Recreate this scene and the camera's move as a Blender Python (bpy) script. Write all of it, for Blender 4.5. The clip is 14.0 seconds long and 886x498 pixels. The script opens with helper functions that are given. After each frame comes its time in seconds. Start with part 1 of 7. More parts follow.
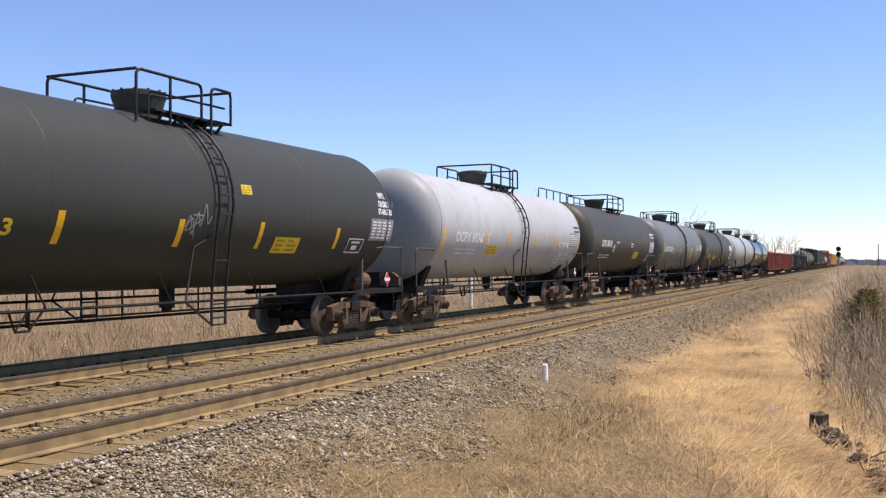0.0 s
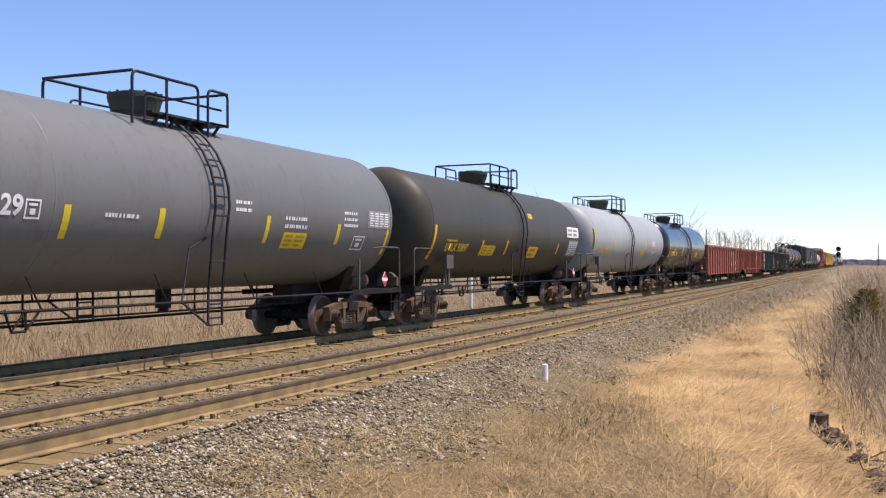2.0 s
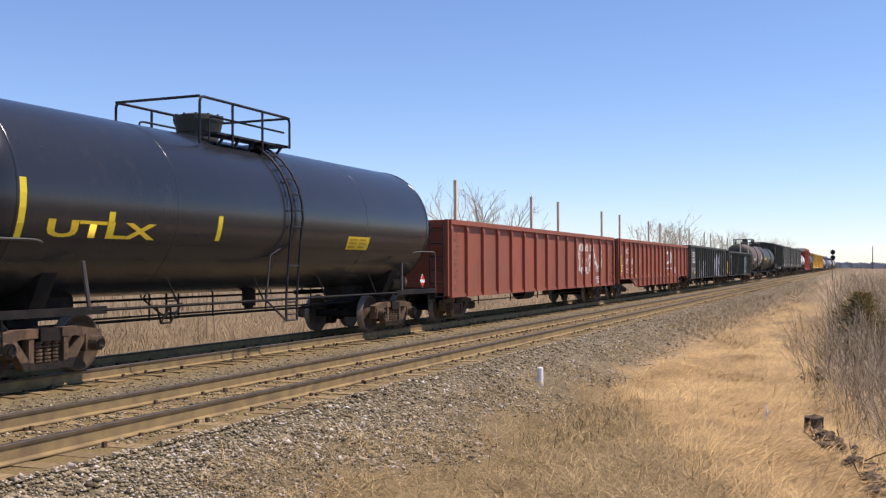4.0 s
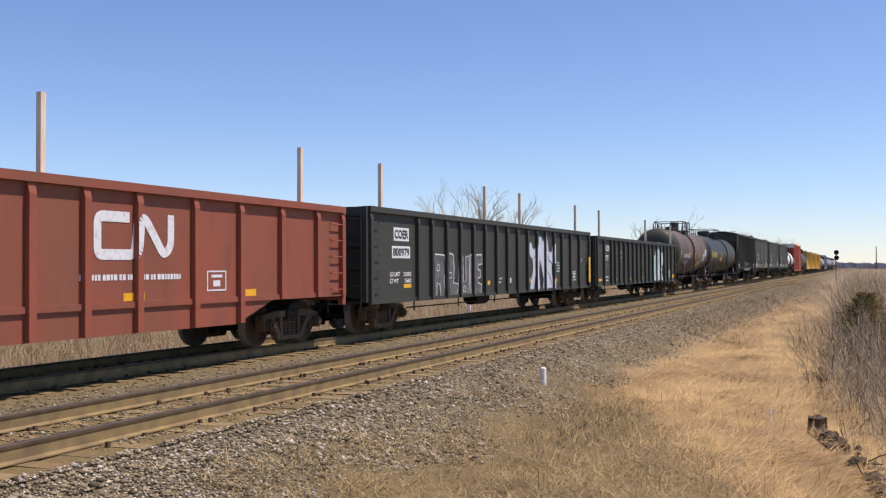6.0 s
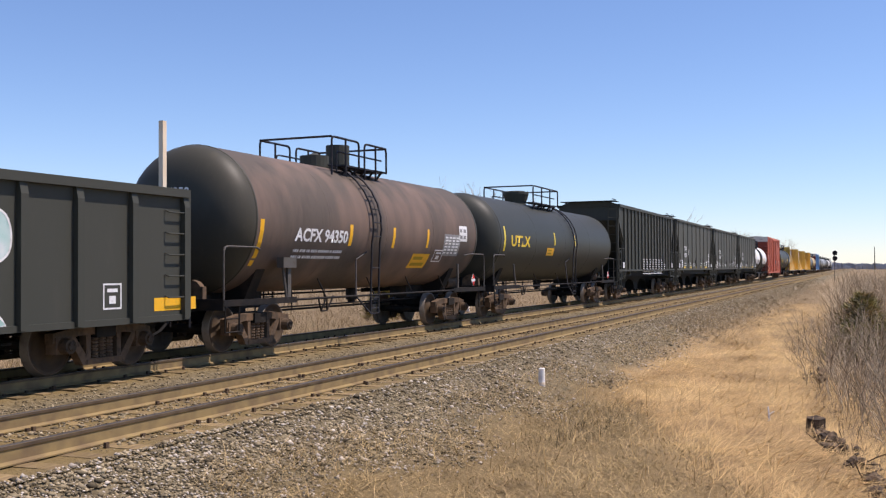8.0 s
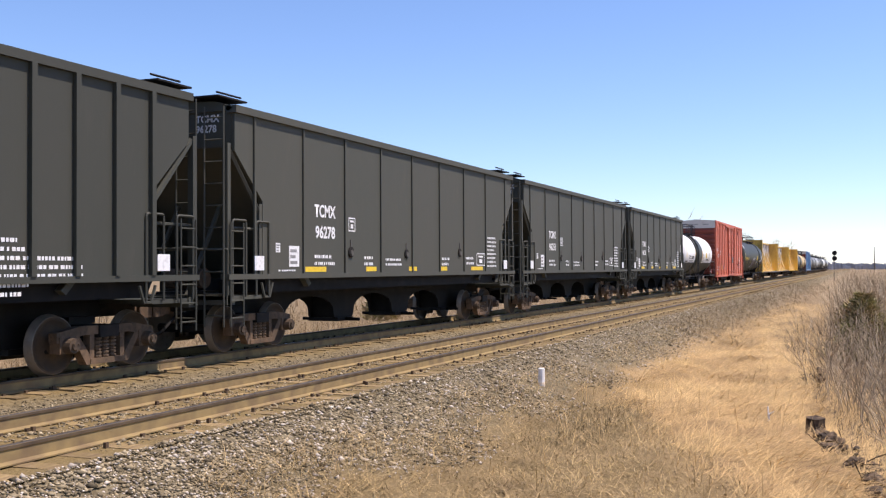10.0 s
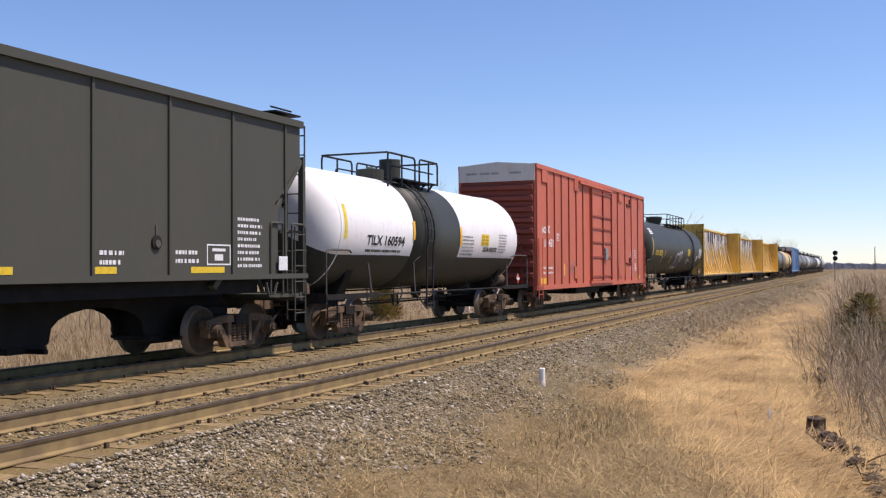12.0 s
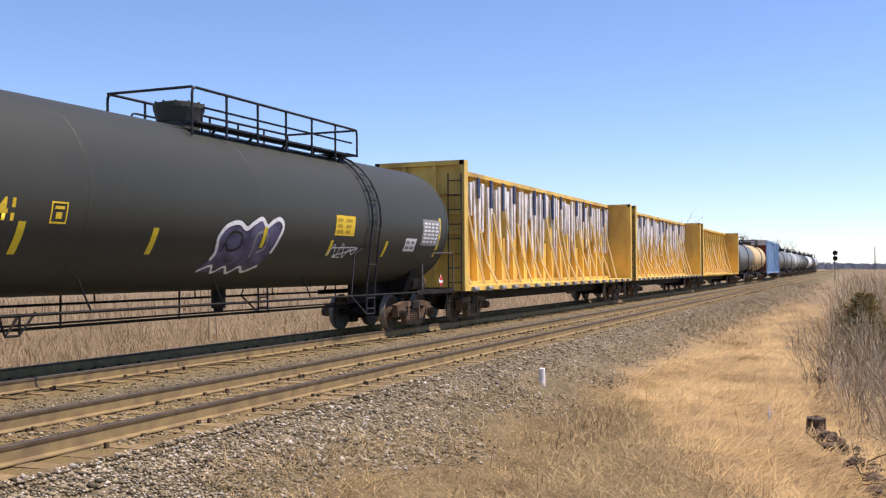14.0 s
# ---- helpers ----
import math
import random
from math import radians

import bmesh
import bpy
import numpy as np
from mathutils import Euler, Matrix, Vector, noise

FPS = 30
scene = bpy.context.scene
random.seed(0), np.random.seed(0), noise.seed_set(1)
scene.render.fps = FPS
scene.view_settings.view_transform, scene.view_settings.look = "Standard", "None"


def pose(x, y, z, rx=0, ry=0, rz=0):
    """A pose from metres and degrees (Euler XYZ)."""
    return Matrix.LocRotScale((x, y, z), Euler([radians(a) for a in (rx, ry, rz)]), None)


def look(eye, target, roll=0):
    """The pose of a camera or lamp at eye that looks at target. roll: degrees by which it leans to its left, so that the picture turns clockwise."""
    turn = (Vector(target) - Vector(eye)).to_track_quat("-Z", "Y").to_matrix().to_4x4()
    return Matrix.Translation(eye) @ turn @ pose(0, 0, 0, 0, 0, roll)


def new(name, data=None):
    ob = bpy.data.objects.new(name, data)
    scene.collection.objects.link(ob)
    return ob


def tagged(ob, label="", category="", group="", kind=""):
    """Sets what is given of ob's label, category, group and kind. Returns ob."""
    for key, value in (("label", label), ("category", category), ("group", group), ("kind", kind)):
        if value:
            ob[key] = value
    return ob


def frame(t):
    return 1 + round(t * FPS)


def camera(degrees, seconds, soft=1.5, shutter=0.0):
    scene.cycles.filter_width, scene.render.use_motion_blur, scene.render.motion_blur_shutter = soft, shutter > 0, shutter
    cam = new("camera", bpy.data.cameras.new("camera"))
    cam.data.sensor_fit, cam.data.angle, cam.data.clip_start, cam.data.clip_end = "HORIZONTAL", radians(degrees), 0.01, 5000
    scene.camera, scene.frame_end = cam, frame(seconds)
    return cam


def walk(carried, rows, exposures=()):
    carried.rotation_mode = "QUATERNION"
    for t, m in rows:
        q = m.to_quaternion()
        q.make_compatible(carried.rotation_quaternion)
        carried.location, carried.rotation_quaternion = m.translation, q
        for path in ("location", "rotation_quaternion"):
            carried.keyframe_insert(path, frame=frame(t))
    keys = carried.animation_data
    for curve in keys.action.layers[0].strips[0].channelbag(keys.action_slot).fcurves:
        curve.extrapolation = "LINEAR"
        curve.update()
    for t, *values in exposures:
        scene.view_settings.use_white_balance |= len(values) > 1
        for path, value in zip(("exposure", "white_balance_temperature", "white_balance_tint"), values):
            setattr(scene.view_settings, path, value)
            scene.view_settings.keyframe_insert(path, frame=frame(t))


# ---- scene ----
from mathutils import geometry

# ---- camera: on a tripod beside the line, x runs along the track, y across it, z = 0 on the rail heads ----
SECONDS = 14.0
EYE = Vector((0.0, 0.0, 1.613))
FOCAL = 1776.0
YAW, PITCH, ROLL = 0.3952, 0.0196, -0.31
cam = camera(47.64, SECONDS, soft=1.25)


def aim(du, dv):
    a, b = YAW + du / FOCAL, PITCH + dv / FOCAL
    way = Vector((math.cos(a) * math.cos(b), math.sin(a) * math.cos(b), math.sin(b)))
    return look(EYE, EYE + 10 * way, ROLL)


# the clip's camera darkens a little when bright wagons pass: seconds, stops, white balance, tint
EXPOSURES = [(t, stops + 0.38, 6050, 22) for t, stops in ((0.0, 0.0), (2.5, 0.05), (3.2, 0.0), (5.3, -0.30), (7.5, -0.30), (8.2, -0.12), (10.3, 0.10),
                                                     (11.5, 0.10), (12.0, -0.2), (12.5, -0.30), (13.0, -0.22), (13.5, -0.1), (14.0, 0.0))]

walk(cam, [(0.0, aim(5, -7)), (1.5, aim(5, -7)), (3.0, aim(5, -7)), (3.2, aim(-9, -3)), (3.7, aim(-6, -2)), (5.2, aim(2, -1)),
           (7.1, aim(2, -1)), (7.5, aim(0, 0)), (10.4, aim(-1, 0)), (12.0, aim(0, 0)), (14.0, aim(0, 0))],
     exposures=EXPOSURES)

# ---- daylight ----
SUN_WAY = Vector((0.16, -0.40, 0.90)).normalized()      # towards the sun
sky_world = bpy.data.worlds.new("sky")
scene.world = sky_world
sky_world.use_nodes = True
wn = sky_world.node_tree
wn.nodes.clear()
w_out = wn.nodes.new("ShaderNodeOutputWorld")
w_bg = wn.nodes.new("ShaderNodeBackground")
w_sky = wn.nodes.new("ShaderNodeTexSky")
w_sky.sky_type = "NISHITA"
w_sky.sun_disc = False
w_sky.sun_elevation = math.asin(SUN_WAY.z)
w_sky.sun_rotation = math.atan2(SUN_WAY.x, SUN_WAY.y)
w_sky.altitude = 500
w_sky.air_density = 1.0
w_sky.dust_density = 0.0
w_sky.ozone_density = 4.5
w_bg.inputs["Strength"].default_value = 0.12
wn.links.new(w_sky.outputs[0], w_bg.inputs["Color"])
wn.links.new(w_bg.outputs[0], w_out.inputs["Surface"])
sun_data = bpy.data.lights.new("sun", "SUN")
sun_data.energy = 5.0
sun_data.angle = radians(0.5)
sun_data.color = (1.0, 0.89, 0.73)
sun = new("sun", sun_data)
sun.matrix_world = look(SUN_WAY * 200, (0, 0, 0))


# ---- materials ----
def mat(name, base, rough=0.6, metal=0.0, vary=(), bump=None, stretch=(1, 1, 1), island=0.0, each=0.0, gloss=0.2):
    """vary: (scale, low, high, colour) noise layers laid over the base; bump: (scale, strength, distance)."""
    m = bpy.data.materials.new(name)
    m.use_nodes = True
    nt = m.node_tree
    b = nt.nodes["Principled BSDF"]
    b.inputs["Roughness"].default_value = rough
    b.inputs["Metallic"].default_value = metal
    b.inputs["Specular IOR Level"].default_value = gloss
    coord = nt.nodes.new("ShaderNodeTexCoord")
    mapping = nt.nodes.new("ShaderNodeMapping")
    mapping.inputs["Scale"].default_value = stretch
    nt.links.new(coord.outputs["Object"], mapping.inputs["Vector"])
    col = nt.nodes.new("ShaderNodeRGB")
    col.outputs[0].default_value = (*base, 1)
    last = col.outputs[0]
    for scale, low, high, colour in vary:
        nz = nt.nodes.new("ShaderNodeTexNoise")
        nz.inputs["Scale"].default_value = scale
        nz.inputs["Detail"].default_value = 5
        nt.links.new(mapping.outputs[0], nz.inputs["Vector"])
        rng = nt.nodes.new("ShaderNodeMapRange")
        rng.inputs["From Min"].default_value, rng.inputs["From Max"].default_value = low, high
        nt.links.new(nz.outputs["Fac"], rng.inputs["Value"])
        mix = nt.nodes.new("ShaderNodeMix")
        mix.data_type = "RGBA"
        nt.links.new(rng.outputs[0], mix.inputs["Factor"])
        nt.links.new(last, mix.inputs["A"])
        mix.inputs["B"].default_value = (*colour, 1)
        last = mix.outputs["Result"]
    if island or each:
        src = nt.nodes.new("ShaderNodeNewGeometry" if island else "ShaderNodeObjectInfo")
        amount = island or each
        rng = nt.nodes.new("ShaderNodeMapRange")
        rng.inputs["To Min"].default_value, rng.inputs["To Max"].default_value = 1 - amount, 1 + amount
        nt.links.new(src.outputs["Random Per Island" if island else "Random"], rng.inputs["Value"])
        hsv = nt.nodes.new("ShaderNodeHueSaturation")
        nt.links.new(rng.outputs[0], hsv.inputs["Value"])
        nt.links.new(last, hsv.inputs["Color"])
        last = hsv.outputs[0]
    nt.links.new(last, b.inputs["Base Color"])
    if bump:
        nz = nt.nodes.new("ShaderNodeTexNoise")
        nz.inputs["Scale"].default_value = bump[0]
        nz.inputs["Detail"].default_value = 6
        nt.links.new(mapping.outputs[0], nz.inputs["Vector"])
        bp = nt.nodes.new("ShaderNodeBump")
        bp.inputs["Strength"].default_value = bump[1]
        bp.inputs["Distance"].default_value = bump[2]
        nt.links.new(nz.outputs["Fac"], bp.inputs["Height"])
        nt.links.new(bp.outputs[0], b.inputs["Normal"])
    return m


def paint(name, base, rough=0.45, dirt=(0.12, 0.09, 0.06), amount=0.45, rust=None, gloss=0.2):
    """Weathered wagon paint: broad fading, fine grime and vertical streaks."""
    layers = [(0.35, 0.42, 0.75, tuple(c * 0.72 + d * 0.28 for c, d in zip(base, dirt))),
              (2.5, 0.70 - 0.3 * amount, 1.0, dirt)]
    # runs of rain-washed grime and a fine speckle
    layers.append((5.5, 0.56, 0.90, tuple(c * 0.55 + d * 0.45 for c, d in zip(base, dirt))))
    layers.append((22.0, 0.62, 0.95, dirt))
    if rust:
        layers.append((0.7, 0.46, 0.78, rust))
    return mat(name, base, rough, 0.0, layers, (9.0, 0.06, 0.02), (1.0, 1.0, 0.35), gloss=gloss)


M_BLACK = paint("black_tank_paint", (0.043, 0.045, 0.036), 0.5, (0.070, 0.069, 0.055), 0.3)
M_SOOT = paint("brown_black_tank_paint", (0.056, 0.053, 0.039), 0.5, (0.09, 0.078, 0.055), 0.4)
M_GLOSS = paint("gloss_black_tank_paint", (0.018, 0.020, 0.024), 0.22, (0.05, 0.045, 0.04), 0.2, gloss=0.5)
M_GREY = paint("grey_tank_paint", (0.215, 0.222, 0.212), 0.45, (0.13, 0.11, 0.09), 0.35)
M_DARKGREY = paint("dark_grey_tank_paint", (0.155, 0.160, 0.149), 0.45, (0.085, 0.072, 0.06), 0.35)
M_LIGHT = paint("light_grey_tank_paint", (0.35, 0.365, 0.355), 0.45, (0.20, 0.17, 0.13), 0.35)
M_WHITE = paint("white_tank_paint", (0.46, 0.475, 0.455), 0.4, (0.24, 0.18, 0.12), 0.5)
M_BRIGHT = paint("clean_white_tank_paint", (0.88, 0.87, 0.84), 0.35, (0.45, 0.36, 0.25), 0.2)
M_CREAM = paint("cream_tank_paint", (0.62, 0.45, 0.20), 0.45, (0.3, 0.2, 0.1), 0.4)
M_RUSTTANK = paint("rusted_tank_paint", (0.105, 0.084, 0.066), 0.65, (0.05, 0.042, 0.036), 0.4, (0.25, 0.165, 0.122))
M_HOPPER = paint("charcoal_hopper_paint", (0.073, 0.074, 0.058), 0.62, (0.10, 0.088, 0.066), 0.35)
M_GONBLACK = paint("black_gondola_paint", (0.055, 0.057, 0.045), 0.6, (0.075, 0.071, 0.056), 0.35)
M_GONRED = paint("red_oxide_gondola_paint", (0.33, 0.098, 0.056), 0.6, (0.11, 0.06, 0.045), 0.5, (0.24, 0.10, 0.06))
M_BOXRED = paint("red_boxcar_paint", (0.57, 0.150, 0.084), 0.55, (0.20, 0.07, 0.05), 0.4)
# dull red that draws the thin shadow lines of the ribs as colour
M_RIBRED = paint("shaded_red_rib_paint", (0.36, 0.088, 0.05), 0.6, (0.16, 0.06, 0.045), 0.5)
# boxcar red again, darkened: the sunless ends are shaded in the colour itself
M_BOXEND = paint("grimy_shaded_red_paint", (0.20, 0.050, 0.035), 0.6, (0.10, 0.05, 0.04), 0.5)
M_YELLOW = paint("yellow_centerbeam_paint", (0.80, 0.54, 0.115), 0.55, (0.30, 0.17, 0.05), 0.6, (0.40, 0.22, 0.06))
M_BLUE = paint("pale_blue_boxcar_paint", (0.22, 0.36, 0.55), 0.5, (0.2, 0.2, 0.2), 0.4)
M_SILVER = paint("galvanised_roof", (0.52, 0.50, 0.46), 0.45, (0.3, 0.26, 0.2), 0.5)
M_FRAME = mat("grimy_black_steel", (0.013, 0.012, 0.011), 0.75, 0.0, [(3, 0.45, 0.8, (0.04, 0.03, 0.021))], (20, 0.2, 0.01))
# blacker copy of the frame steel; shade under the hopper sits in the colour
M_BAY = mat("shaded_black_steel", (0.008, 0.008, 0.008), 0.75, 0.0, [(3, 0.45, 0.8, (0.018, 0.016, 0.013))], (20, 0.2, 0.01))
M_TRUCK = mat("rust_dust_cast_steel", (0.115, 0.078, 0.048), 0.85, 0.0, [(5, 0.45, 0.7, (0.20, 0.125, 0.072)), (1.5, 0.45, 0.75, (0.045, 0.035, 0.026)), (11, 0.55, 0.8, (0.03, 0.024, 0.02))], (25, 0.3, 0.01))
M_WHEEL = mat("brown_wheel_face", (0.08, 0.054, 0.032), 0.8, 0.0, [(6, 0.4, 0.7, (0.055, 0.04, 0.028))], (25, 0.2, 0.01))
M_TREAD = mat("polished_wheel_rim", (0.20, 0.165, 0.125), 0.5, 0.35, [(8, 0.5, 0.9, (0.10, 0.075, 0.05))])
M_RAILTUBE = mat("dark_handrail_paint", (0.022, 0.022, 0.026), 0.5, 0.0, [(6, 0.5, 0.8, (0.06, 0.05, 0.04))])
M_PALETUBE = mat("dusty_grey_grab_iron", (0.10, 0.092, 0.08), 0.6, 0.0, [(6, 0.45, 0.8, (0.08, 0.065, 0.05))])
M_SIGNWHITE = mat("white_stencil", (0.78, 0.78, 0.76), 0.5, 0.0, [(14, 0.5, 0.85, (0.45, 0.43, 0.40))])
M_SIGNGREY = mat("faded_stencil", (0.30, 0.30, 0.29), 0.6, 0.0, [(14, 0.4, 0.8, (0.16, 0.15, 0.14))])
M_SIGNYEL = mat("yellow_stencil", (0.75, 0.52, 0.03), 0.5, 0.0, [(12, 0.5, 0.85, (0.45, 0.32, 0.05))])
M_REFLECT = mat("amber_reflector", (0.85, 0.45, 0.02), 0.35, 0.0, [(12, 0.5, 0.85, (0.65, 0.38, 0.04))])
M_LIME = mat("yellow_stripe", (0.72, 0.55, 0.03), 0.4, 0.0, [(12, 0.5, 0.85, (0.5, 0.42, 0.05))])
M_INK = mat("black_stencil", (0.02, 0.02, 0.02), 0.5, 0.0, [(14, 0.5, 0.9, (0.08, 0.08, 0.08))])
M_FAINTINK = mat("faint_sign_ink", (0.42, 0.28, 0.02), 0.5, 0.0, [(14, 0.5, 0.9, (0.30, 0.20, 0.03))])
M_SIGNRED = mat("red_placard", (0.65, 0.03, 0.02), 0.4, 0.0, [(10, 0.5, 0.9, (0.4, 0.05, 0.03))])
M_SPRAYDIM = mat("thin_grey_spray_paint", (0.15, 0.148, 0.14), 0.6, 0.0, [(4, 0.4, 0.65, (0.085, 0.083, 0.078)), (14, 0.5, 0.8, (0.22, 0.22, 0.21))])
M_SPRAYWHITE = mat("white_spray_paint", (0.62, 0.64, 0.68), 0.45, 0.0, [(2.2, 0.45, 0.65, (0.46, 0.50, 0.62)), (7, 0.55, 0.8, (0.40, 0.46, 0.50))], None, (2, 1, 0.6))
M_TEAL = mat("dark_teal_spray_paint", (0.02, 0.07, 0.09), 0.5, 0.0, [(5, 0.45, 0.7, (0.03, 0.16, 0.18))])
M_SPRAYMINT = mat("mint_spray_paint", (0.40, 0.60, 0.55), 0.5, 0.0, [(1.6, 0.42, 0.6, (0.68, 0.71, 0.70)), (9, 0.6, 0.8, (0.22, 0.42, 0.38))])
M_SPRAYBLUE = mat("blue_spray_paint", (0.13, 0.12, 0.20), 0.5, 0.0, [(3, 0.4, 0.7, (0.03, 0.03, 0.05))])
M_STAKE = mat("weathered_softwood", (0.84, 0.72, 0.54), 0.8, 0.0, [(3, 0.4, 0.7, (0.70, 0.54, 0.36))], (30, 0.2, 0.01), (4, 4, 0.5))
M_WRAP = mat("torn_white_wrap", (0.74, 0.72, 0.70), 0.45, 0.0, [(2, 0.4, 0.7, (0.50, 0.44, 0.34)), (9, 0.5, 0.8, (0.7, 0.7, 0.7))], (6, 0.4, 0.05))
M_NAVY = mat("navy_blue_wrap", (0.02, 0.03, 0.09), 0.45, 0.0, [(5, 0.4, 0.8, (0.05, 0.06, 0.10))], (6, 0.4, 0.05))
M_STRAP = mat("yellow_web_strap", (0.62, 0.44, 0.16), 0.6, 0.0, [(8, 0.4, 0.8, (0.55, 0.47, 0.32))])


# ---- mesh helpers ----
def part(name, bm, material, parent, label="", smooth=False):
    me = bpy.data.meshes.new(name)
    bm.to_mesh(me)
    bm.free()
    return part_of(name, me, material, parent, label, smooth)


def part_of(name, me, material, parent, label="", smooth=False):
    if material and not me.materials:
        me.materials.append(material)
    if smooth:
        me.polygons.foreach_set("use_smooth", [True] * len(me.polygons))
    ob = new(name, me)
    ob.parent = parent
    if label:
        tagged(ob, label)
    return ob


def base(name, label, category, group="", kind=""):
    ob = new(name)
    ob.empty_display_size = 0.3
    return tagged(ob, label, category, group, kind)


def box(bm, x0, x1, y0, y1, z0, z1):
    v = [bm.verts.new(c) for c in ((x0, y0, z0), (x1, y0, z0), (x1, y1, z0), (x0, y1, z0), (x0, y0, z1), (x1, y0, z1), (x1, y1, z1), (x0, y1, z1))]
    for f in ((3, 2, 1, 0), (4, 5, 6, 7), (0, 1, 5, 4), (1, 2, 6, 5), (2, 3, 7, 6), (3, 0, 4, 7)):
        bm.faces.new([v[i] for i in f])
    return bm


def cyl(bm, a, b, r, seg=8, r2=None):
    a, b = Vector(a), Vector(b)
    q = (b - a).to_track_quat("Z", "Y")
    r2 = r if r2 is None else r2
    rings = []
    for c, rr in ((a, r), (b, r2)):
        rings.append([bm.verts.new(c + q @ Vector((rr * math.cos(2 * math.pi * i / seg), rr * math.sin(2 * math.pi * i / seg), 0))) for i in range(seg)])
    for i in range(seg):
        j = (i + 1) % seg
        bm.faces.new((rings[0][i], rings[0][j], rings[1][j], rings[1][i]))
    bm.faces.new(rings[0][::-1])
    bm.faces.new(rings[1])
    return bm


def tube(bm, pts, r, seg=6):
    """One connected pipe along the points."""
    pts = [Vector(q) for q in pts]
    ways = [(b - a).normalized() for a, b in zip(pts, pts[1:])]
    side = Vector((0, 0, 1)) if abs(ways[0].z) < 0.9 else Vector((1, 0, 0))
    rings = []
    for i, q in enumerate(pts):
        w = (ways[max(i - 1, 0)] + ways[min(i, len(ways) - 1)]).normalized()
        u = side.cross(w)
        u = u.normalized() if u.length > 1e-4 else w.orthogonal().normalized()
        v = w.cross(u).normalized()
        side = v
        rings.append([bm.verts.new(q + r * (u * math.cos(2 * math.pi * k / seg) + v * math.sin(2 * math.pi * k / seg))) for k in range(seg)])
    for p, q in zip(rings, rings[1:]):
        for k in range(seg):
            j = (k + 1) % seg
            bm.faces.new((p[k], p[j], q[j], q[k]))
    bm.faces.new(rings[0][::-1])
    bm.faces.new(rings[-1])
    return bm


def rounded(pts, r=0.12, n=4):
    """A polyline with its inner corners rounded."""
    out = [Vector(pts[0])]
    for a, b, c in zip(pts, pts[1:], pts[2:]):
        a, b, c = Vector(a), Vector(b), Vector(c)
        p, q = b + (a - b).normalized() * r, b + (c - b).normalized() * r
        for i in range(n + 1):
            t = i / n
            out.append(p * (1 - t) ** 2 + b * 2 * t * (1 - t) + q * t * t)
    return out + [Vector(pts[-1])]


def lathe(bm, profile, zc, seg=56, a0=0.0, a1=2 * math.pi):
    """Turns (x, r) about the long axis of the wagon at height zc."""
    full = a1 - a0 > 6.28
    n = seg if full else seg + 1
    rings = []
    for x, r in profile:
        rings.append([bm.verts.new((x, r * math.cos(a0 + (a1 - a0) * i / seg), zc + r * math.sin(a0 + (a1 - a0) * i / seg))) for i in range(n)])
    for p, q in zip(rings, rings[1:]):
        for i in range(seg):
            j = (i + 1) % n
            bm.faces.new((p[i], p[j], q[j], q[i]))
    return bm


def prism(bm, outline, y0, y1):
    """An outline of (x, z), pushed from y0 to y1."""
    a = [bm.verts.new((x, y0, z)) for x, z in outline]
    b = [bm.verts.new((x, y1, z)) for x, z in outline]
    n = len(outline)
    bm.faces.new(a)
    bm.faces.new(b[::-1])
    for i in range(n):
        j = (i + 1) % n
        bm.faces.new((a[j], a[i], b[i], b[j]))
    return bm


def prism_x(bm, outline, x0, x1):
    """An outline of (y, z), pushed from x0 to x1."""
    a = [bm.verts.new((x0, y, z)) for y, z in outline]
    b = [bm.verts.new((x1, y, z)) for y, z in outline]
    n = len(outline)
    bm.faces.new(a[::-1])
    bm.faces.new(b)
    for i in range(n):
        j = (i + 1) % n
        bm.faces.new((a[i], a[j], b[j], b[i]))
    return bm


def letters(text, size, spread=1.0, cuts=False):
    """A flat mesh of the text, its lower left corner at 0, 0."""
    cu = bpy.data.curves.new("letters", "FONT")
    cu.body = text
    cu.size = size
    cu.space_character = spread
    cu.resolution_u = 3
    cu.offset = size * 0.03
    ob = bpy.data.objects.new("letters", cu)
    me = bpy.data.meshes.new_from_object(ob)
    bpy.data.objects.remove(ob)
    return me


# ---- marks on the near face of a wagon ----
class Face:
    """The near face of a wagon: a flat side at y, or a tank of radius R about height zc."""

    def __init__(self, car, y=None, R=None, zc=None):
        self.car, self.y, self.R, self.zc = car, y, R, zc

    def at(self, x, z, lift):
        if self.y is not None:
            return Vector((x, self.y - lift, z))
        a = math.asin(max(-0.999, min(0.999, (z - self.zc) / self.R)))
        r = self.R + lift
        return Vector((x, -r * math.cos(a), self.zc + r * math.sin(a)))


def lay_patch(bm, f, x0, x1, z0, z1, lift, n=4, lean=0.0):
    n = 1 if f.y is not None else n
    prev = None
    for i in range(n + 1):
        z = z0 + (z1 - z0) * i / n
        row = [bm.verts.new(f.at(x + lean * i / n, z, lift)) for x in (x0, x1)]
        if prev:
            bm.faces.new((prev[0], prev[1], row[1], row[0]))
        prev = row


def mark_patch(f, x0, x1, z0, z1, material, name, label="", lift=0.005, lean=0.0):
    bm = bmesh.new()
    lay_patch(bm, f, x0, x1, z0, z1, lift, lean=lean)
    return part(name, bm, material, f.car, label)


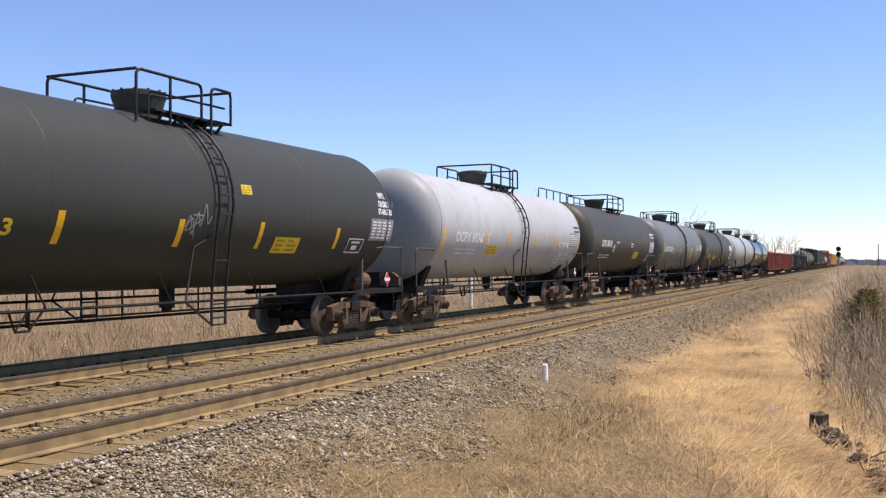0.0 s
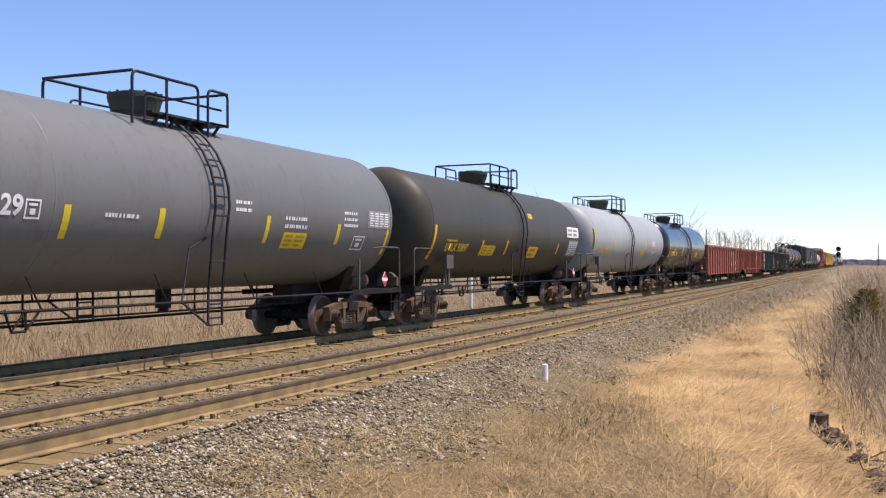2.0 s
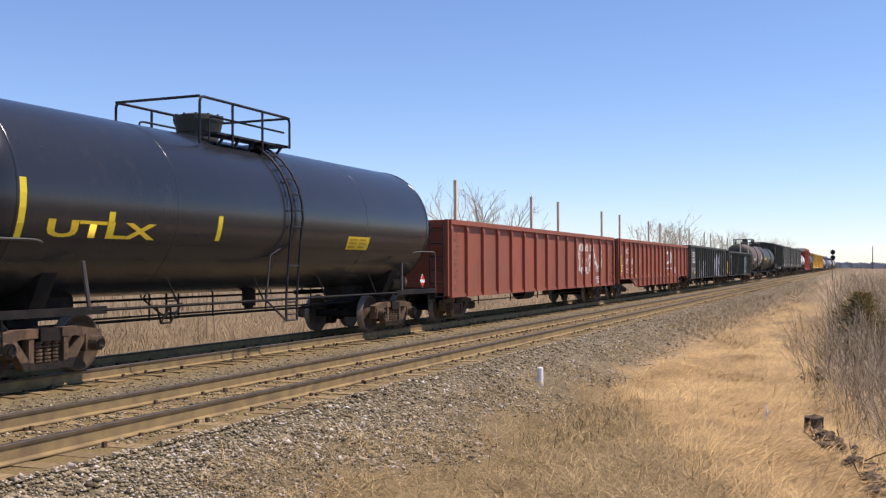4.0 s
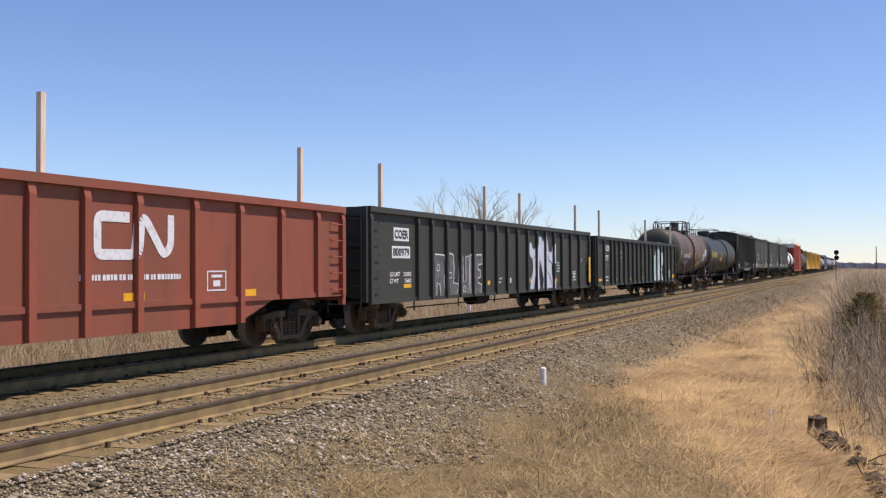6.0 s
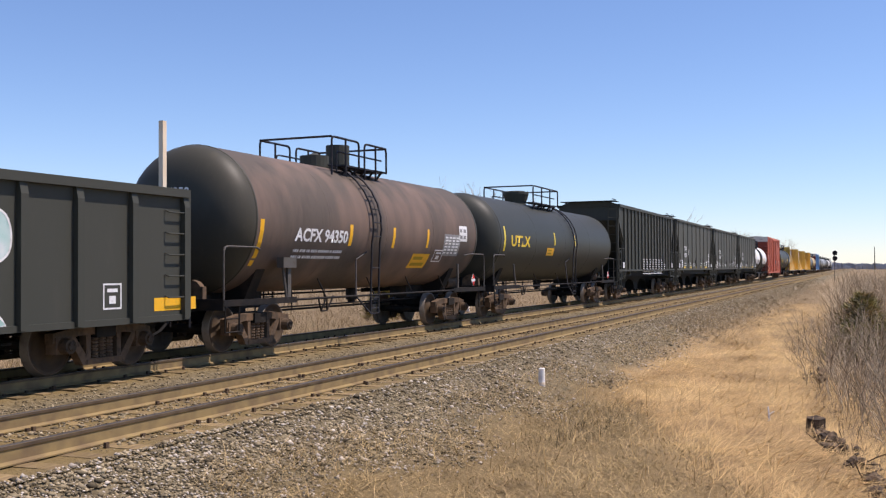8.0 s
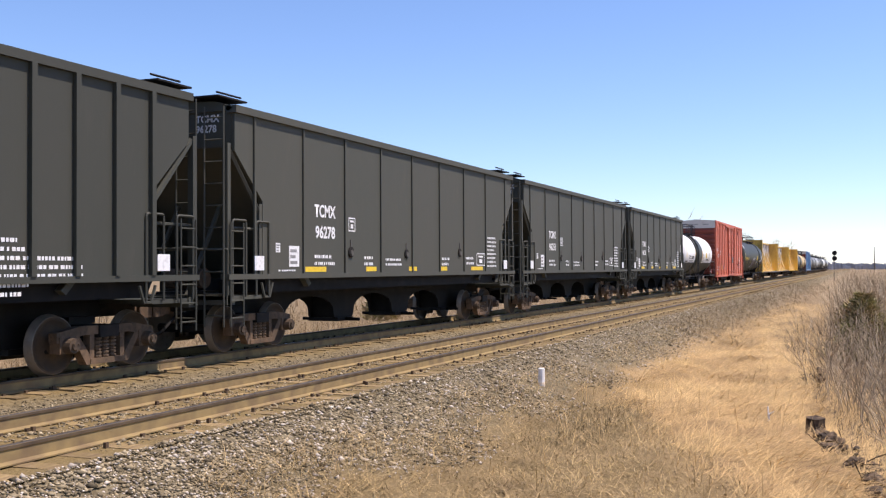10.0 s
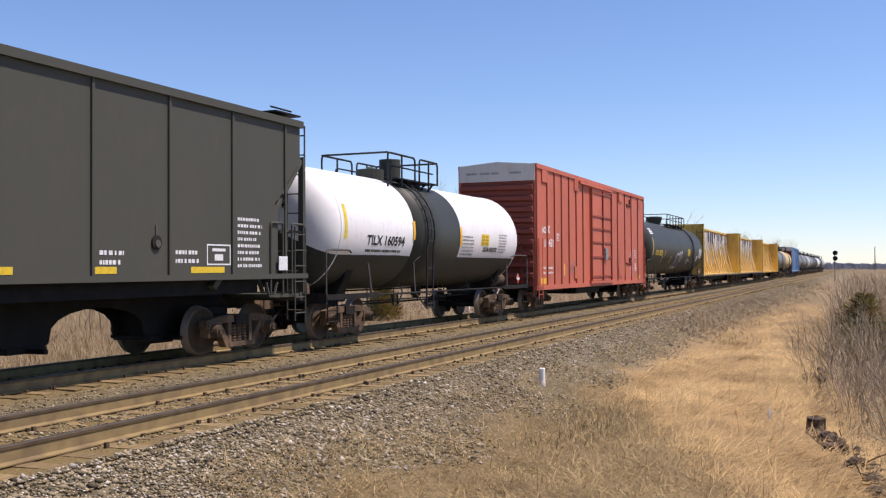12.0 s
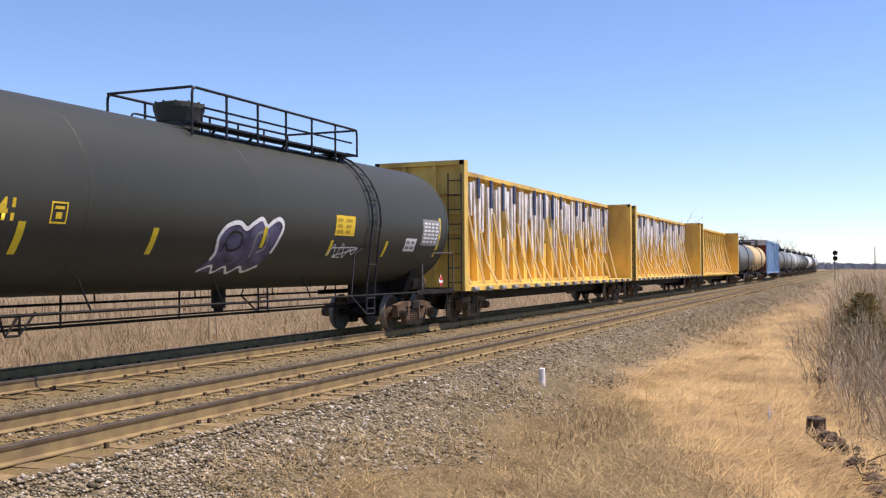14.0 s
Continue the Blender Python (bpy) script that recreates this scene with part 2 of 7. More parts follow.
def mark_bars(f, x0, x1, z0, z1, rows, material, parent=None, lift=0.006, solid=0.2):
    """Lines of small writing that cannot be read, as plain bars."""
    bm = bmesh.new()
    rnd = random.Random(int(x0 * 97 + z0 * 31))
    h = (z1 - z0) / rows
    for i in range(rows):
        x, end = x0, x1 - rnd.uniform(0, solid) * (x1 - x0)
        while x < end - 0.02:
            w = rnd.uniform(0.03, 0.085)
            lay_patch(bm, f, x, min(x + w, end), z0 + h * (i + 0.24), z0 + h * (i + 0.70), lift, 1)
            x += w + (0.05 if rnd.random() < 0.25 else 0.02)
    return tagged(part("small_writing", bm, material, parent or f.car), kind="stuff")


def mark_sign(f, x0, x1, z0, z1, material, ink, rows, cols):
    pl = mark_patch(f, x0, x1, z0, z1, material, "sign")
    if ink is M_INK:
        ink = M_FAINTINK
    bm = bmesh.new()
    rnd = random.Random(int(x0 * 51 + z0 * 17))
    mx, mz = (x1 - x0) * 0.06, (z1 - z0) * 0.08
    w, h = (x1 - x0 - 2 * mx) / cols, (z1 - z0 - 2 * mz) / rows
    for i in range(rows):
        for j in range(cols):
            a = x0 + mx + w * j
            lay_patch(bm, f, a + w * 0.05, a + w * rnd.uniform(0.6, 0.92), z0 + mz + h * (i + 0.2), z0 + mz + h * (i + 0.72), 0.009, 1)
    tagged(part("writing", bm, ink, pl), kind="stuff")
    return pl


def mark_text(f, text, x0, x1, z0, z1, material, lift=0.006, parent=None):
    """The words, fitted to the box."""
    me = letters(text, 1.0)
    xs = [v.co.x for v in me.vertices]
    ys = [v.co.y for v in me.vertices]
    kx, ky = (x1 - x0) / (max(xs) - min(xs)), (z1 - z0) / (max(ys) - min(ys))
    lx, ly = min(xs), min(ys)
    for v in me.vertices:
        v.co = f.at(x0 + (v.co.x - lx) * kx, z0 + (v.co.y - ly) * ky, lift)
    return part_of("lettering", me, material, parent or f.car)


def mark_plate(f, text, x0, x1, z0, z1):
    pl = mark_patch(f, x0, x1, z0, z1, M_SIGNWHITE, "number_board", "white board with black characters")
    dx, dz = (x1 - x0) * 0.05, (z1 - z0) * 0.16
    mark_text(f, text, x0 + dx, x1 - dx, z0 + dz, z1 - dz, M_INK, 0.010, pl)


def mark_box(f, x0, x1, z0, z1, material):
    """A small outlined box with a bar or two in it."""
    bm = bmesh.new()
    t = 0.028
    for a in ((x0, x1, z0, z0 + t), (x0, x1, z1 - t, z1), (x0, x0 + t, z0 + t, z1 - t), (x1 - t, x1, z0 + t, z1 - t)):
        lay_patch(bm, f, *a, 0.006)
    w, h = x1 - x0, z1 - z0
    lay_patch(bm, f, x0 + w * 0.32, x0 + w * 0.68, z0 + h * 0.22, z0 + h * 0.52, 0.006)
    lay_patch(bm, f, x0 + w * 0.22, x0 + w * 0.78, z0 + h * 0.66, z0 + h * 0.80, 0.006)
    part("stencil_box", bm, material, f.car)


def lay_stroke(bm, f, pts, width, lift):
    """A brush stroke along (x, z) points."""
    pts = [Vector((a, b)) for a, b in pts]
    rows = []
    for i, q in enumerate(pts):
        w = (pts[min(i + 1, len(pts) - 1)] - pts[max(i - 1, 0)])
        w = w.normalized() if w.length > 1e-6 else Vector((1, 0))
        n = Vector((-w.y, w.x)) * width / 2
        rows.append([bm.verts.new(f.at(*(q + n), lift)), bm.verts.new(f.at(*(q - n), lift))])
    for a, b in zip(rows, rows[1:]):
        bm.faces.new((a[0], a[1], b[1], b[0]))


def mark_strokes(f, lines, width, material, name="graffiti", label="", lift=0.010, parent=None):
    bm = bmesh.new()
    for pts in lines:
        lay_stroke(bm, f, pts, width, lift)
    return part(name, bm, material, parent or f.car, label)


def mark_fill(f, outline, material, name="graffiti", label="", step=0.08, lift=0.008, parent=None):
    """Fills an outline with level bands, so that it follows a round tank."""
    bm = bmesh.new()
    if f.y is not None:
        sheet = [bm.verts.new(f.at(a, b, lift)) for a, b in outline]
        for tri in geometry.tessellate_polygon([[Vector((a, b, 0)) for a, b in outline]]):
            bm.faces.new([sheet[i] for i in tri])
        return part(name, bm, material, parent or f.car, label)
    z = min(q[1] for q in outline) + step / 2
    top = max(q[1] for q in outline)
    while z < top:
        cuts = sorted(a[0] + (b[0] - a[0]) * (z - a[1]) / (b[1] - a[1]) for a, b in zip(outline, outline[1:] + outline[:1]) if (a[1] - z) * (b[1] - z) < 0)
        for x0, x1 in zip(cuts[::2], cuts[1::2]):
            lay_stroke(bm, f, [(x0, z), (x1, z)], step, lift)
        z += step
    return part(name, bm, material, parent or f.car, label)


def mark_over_ribs(f, outline, material, parent, step=0.05, top=2.75, name="paint_on_rib"):
    """The same paint where it crosses the proud ribs of a gondola."""
    lo, hi = min(q[0] for q in outline), max(q[0] for q in outline)
    for rib in f.ribs:
        if not lo - 0.07 < rib < hi + 0.07:
            continue
        bm = bmesh.new()
        z = max(0.82, min(q[1] for q in outline)) + step / 2
        while z < min(top, max(q[1] for q in outline)):
            cuts = sorted(a[0] + (b[0] - a[0]) * (z - a[1]) / (b[1] - a[1]) for a, b in zip(outline, outline[1:] + outline[:1]) if (a[1] - z) * (b[1] - z) < 0)
            for x0, x1 in zip(cuts[::2], cuts[1::2]):
                x0, x1 = max(x0, rib - 0.068), min(x1, rib + 0.068)
                if x1 > x0:
                    lay_patch(bm, f, x0, x1, z - step / 2, z + step / 2, 0.100)
            z += step
        if bm.faces:
            bmesh.ops.remove_doubles(bm, verts=bm.verts[:], dist=0.002)
            part(name, bm, material, parent)
        else:
            bm.free()


def curve(pts, n=6):
    """A smooth line through the points."""
    q = [Vector(p) for p in pts]
    q = [2 * q[0] - q[1]] + q + [2 * q[-1] - q[-2]]
    out = []
    for a, b, c, d in zip(q, q[1:], q[2:], q[3:]):
        for i in range(n):
            t = i / n
            out.append(tuple(0.5 * (2 * b + (c - a) * t + (2 * a - 5 * b + 4 * c - d) * t * t + (3 * b - a - 3 * c + d) * t ** 3)))
    return out + [tuple(q[-2])]


def mark_scribble(f, x0, x1, z0, z1, material):
    rnd = random.Random(int(x0 * 77))
    n = 7
    pts = [(x0 + (x1 - x0) * i / n, z0 + (z1 - z0) * (rnd.uniform(0.55, 1) if i % 2 else rnd.uniform(0, 0.45))) for i in range(n + 1)]
    lines = [curve(pts), curve([(x0 + (x1 - x0) * rnd.random(), z0 + (z1 - z0) * rnd.random()) for _ in range(5)])]
    mark_strokes(f, lines, 0.025, material, "scrawl", "thin scrawled tag")


def control_box(f, x0, x1, z0, z1):
    """A grey sheet-metal box on a bracket beside the tank."""
    bm = bmesh.new()
    box(bm, x0, x1, -1.56, -1.40, z0, z1)
    ob = part("placard_holder", bm, M_PALETUBE, f.car, "grey square holder on a bracket")
    bm = bmesh.new()
    xm = (x0 + x1) / 2
    box(bm, xm + 0.02, xm + 0.14, -1.50, -1.44, 1.0, z0)
    part("bracket", bm, M_PALETUBE, ob)


def mark_hole(f, x0, x1, z0, z1):
    """A round port with a flap."""
    bm = bmesh.new()
    xm, zm, r = (x0 + x1) / 2, (z0 + z1) / 2, (z1 - z0) * 0.42
    cyl(bm, (xm, f.y - 0.03, zm), (xm, f.y, zm), r, 16)
    ob = part("vibrator_port", bm, M_FRAME, f.car)
    bm = bmesh.new()
    cyl(bm, (xm + 0.01, f.y - 0.05, zm - 0.02), (xm + 0.01, f.y - 0.03, zm - 0.02), r * 0.55, 12)
    box(bm, xm - 0.02, xm + 0.02, f.y - 0.02, f.y, zm + r, zm + r + 0.16)
    part("flap", bm, M_PALETUBE, ob)


# ---- ground ----
Y_NEAR, Y_TRAIN, GAUGE = 8.09, 12.34, 1.505


def crest(x):
    """Where the bank breaks off towards the ditch."""
    return 0.1 + 0.115 * (x - 13.0) if x < 34 else 2.5 - 0.01 * (x - 34)


def ground_z(x, y):
    if y > 15.6:
        z = -0.95 + 0.1 * min(1, (y - 15.6) / 20)
        z = max(z, -0.30 - (y - 14.2) * 0.5)
    elif y > 14.2:
        z = -0.30 - (y - 14.2) * 0.46
    elif y > 6.55:
        z = (-0.198 if min(abs(y - Y_NEAR), abs(y - Y_TRAIN)) < 1.45 else -0.225) + 0.02 * noise.noise(Vector((x * 1.3, y * 2.0, 3)))
        z -= 0.09 * math.exp(-((y - 10.2) / 0.7) ** 2)
    elif y > 4.5:
        z = -0.24 - (6.55 - y) * 0.36
    else:
        z = -0.978 - 0.02 * (4.5 - y)
        c = crest(x)
        if y < c and x > -20:
            d = min(1.0, (c - y) / 1.3)
            z -= 0.55 * d * d * (3 - 2 * d)
        if y < -8:
            z += min(0.55, (-8 - y) * 0.05)
    if x < 7 and abs(y) < 4:
        k = min(1.0, (7 - x) / 4) * min(1.0, (4 - abs(y)) / 2) if x > -8 else 0.0
        z += 1.05 * k * k * (3 - 2 * k)
    if y < 6.3 or y > 15:
        far = min(1.0, 60 / (abs(x) + 30))
        z += 0.07 * far * noise.noise(Vector((x * 0.55, y * 0.8, 0))) + 0.03 * noise.noise(Vector((x * 1.9, y * 2.1, 5)))
        if 0 < y < 4.6:
            z += 0.16 * noise.noise(Vector((x * 0.16 + 3, y * 0.5, 9))) + 0.07 * noise.noise(Vector((x * 0.9, y * 1.3, 4)))
    return z


def spread(points):
    return [a + (b - a) * i / n for a, b, n in points for i in range(n)] + [points[-1][1]]


def build_ground():
    xs = spread([(-900, -40, 8), (-40, 4, 22), (4, 40, 120), (40, 90, 60), (90, 300, 40), (300, 4000, 16)])
    ys = spread([(-4000, -60, 10), (-60, -8, 20), (-8, 7, 75), (7, 16, 45), (16, 40, 20), (40, 4000, 14)])
    verts = [(x, y, ground_z(x, y)) for x in xs for y in ys]
    n = len(ys)
    faces = [(i * n + j, (i + 1) * n + j, (i + 1) * n + j + 1, i * n + j + 1) for i in range(len(xs) - 1) for j in range(n - 1)]
    me = bpy.data.meshes.new("ground")
    me.from_pydata(verts, [], faces)
    me.polygons.foreach_set("use_smooth", [True] * len(me.polygons))
    m = mat("dry_grass_and_ballast_ground", (0.335, 0.225, 0.102), 0.95, 0.0,
            [(0.5, 0.42, 0.66, (0.260, 0.175, 0.081)), (7, 0.45, 0.75, (0.40, 0.282, 0.135))], (14, 0.9, 0.06))
    nt = m.node_tree
    bsdf = nt.nodes["Principled BSDF"]
    straw = bsdf.inputs["Base Color"].links[0].from_socket
    geo = nt.nodes.new("ShaderNodeNewGeometry")
    sep = nt.nodes.new("ShaderNodeSeparateXYZ")
    nt.links.new(geo.outputs["Position"], sep.inputs[0])
    wob = nt.nodes.new("ShaderNodeTexNoise")
    wob.inputs["Scale"].default_value = 0.6
    wob.inputs["Detail"].default_value = 6
    nt.links.new(geo.outputs["Position"], wob.inputs["Vector"])
    stone = nt.nodes.new("ShaderNodeTexVoronoi")
    stone.inputs["Scale"].default_value = 16
    nt.links.new(geo.outputs["Position"], stone.inputs["Vector"])
    ramp = nt.nodes.new("ShaderNodeValToRGB")
    ramp.color_ramp.elements[0].color = (0.080, 0.062, 0.034, 1)
    ramp.color_ramp.elements[1].color = (0.235, 0.188, 0.108, 1)
    nt.links.new(stone.outputs["Color"], ramp.inputs[0])

    def between(lo, hi, wide):
        """1 between lo and hi across the line, with ragged edges."""
        total = None
        for edge, sign in ((lo, 1), (hi, -1)):
            a = nt.nodes.new("ShaderNodeMath")
            a.operation = "MULTIPLY_ADD"
            nt.links.new(wob.outputs["Fac"], a.inputs[0])
            a.inputs[1].default_value = wide
            nt.links.new(sep.outputs["Y"], a.inputs[2])
            r = nt.nodes.new("ShaderNodeMapRange")
            e = edge + wide / 2
            r.inputs["From Min"].default_value, r.inputs["From Max"].default_value = (e - 0.25, e + 0.25) if sign > 0 else (e + 0.25, e - 0.25)
            nt.links.new(a.outputs[0], r.inputs["Value"])
            if total is None:
                total = r.outputs[0]
            else:
                mu = nt.nodes.new("ShaderNodeMath")
                mu.operation = "MULTIPLY"
                nt.links.new(total, mu.inputs[0])
                nt.links.new(r.outputs[0], mu.inputs[1])
                total = mu.outputs[0]
        return total

    def lay(under, over, fac):
        mx = nt.nodes.new("ShaderNodeMix")
        mx.data_type = "RGBA"
        nt.links.new(fac, mx.inputs["Factor"])
        nt.links.new(under, mx.inputs["A"])
        nt.links.new(over, mx.inputs["B"])
        return mx.outputs["Result"]

    # the brown weedy part of the bank between the straw and the ballast
    edge = nt.nodes.new("ShaderNodeMath")
    edge.operation = "MULTIPLY_ADD"
    nt.links.new(sep.outputs["X"], edge.inputs[0])
    edge.inputs[1].default_value = -0.36
    nt.links.new(sep.outputs["Y"], edge.inputs[2])
    ragged = nt.nodes.new("ShaderNodeMath")
    ragged.operation = "MULTIPLY_ADD"
    nt.links.new(wob.outputs["Fac"], ragged.inputs[0])
    ragged.inputs[1].default_value = 3.0
    nt.links.new(edge.outputs[0], ragged.inputs[2])
    weedy = nt.nodes.new("ShaderNodeMapRange")
    weedy.inputs["From Min"].default_value, weedy.inputs["From Max"].default_value = -1.9, -0.6
    nt.links.new(ragged.outputs[0], weedy.inputs["Value"])
    brown = nt.nodes.new("ShaderNodeRGB")
    brown.outputs[0].default_value = (0.185, 0.132, 0.062, 1)
    col = lay(straw, brown.outputs[0], weedy.outputs[0])
    tan = nt.nodes.new("ShaderNodeRGB")
    tan.outputs[0].default_value = (0.215, 0.158, 0.088, 1)
    faded = nt.nodes.new("ShaderNodeMapRange")
    faded.inputs["From Min"].default_value, faded.inputs["From Max"].default_value = 24.0, 60.0
    faded.inputs["To Max"].default_value = 0.85
    nt.links.new(sep.outputs["X"], faded.inputs["Value"])
    col = lay(col, tan.outputs[0], faded.outputs[0])
    # the ditch beyond the crest: dead leaves and wet earth
    slope = nt.nodes.new("ShaderNodeMath")
    slope.operation = "MULTIPLY_ADD"
    nt.links.new(sep.outputs["X"], slope.inputs[0])
    slope.inputs[1].default_value = -0.115
    nt.links.new(sep.outputs["Y"], slope.inputs[2])
    slip = nt.nodes.new("ShaderNodeMath")
    slip.operation = "MULTIPLY_ADD"
    nt.links.new(wob.outputs["Fac"], slip.inputs[0])
    slip.inputs[1].default_value = 0.9
    nt.links.new(slope.outputs[0], slip.inputs[2])
    ditch = nt.nodes.new("ShaderNodeMapRange")
    ditch.inputs["From Min"].default_value, ditch.inputs["From Max"].default_value = -0.95, -1.35
    ditch.inputs["To Max"].default_value = 0.9
    nt.links.new(slip.outputs[0], ditch.inputs["Value"])
    earth = nt.nodes.new("ShaderNodeRGB")
    earth.outputs[0].default_value = (0.115, 0.084, 0.050, 1)
    near_only = nt.nodes.new("ShaderNodeMapRange")
    near_only.inputs["From Min"].default_value, near_only.inputs["From Max"].default_value = 60.0, 34.0
    nt.links.new(sep.outputs["X"], near_only.inputs["Value"])
    both = nt.nodes.new("ShaderNodeMath")
    both.operation = "MULTIPLY"
    nt.links.new(ditch.outputs[0], both.inputs[0])
    nt.links.new(near_only.outputs[0], both.inputs[1])
    col = lay(col, earth.outputs[0], both.outputs[0])
    col = lay(col, ramp.outputs[0], between(5.2, 15.4, 1.6))
    sand = nt.nodes.new("ShaderNodeRGB")
    sand.outputs[0].default_value = (0.185, 0.132, 0.054, 1)
    for centre in (Y_NEAR, Y_TRAIN):
        col = lay(col, sand.outputs[0], between(centre - 1.35, centre + 1.35, 0.35))
    # oily ballast, with the shade beneath the wagons painted into this strip
    oily_shade = nt.nodes.new("ShaderNodeRGB")
    oily_shade.outputs[0].default_value = (0.05, 0.042, 0.034, 1)
    col = lay(col, oily_shade.outputs[0], between(Y_TRAIN - 0.85, Y_TRAIN + 0.85, 0.3))
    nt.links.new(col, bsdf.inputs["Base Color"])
    me.materials.append(m)
    tagged(new("ground", me), "dry straw bank, ballast bed and flat field beside the railway", "ground", kind="structure")


build_ground()


# ---- tracks ----
M_RAIL = mat("dusty_rail_web", (0.27, 0.195, 0.085), 0.9, 0.0, [(4, 0.4, 0.7, (0.18, 0.125, 0.065))], (20, 0.2, 0.01))
M_FLANK = mat("brown_rail_flank", (0.115, 0.082, 0.048), 0.8, 0.0, [(4, 0.4, 0.7, (0.07, 0.05, 0.032))])
M_SPIKE = mat("rusty_spike", (0.075, 0.05, 0.032), 0.85, 0.0, [(9, 0.4, 0.7, (0.12, 0.08, 0.045))])
M_HEAD = mat("worn_rail_head", (0.10, 0.085, 0.07), 0.5, 0.4, [(3, 0.4, 0.8, (0.06, 0.05, 0.042))])
M_TIE = mat("sandy_weathered_tie", (0.225, 0.16, 0.068), 0.9, 0.0, [(4, 0.4, 0.7, (0.16, 0.11, 0.06)), (16, 0.5, 0.8, (0.29, 0.21, 0.12))], (20, 0.5, 0.02), (0.6, 3, 3), each=0.3)
RAIL_END = 1400.0


def build_track(yc, label):
    track = base("railway_track", label, "railway track", "parallel tracks", "structure")
    track.location = (0, yc, 0)
    for side in (-1, 1):
        y = side * GAUGE / 2
        prof = [(-0.075, -0.186), (0.075, -0.186), (0.075, -0.172), (0.030, -0.150), (0.027, -0.045), (0.036, -0.038), (0.037, -0.006),
                (-0.037, -0.006), (-0.036, -0.038), (-0.027, -0.045), (-0.030, -0.150), (-0.075, -0.172)]
        bm = bmesh.new()
        prism_x(bm, [(y + a, b) for a, b in prof], -60, RAIL_END)
        rail = part("rail", bm, M_RAIL, track, "brown steel rail")
        bm = bmesh.new()
        prism_x(bm, [(y - 0.0385, -0.036), (y + 0.0385, -0.036), (y + 0.0385, -0.007), (y - 0.0385, -0.007)], -60, RAIL_END)
        part("head_flank", bm, M_FLANK, rail, "brown side of the rail head")
        bm = bmesh.new()
        prism_x(bm, [(y - 0.034, -0.006), (y + 0.034, -0.006), (y + 0.026, 0.0), (y - 0.026, 0.0)], -60, RAIL_END)
        part("rail_head", bm, M_HEAD, rail, "polished running surface")
    return track


near_track = build_track(Y_NEAR, "empty near track with brown rails on sandy wooden ties")
train_track = build_track(Y_TRAIN, "farther track carrying the train, rails on sandy wooden ties")


# ---- running gear shared by all wagons ----
def mesh_of(name, bm, material, smooth=False):
    me = bpy.data.meshes.new(name)
    bm.to_mesh(me)
    bm.free()
    me.materials.append(material)
    if smooth:
        me.polygons.foreach_set("use_smooth", [True] * len(me.polygons))
    return me


def make_wheel_meshes():
    def disc(profile):
        bm = bmesh.new()
        seg = 28
        rings = [[bm.verts.new((r * math.cos(2 * math.pi * i / seg), y, r * math.sin(2 * math.pi * i / seg))) for i in range(seg)] for y, r in profile]
        for p, q in zip(rings, rings[1:]):
            for i in range(seg):
                j = (i + 1) % seg
                bm.faces.new((p[i], q[i], q[j], p[j]))
        return bm
    plate = disc([(-0.065, 0.03), (-0.065, 0.12), (-0.02, 0.16), (0.0, 0.34), (-0.05, 0.38), (-0.065, 0.405), (-0.065, 0.44)])
    tread = disc([(-0.065, 0.44), (-0.060, 0.455), (0.045, 0.458), (0.055, 0.485), (0.075, 0.485), (0.078, 0.40), (0.03, 0.36), (0.03, 0.1), (0.05, 0.03)])
    return mesh_of("wheel", plate, M_WHEEL, True), mesh_of("tread", tread, M_TREAD, True)


WHEEL, TREAD = make_wheel_meshes()


def make_side_frame():
    bm = bmesh.new()
    # the cast frame: arms over the axle boxes, a dropped centre with an opening each side of the springs
    prism(bm, [(-1.12, 0.50), (-1.12, 0.66), (-0.62, 0.74), (0.62, 0.74), (1.12, 0.66), (1.12, 0.50), (0.78, 0.56), (0.55, 0.60), (-0.55, 0.60), (-0.78, 0.56)], -0.08, 0.08)
    for s in (-1, 1):
        out = [(s * 0.78, 0.58), (s * 0.64, 0.58), (s * 0.36, 0.22), (s * 0.36, 0.13), (s * 0.48, 0.13)]
        prism(bm, out if s < 0 else out[::-1], -0.08, 0.08)
        out = [(s * 0.40, 0.62), (s * 0.30, 0.62), (s * 0.30, 0.20), (s * 0.40, 0.20)]
        prism(bm, out if s < 0 else out[::-1], -0.07, 0.07)
        box(bm, s * 0.91 - 0.17, s * 0.91 + 0.17, -0.1, 0.1, 0.34, 0.60)
    box(bm, -0.40, 0.40, -0.09, 0.09, 0.13, 0.22)
    return mesh_of("side_frame", bm, M_TRUCK)


def make_springs():
    bm = bmesh.new()
    seg = 10
    rings = [[bm.verts.new((r * math.cos(6.2832 * i / seg), r * math.sin(6.2832 * i / seg), z)) for i in range(seg)]
             for k in range(6) for z, r in ((0.222 + k * 0.056, 0.05), (0.232 + k * 0.056, 0.078), (0.258 + k * 0.056, 0.078), (0.268 + k * 0.056, 0.05))]
    for p, q in zip(rings, rings[1:]):
        for i in range(seg):
            j = (i + 1) % seg
            bm.faces.new((p[i], p[j], q[j], q[i]))
    return mesh_of("spring", bm, M_TRUCK)


def make_bearing():
    bm = bmesh.new()
    cyl(bm, (0, -0.24, 0), (0, -0.08, 0), 0.115, 14, 0.13)
    cyl(bm, (0, -0.27, 0), (0, -0.24, 0), 0.07, 10)
    for i in range(3):
        a = i * 2.094 + 0.5
        cyl(bm, (0.055 * math.cos(a), -0.285, 0.055 * math.sin(a)), (0.055 * math.cos(a), -0.27, 0.055 * math.sin(a)), 0.016, 6)
    return mesh_of("bearing_cap", bm, M_TRUCK)


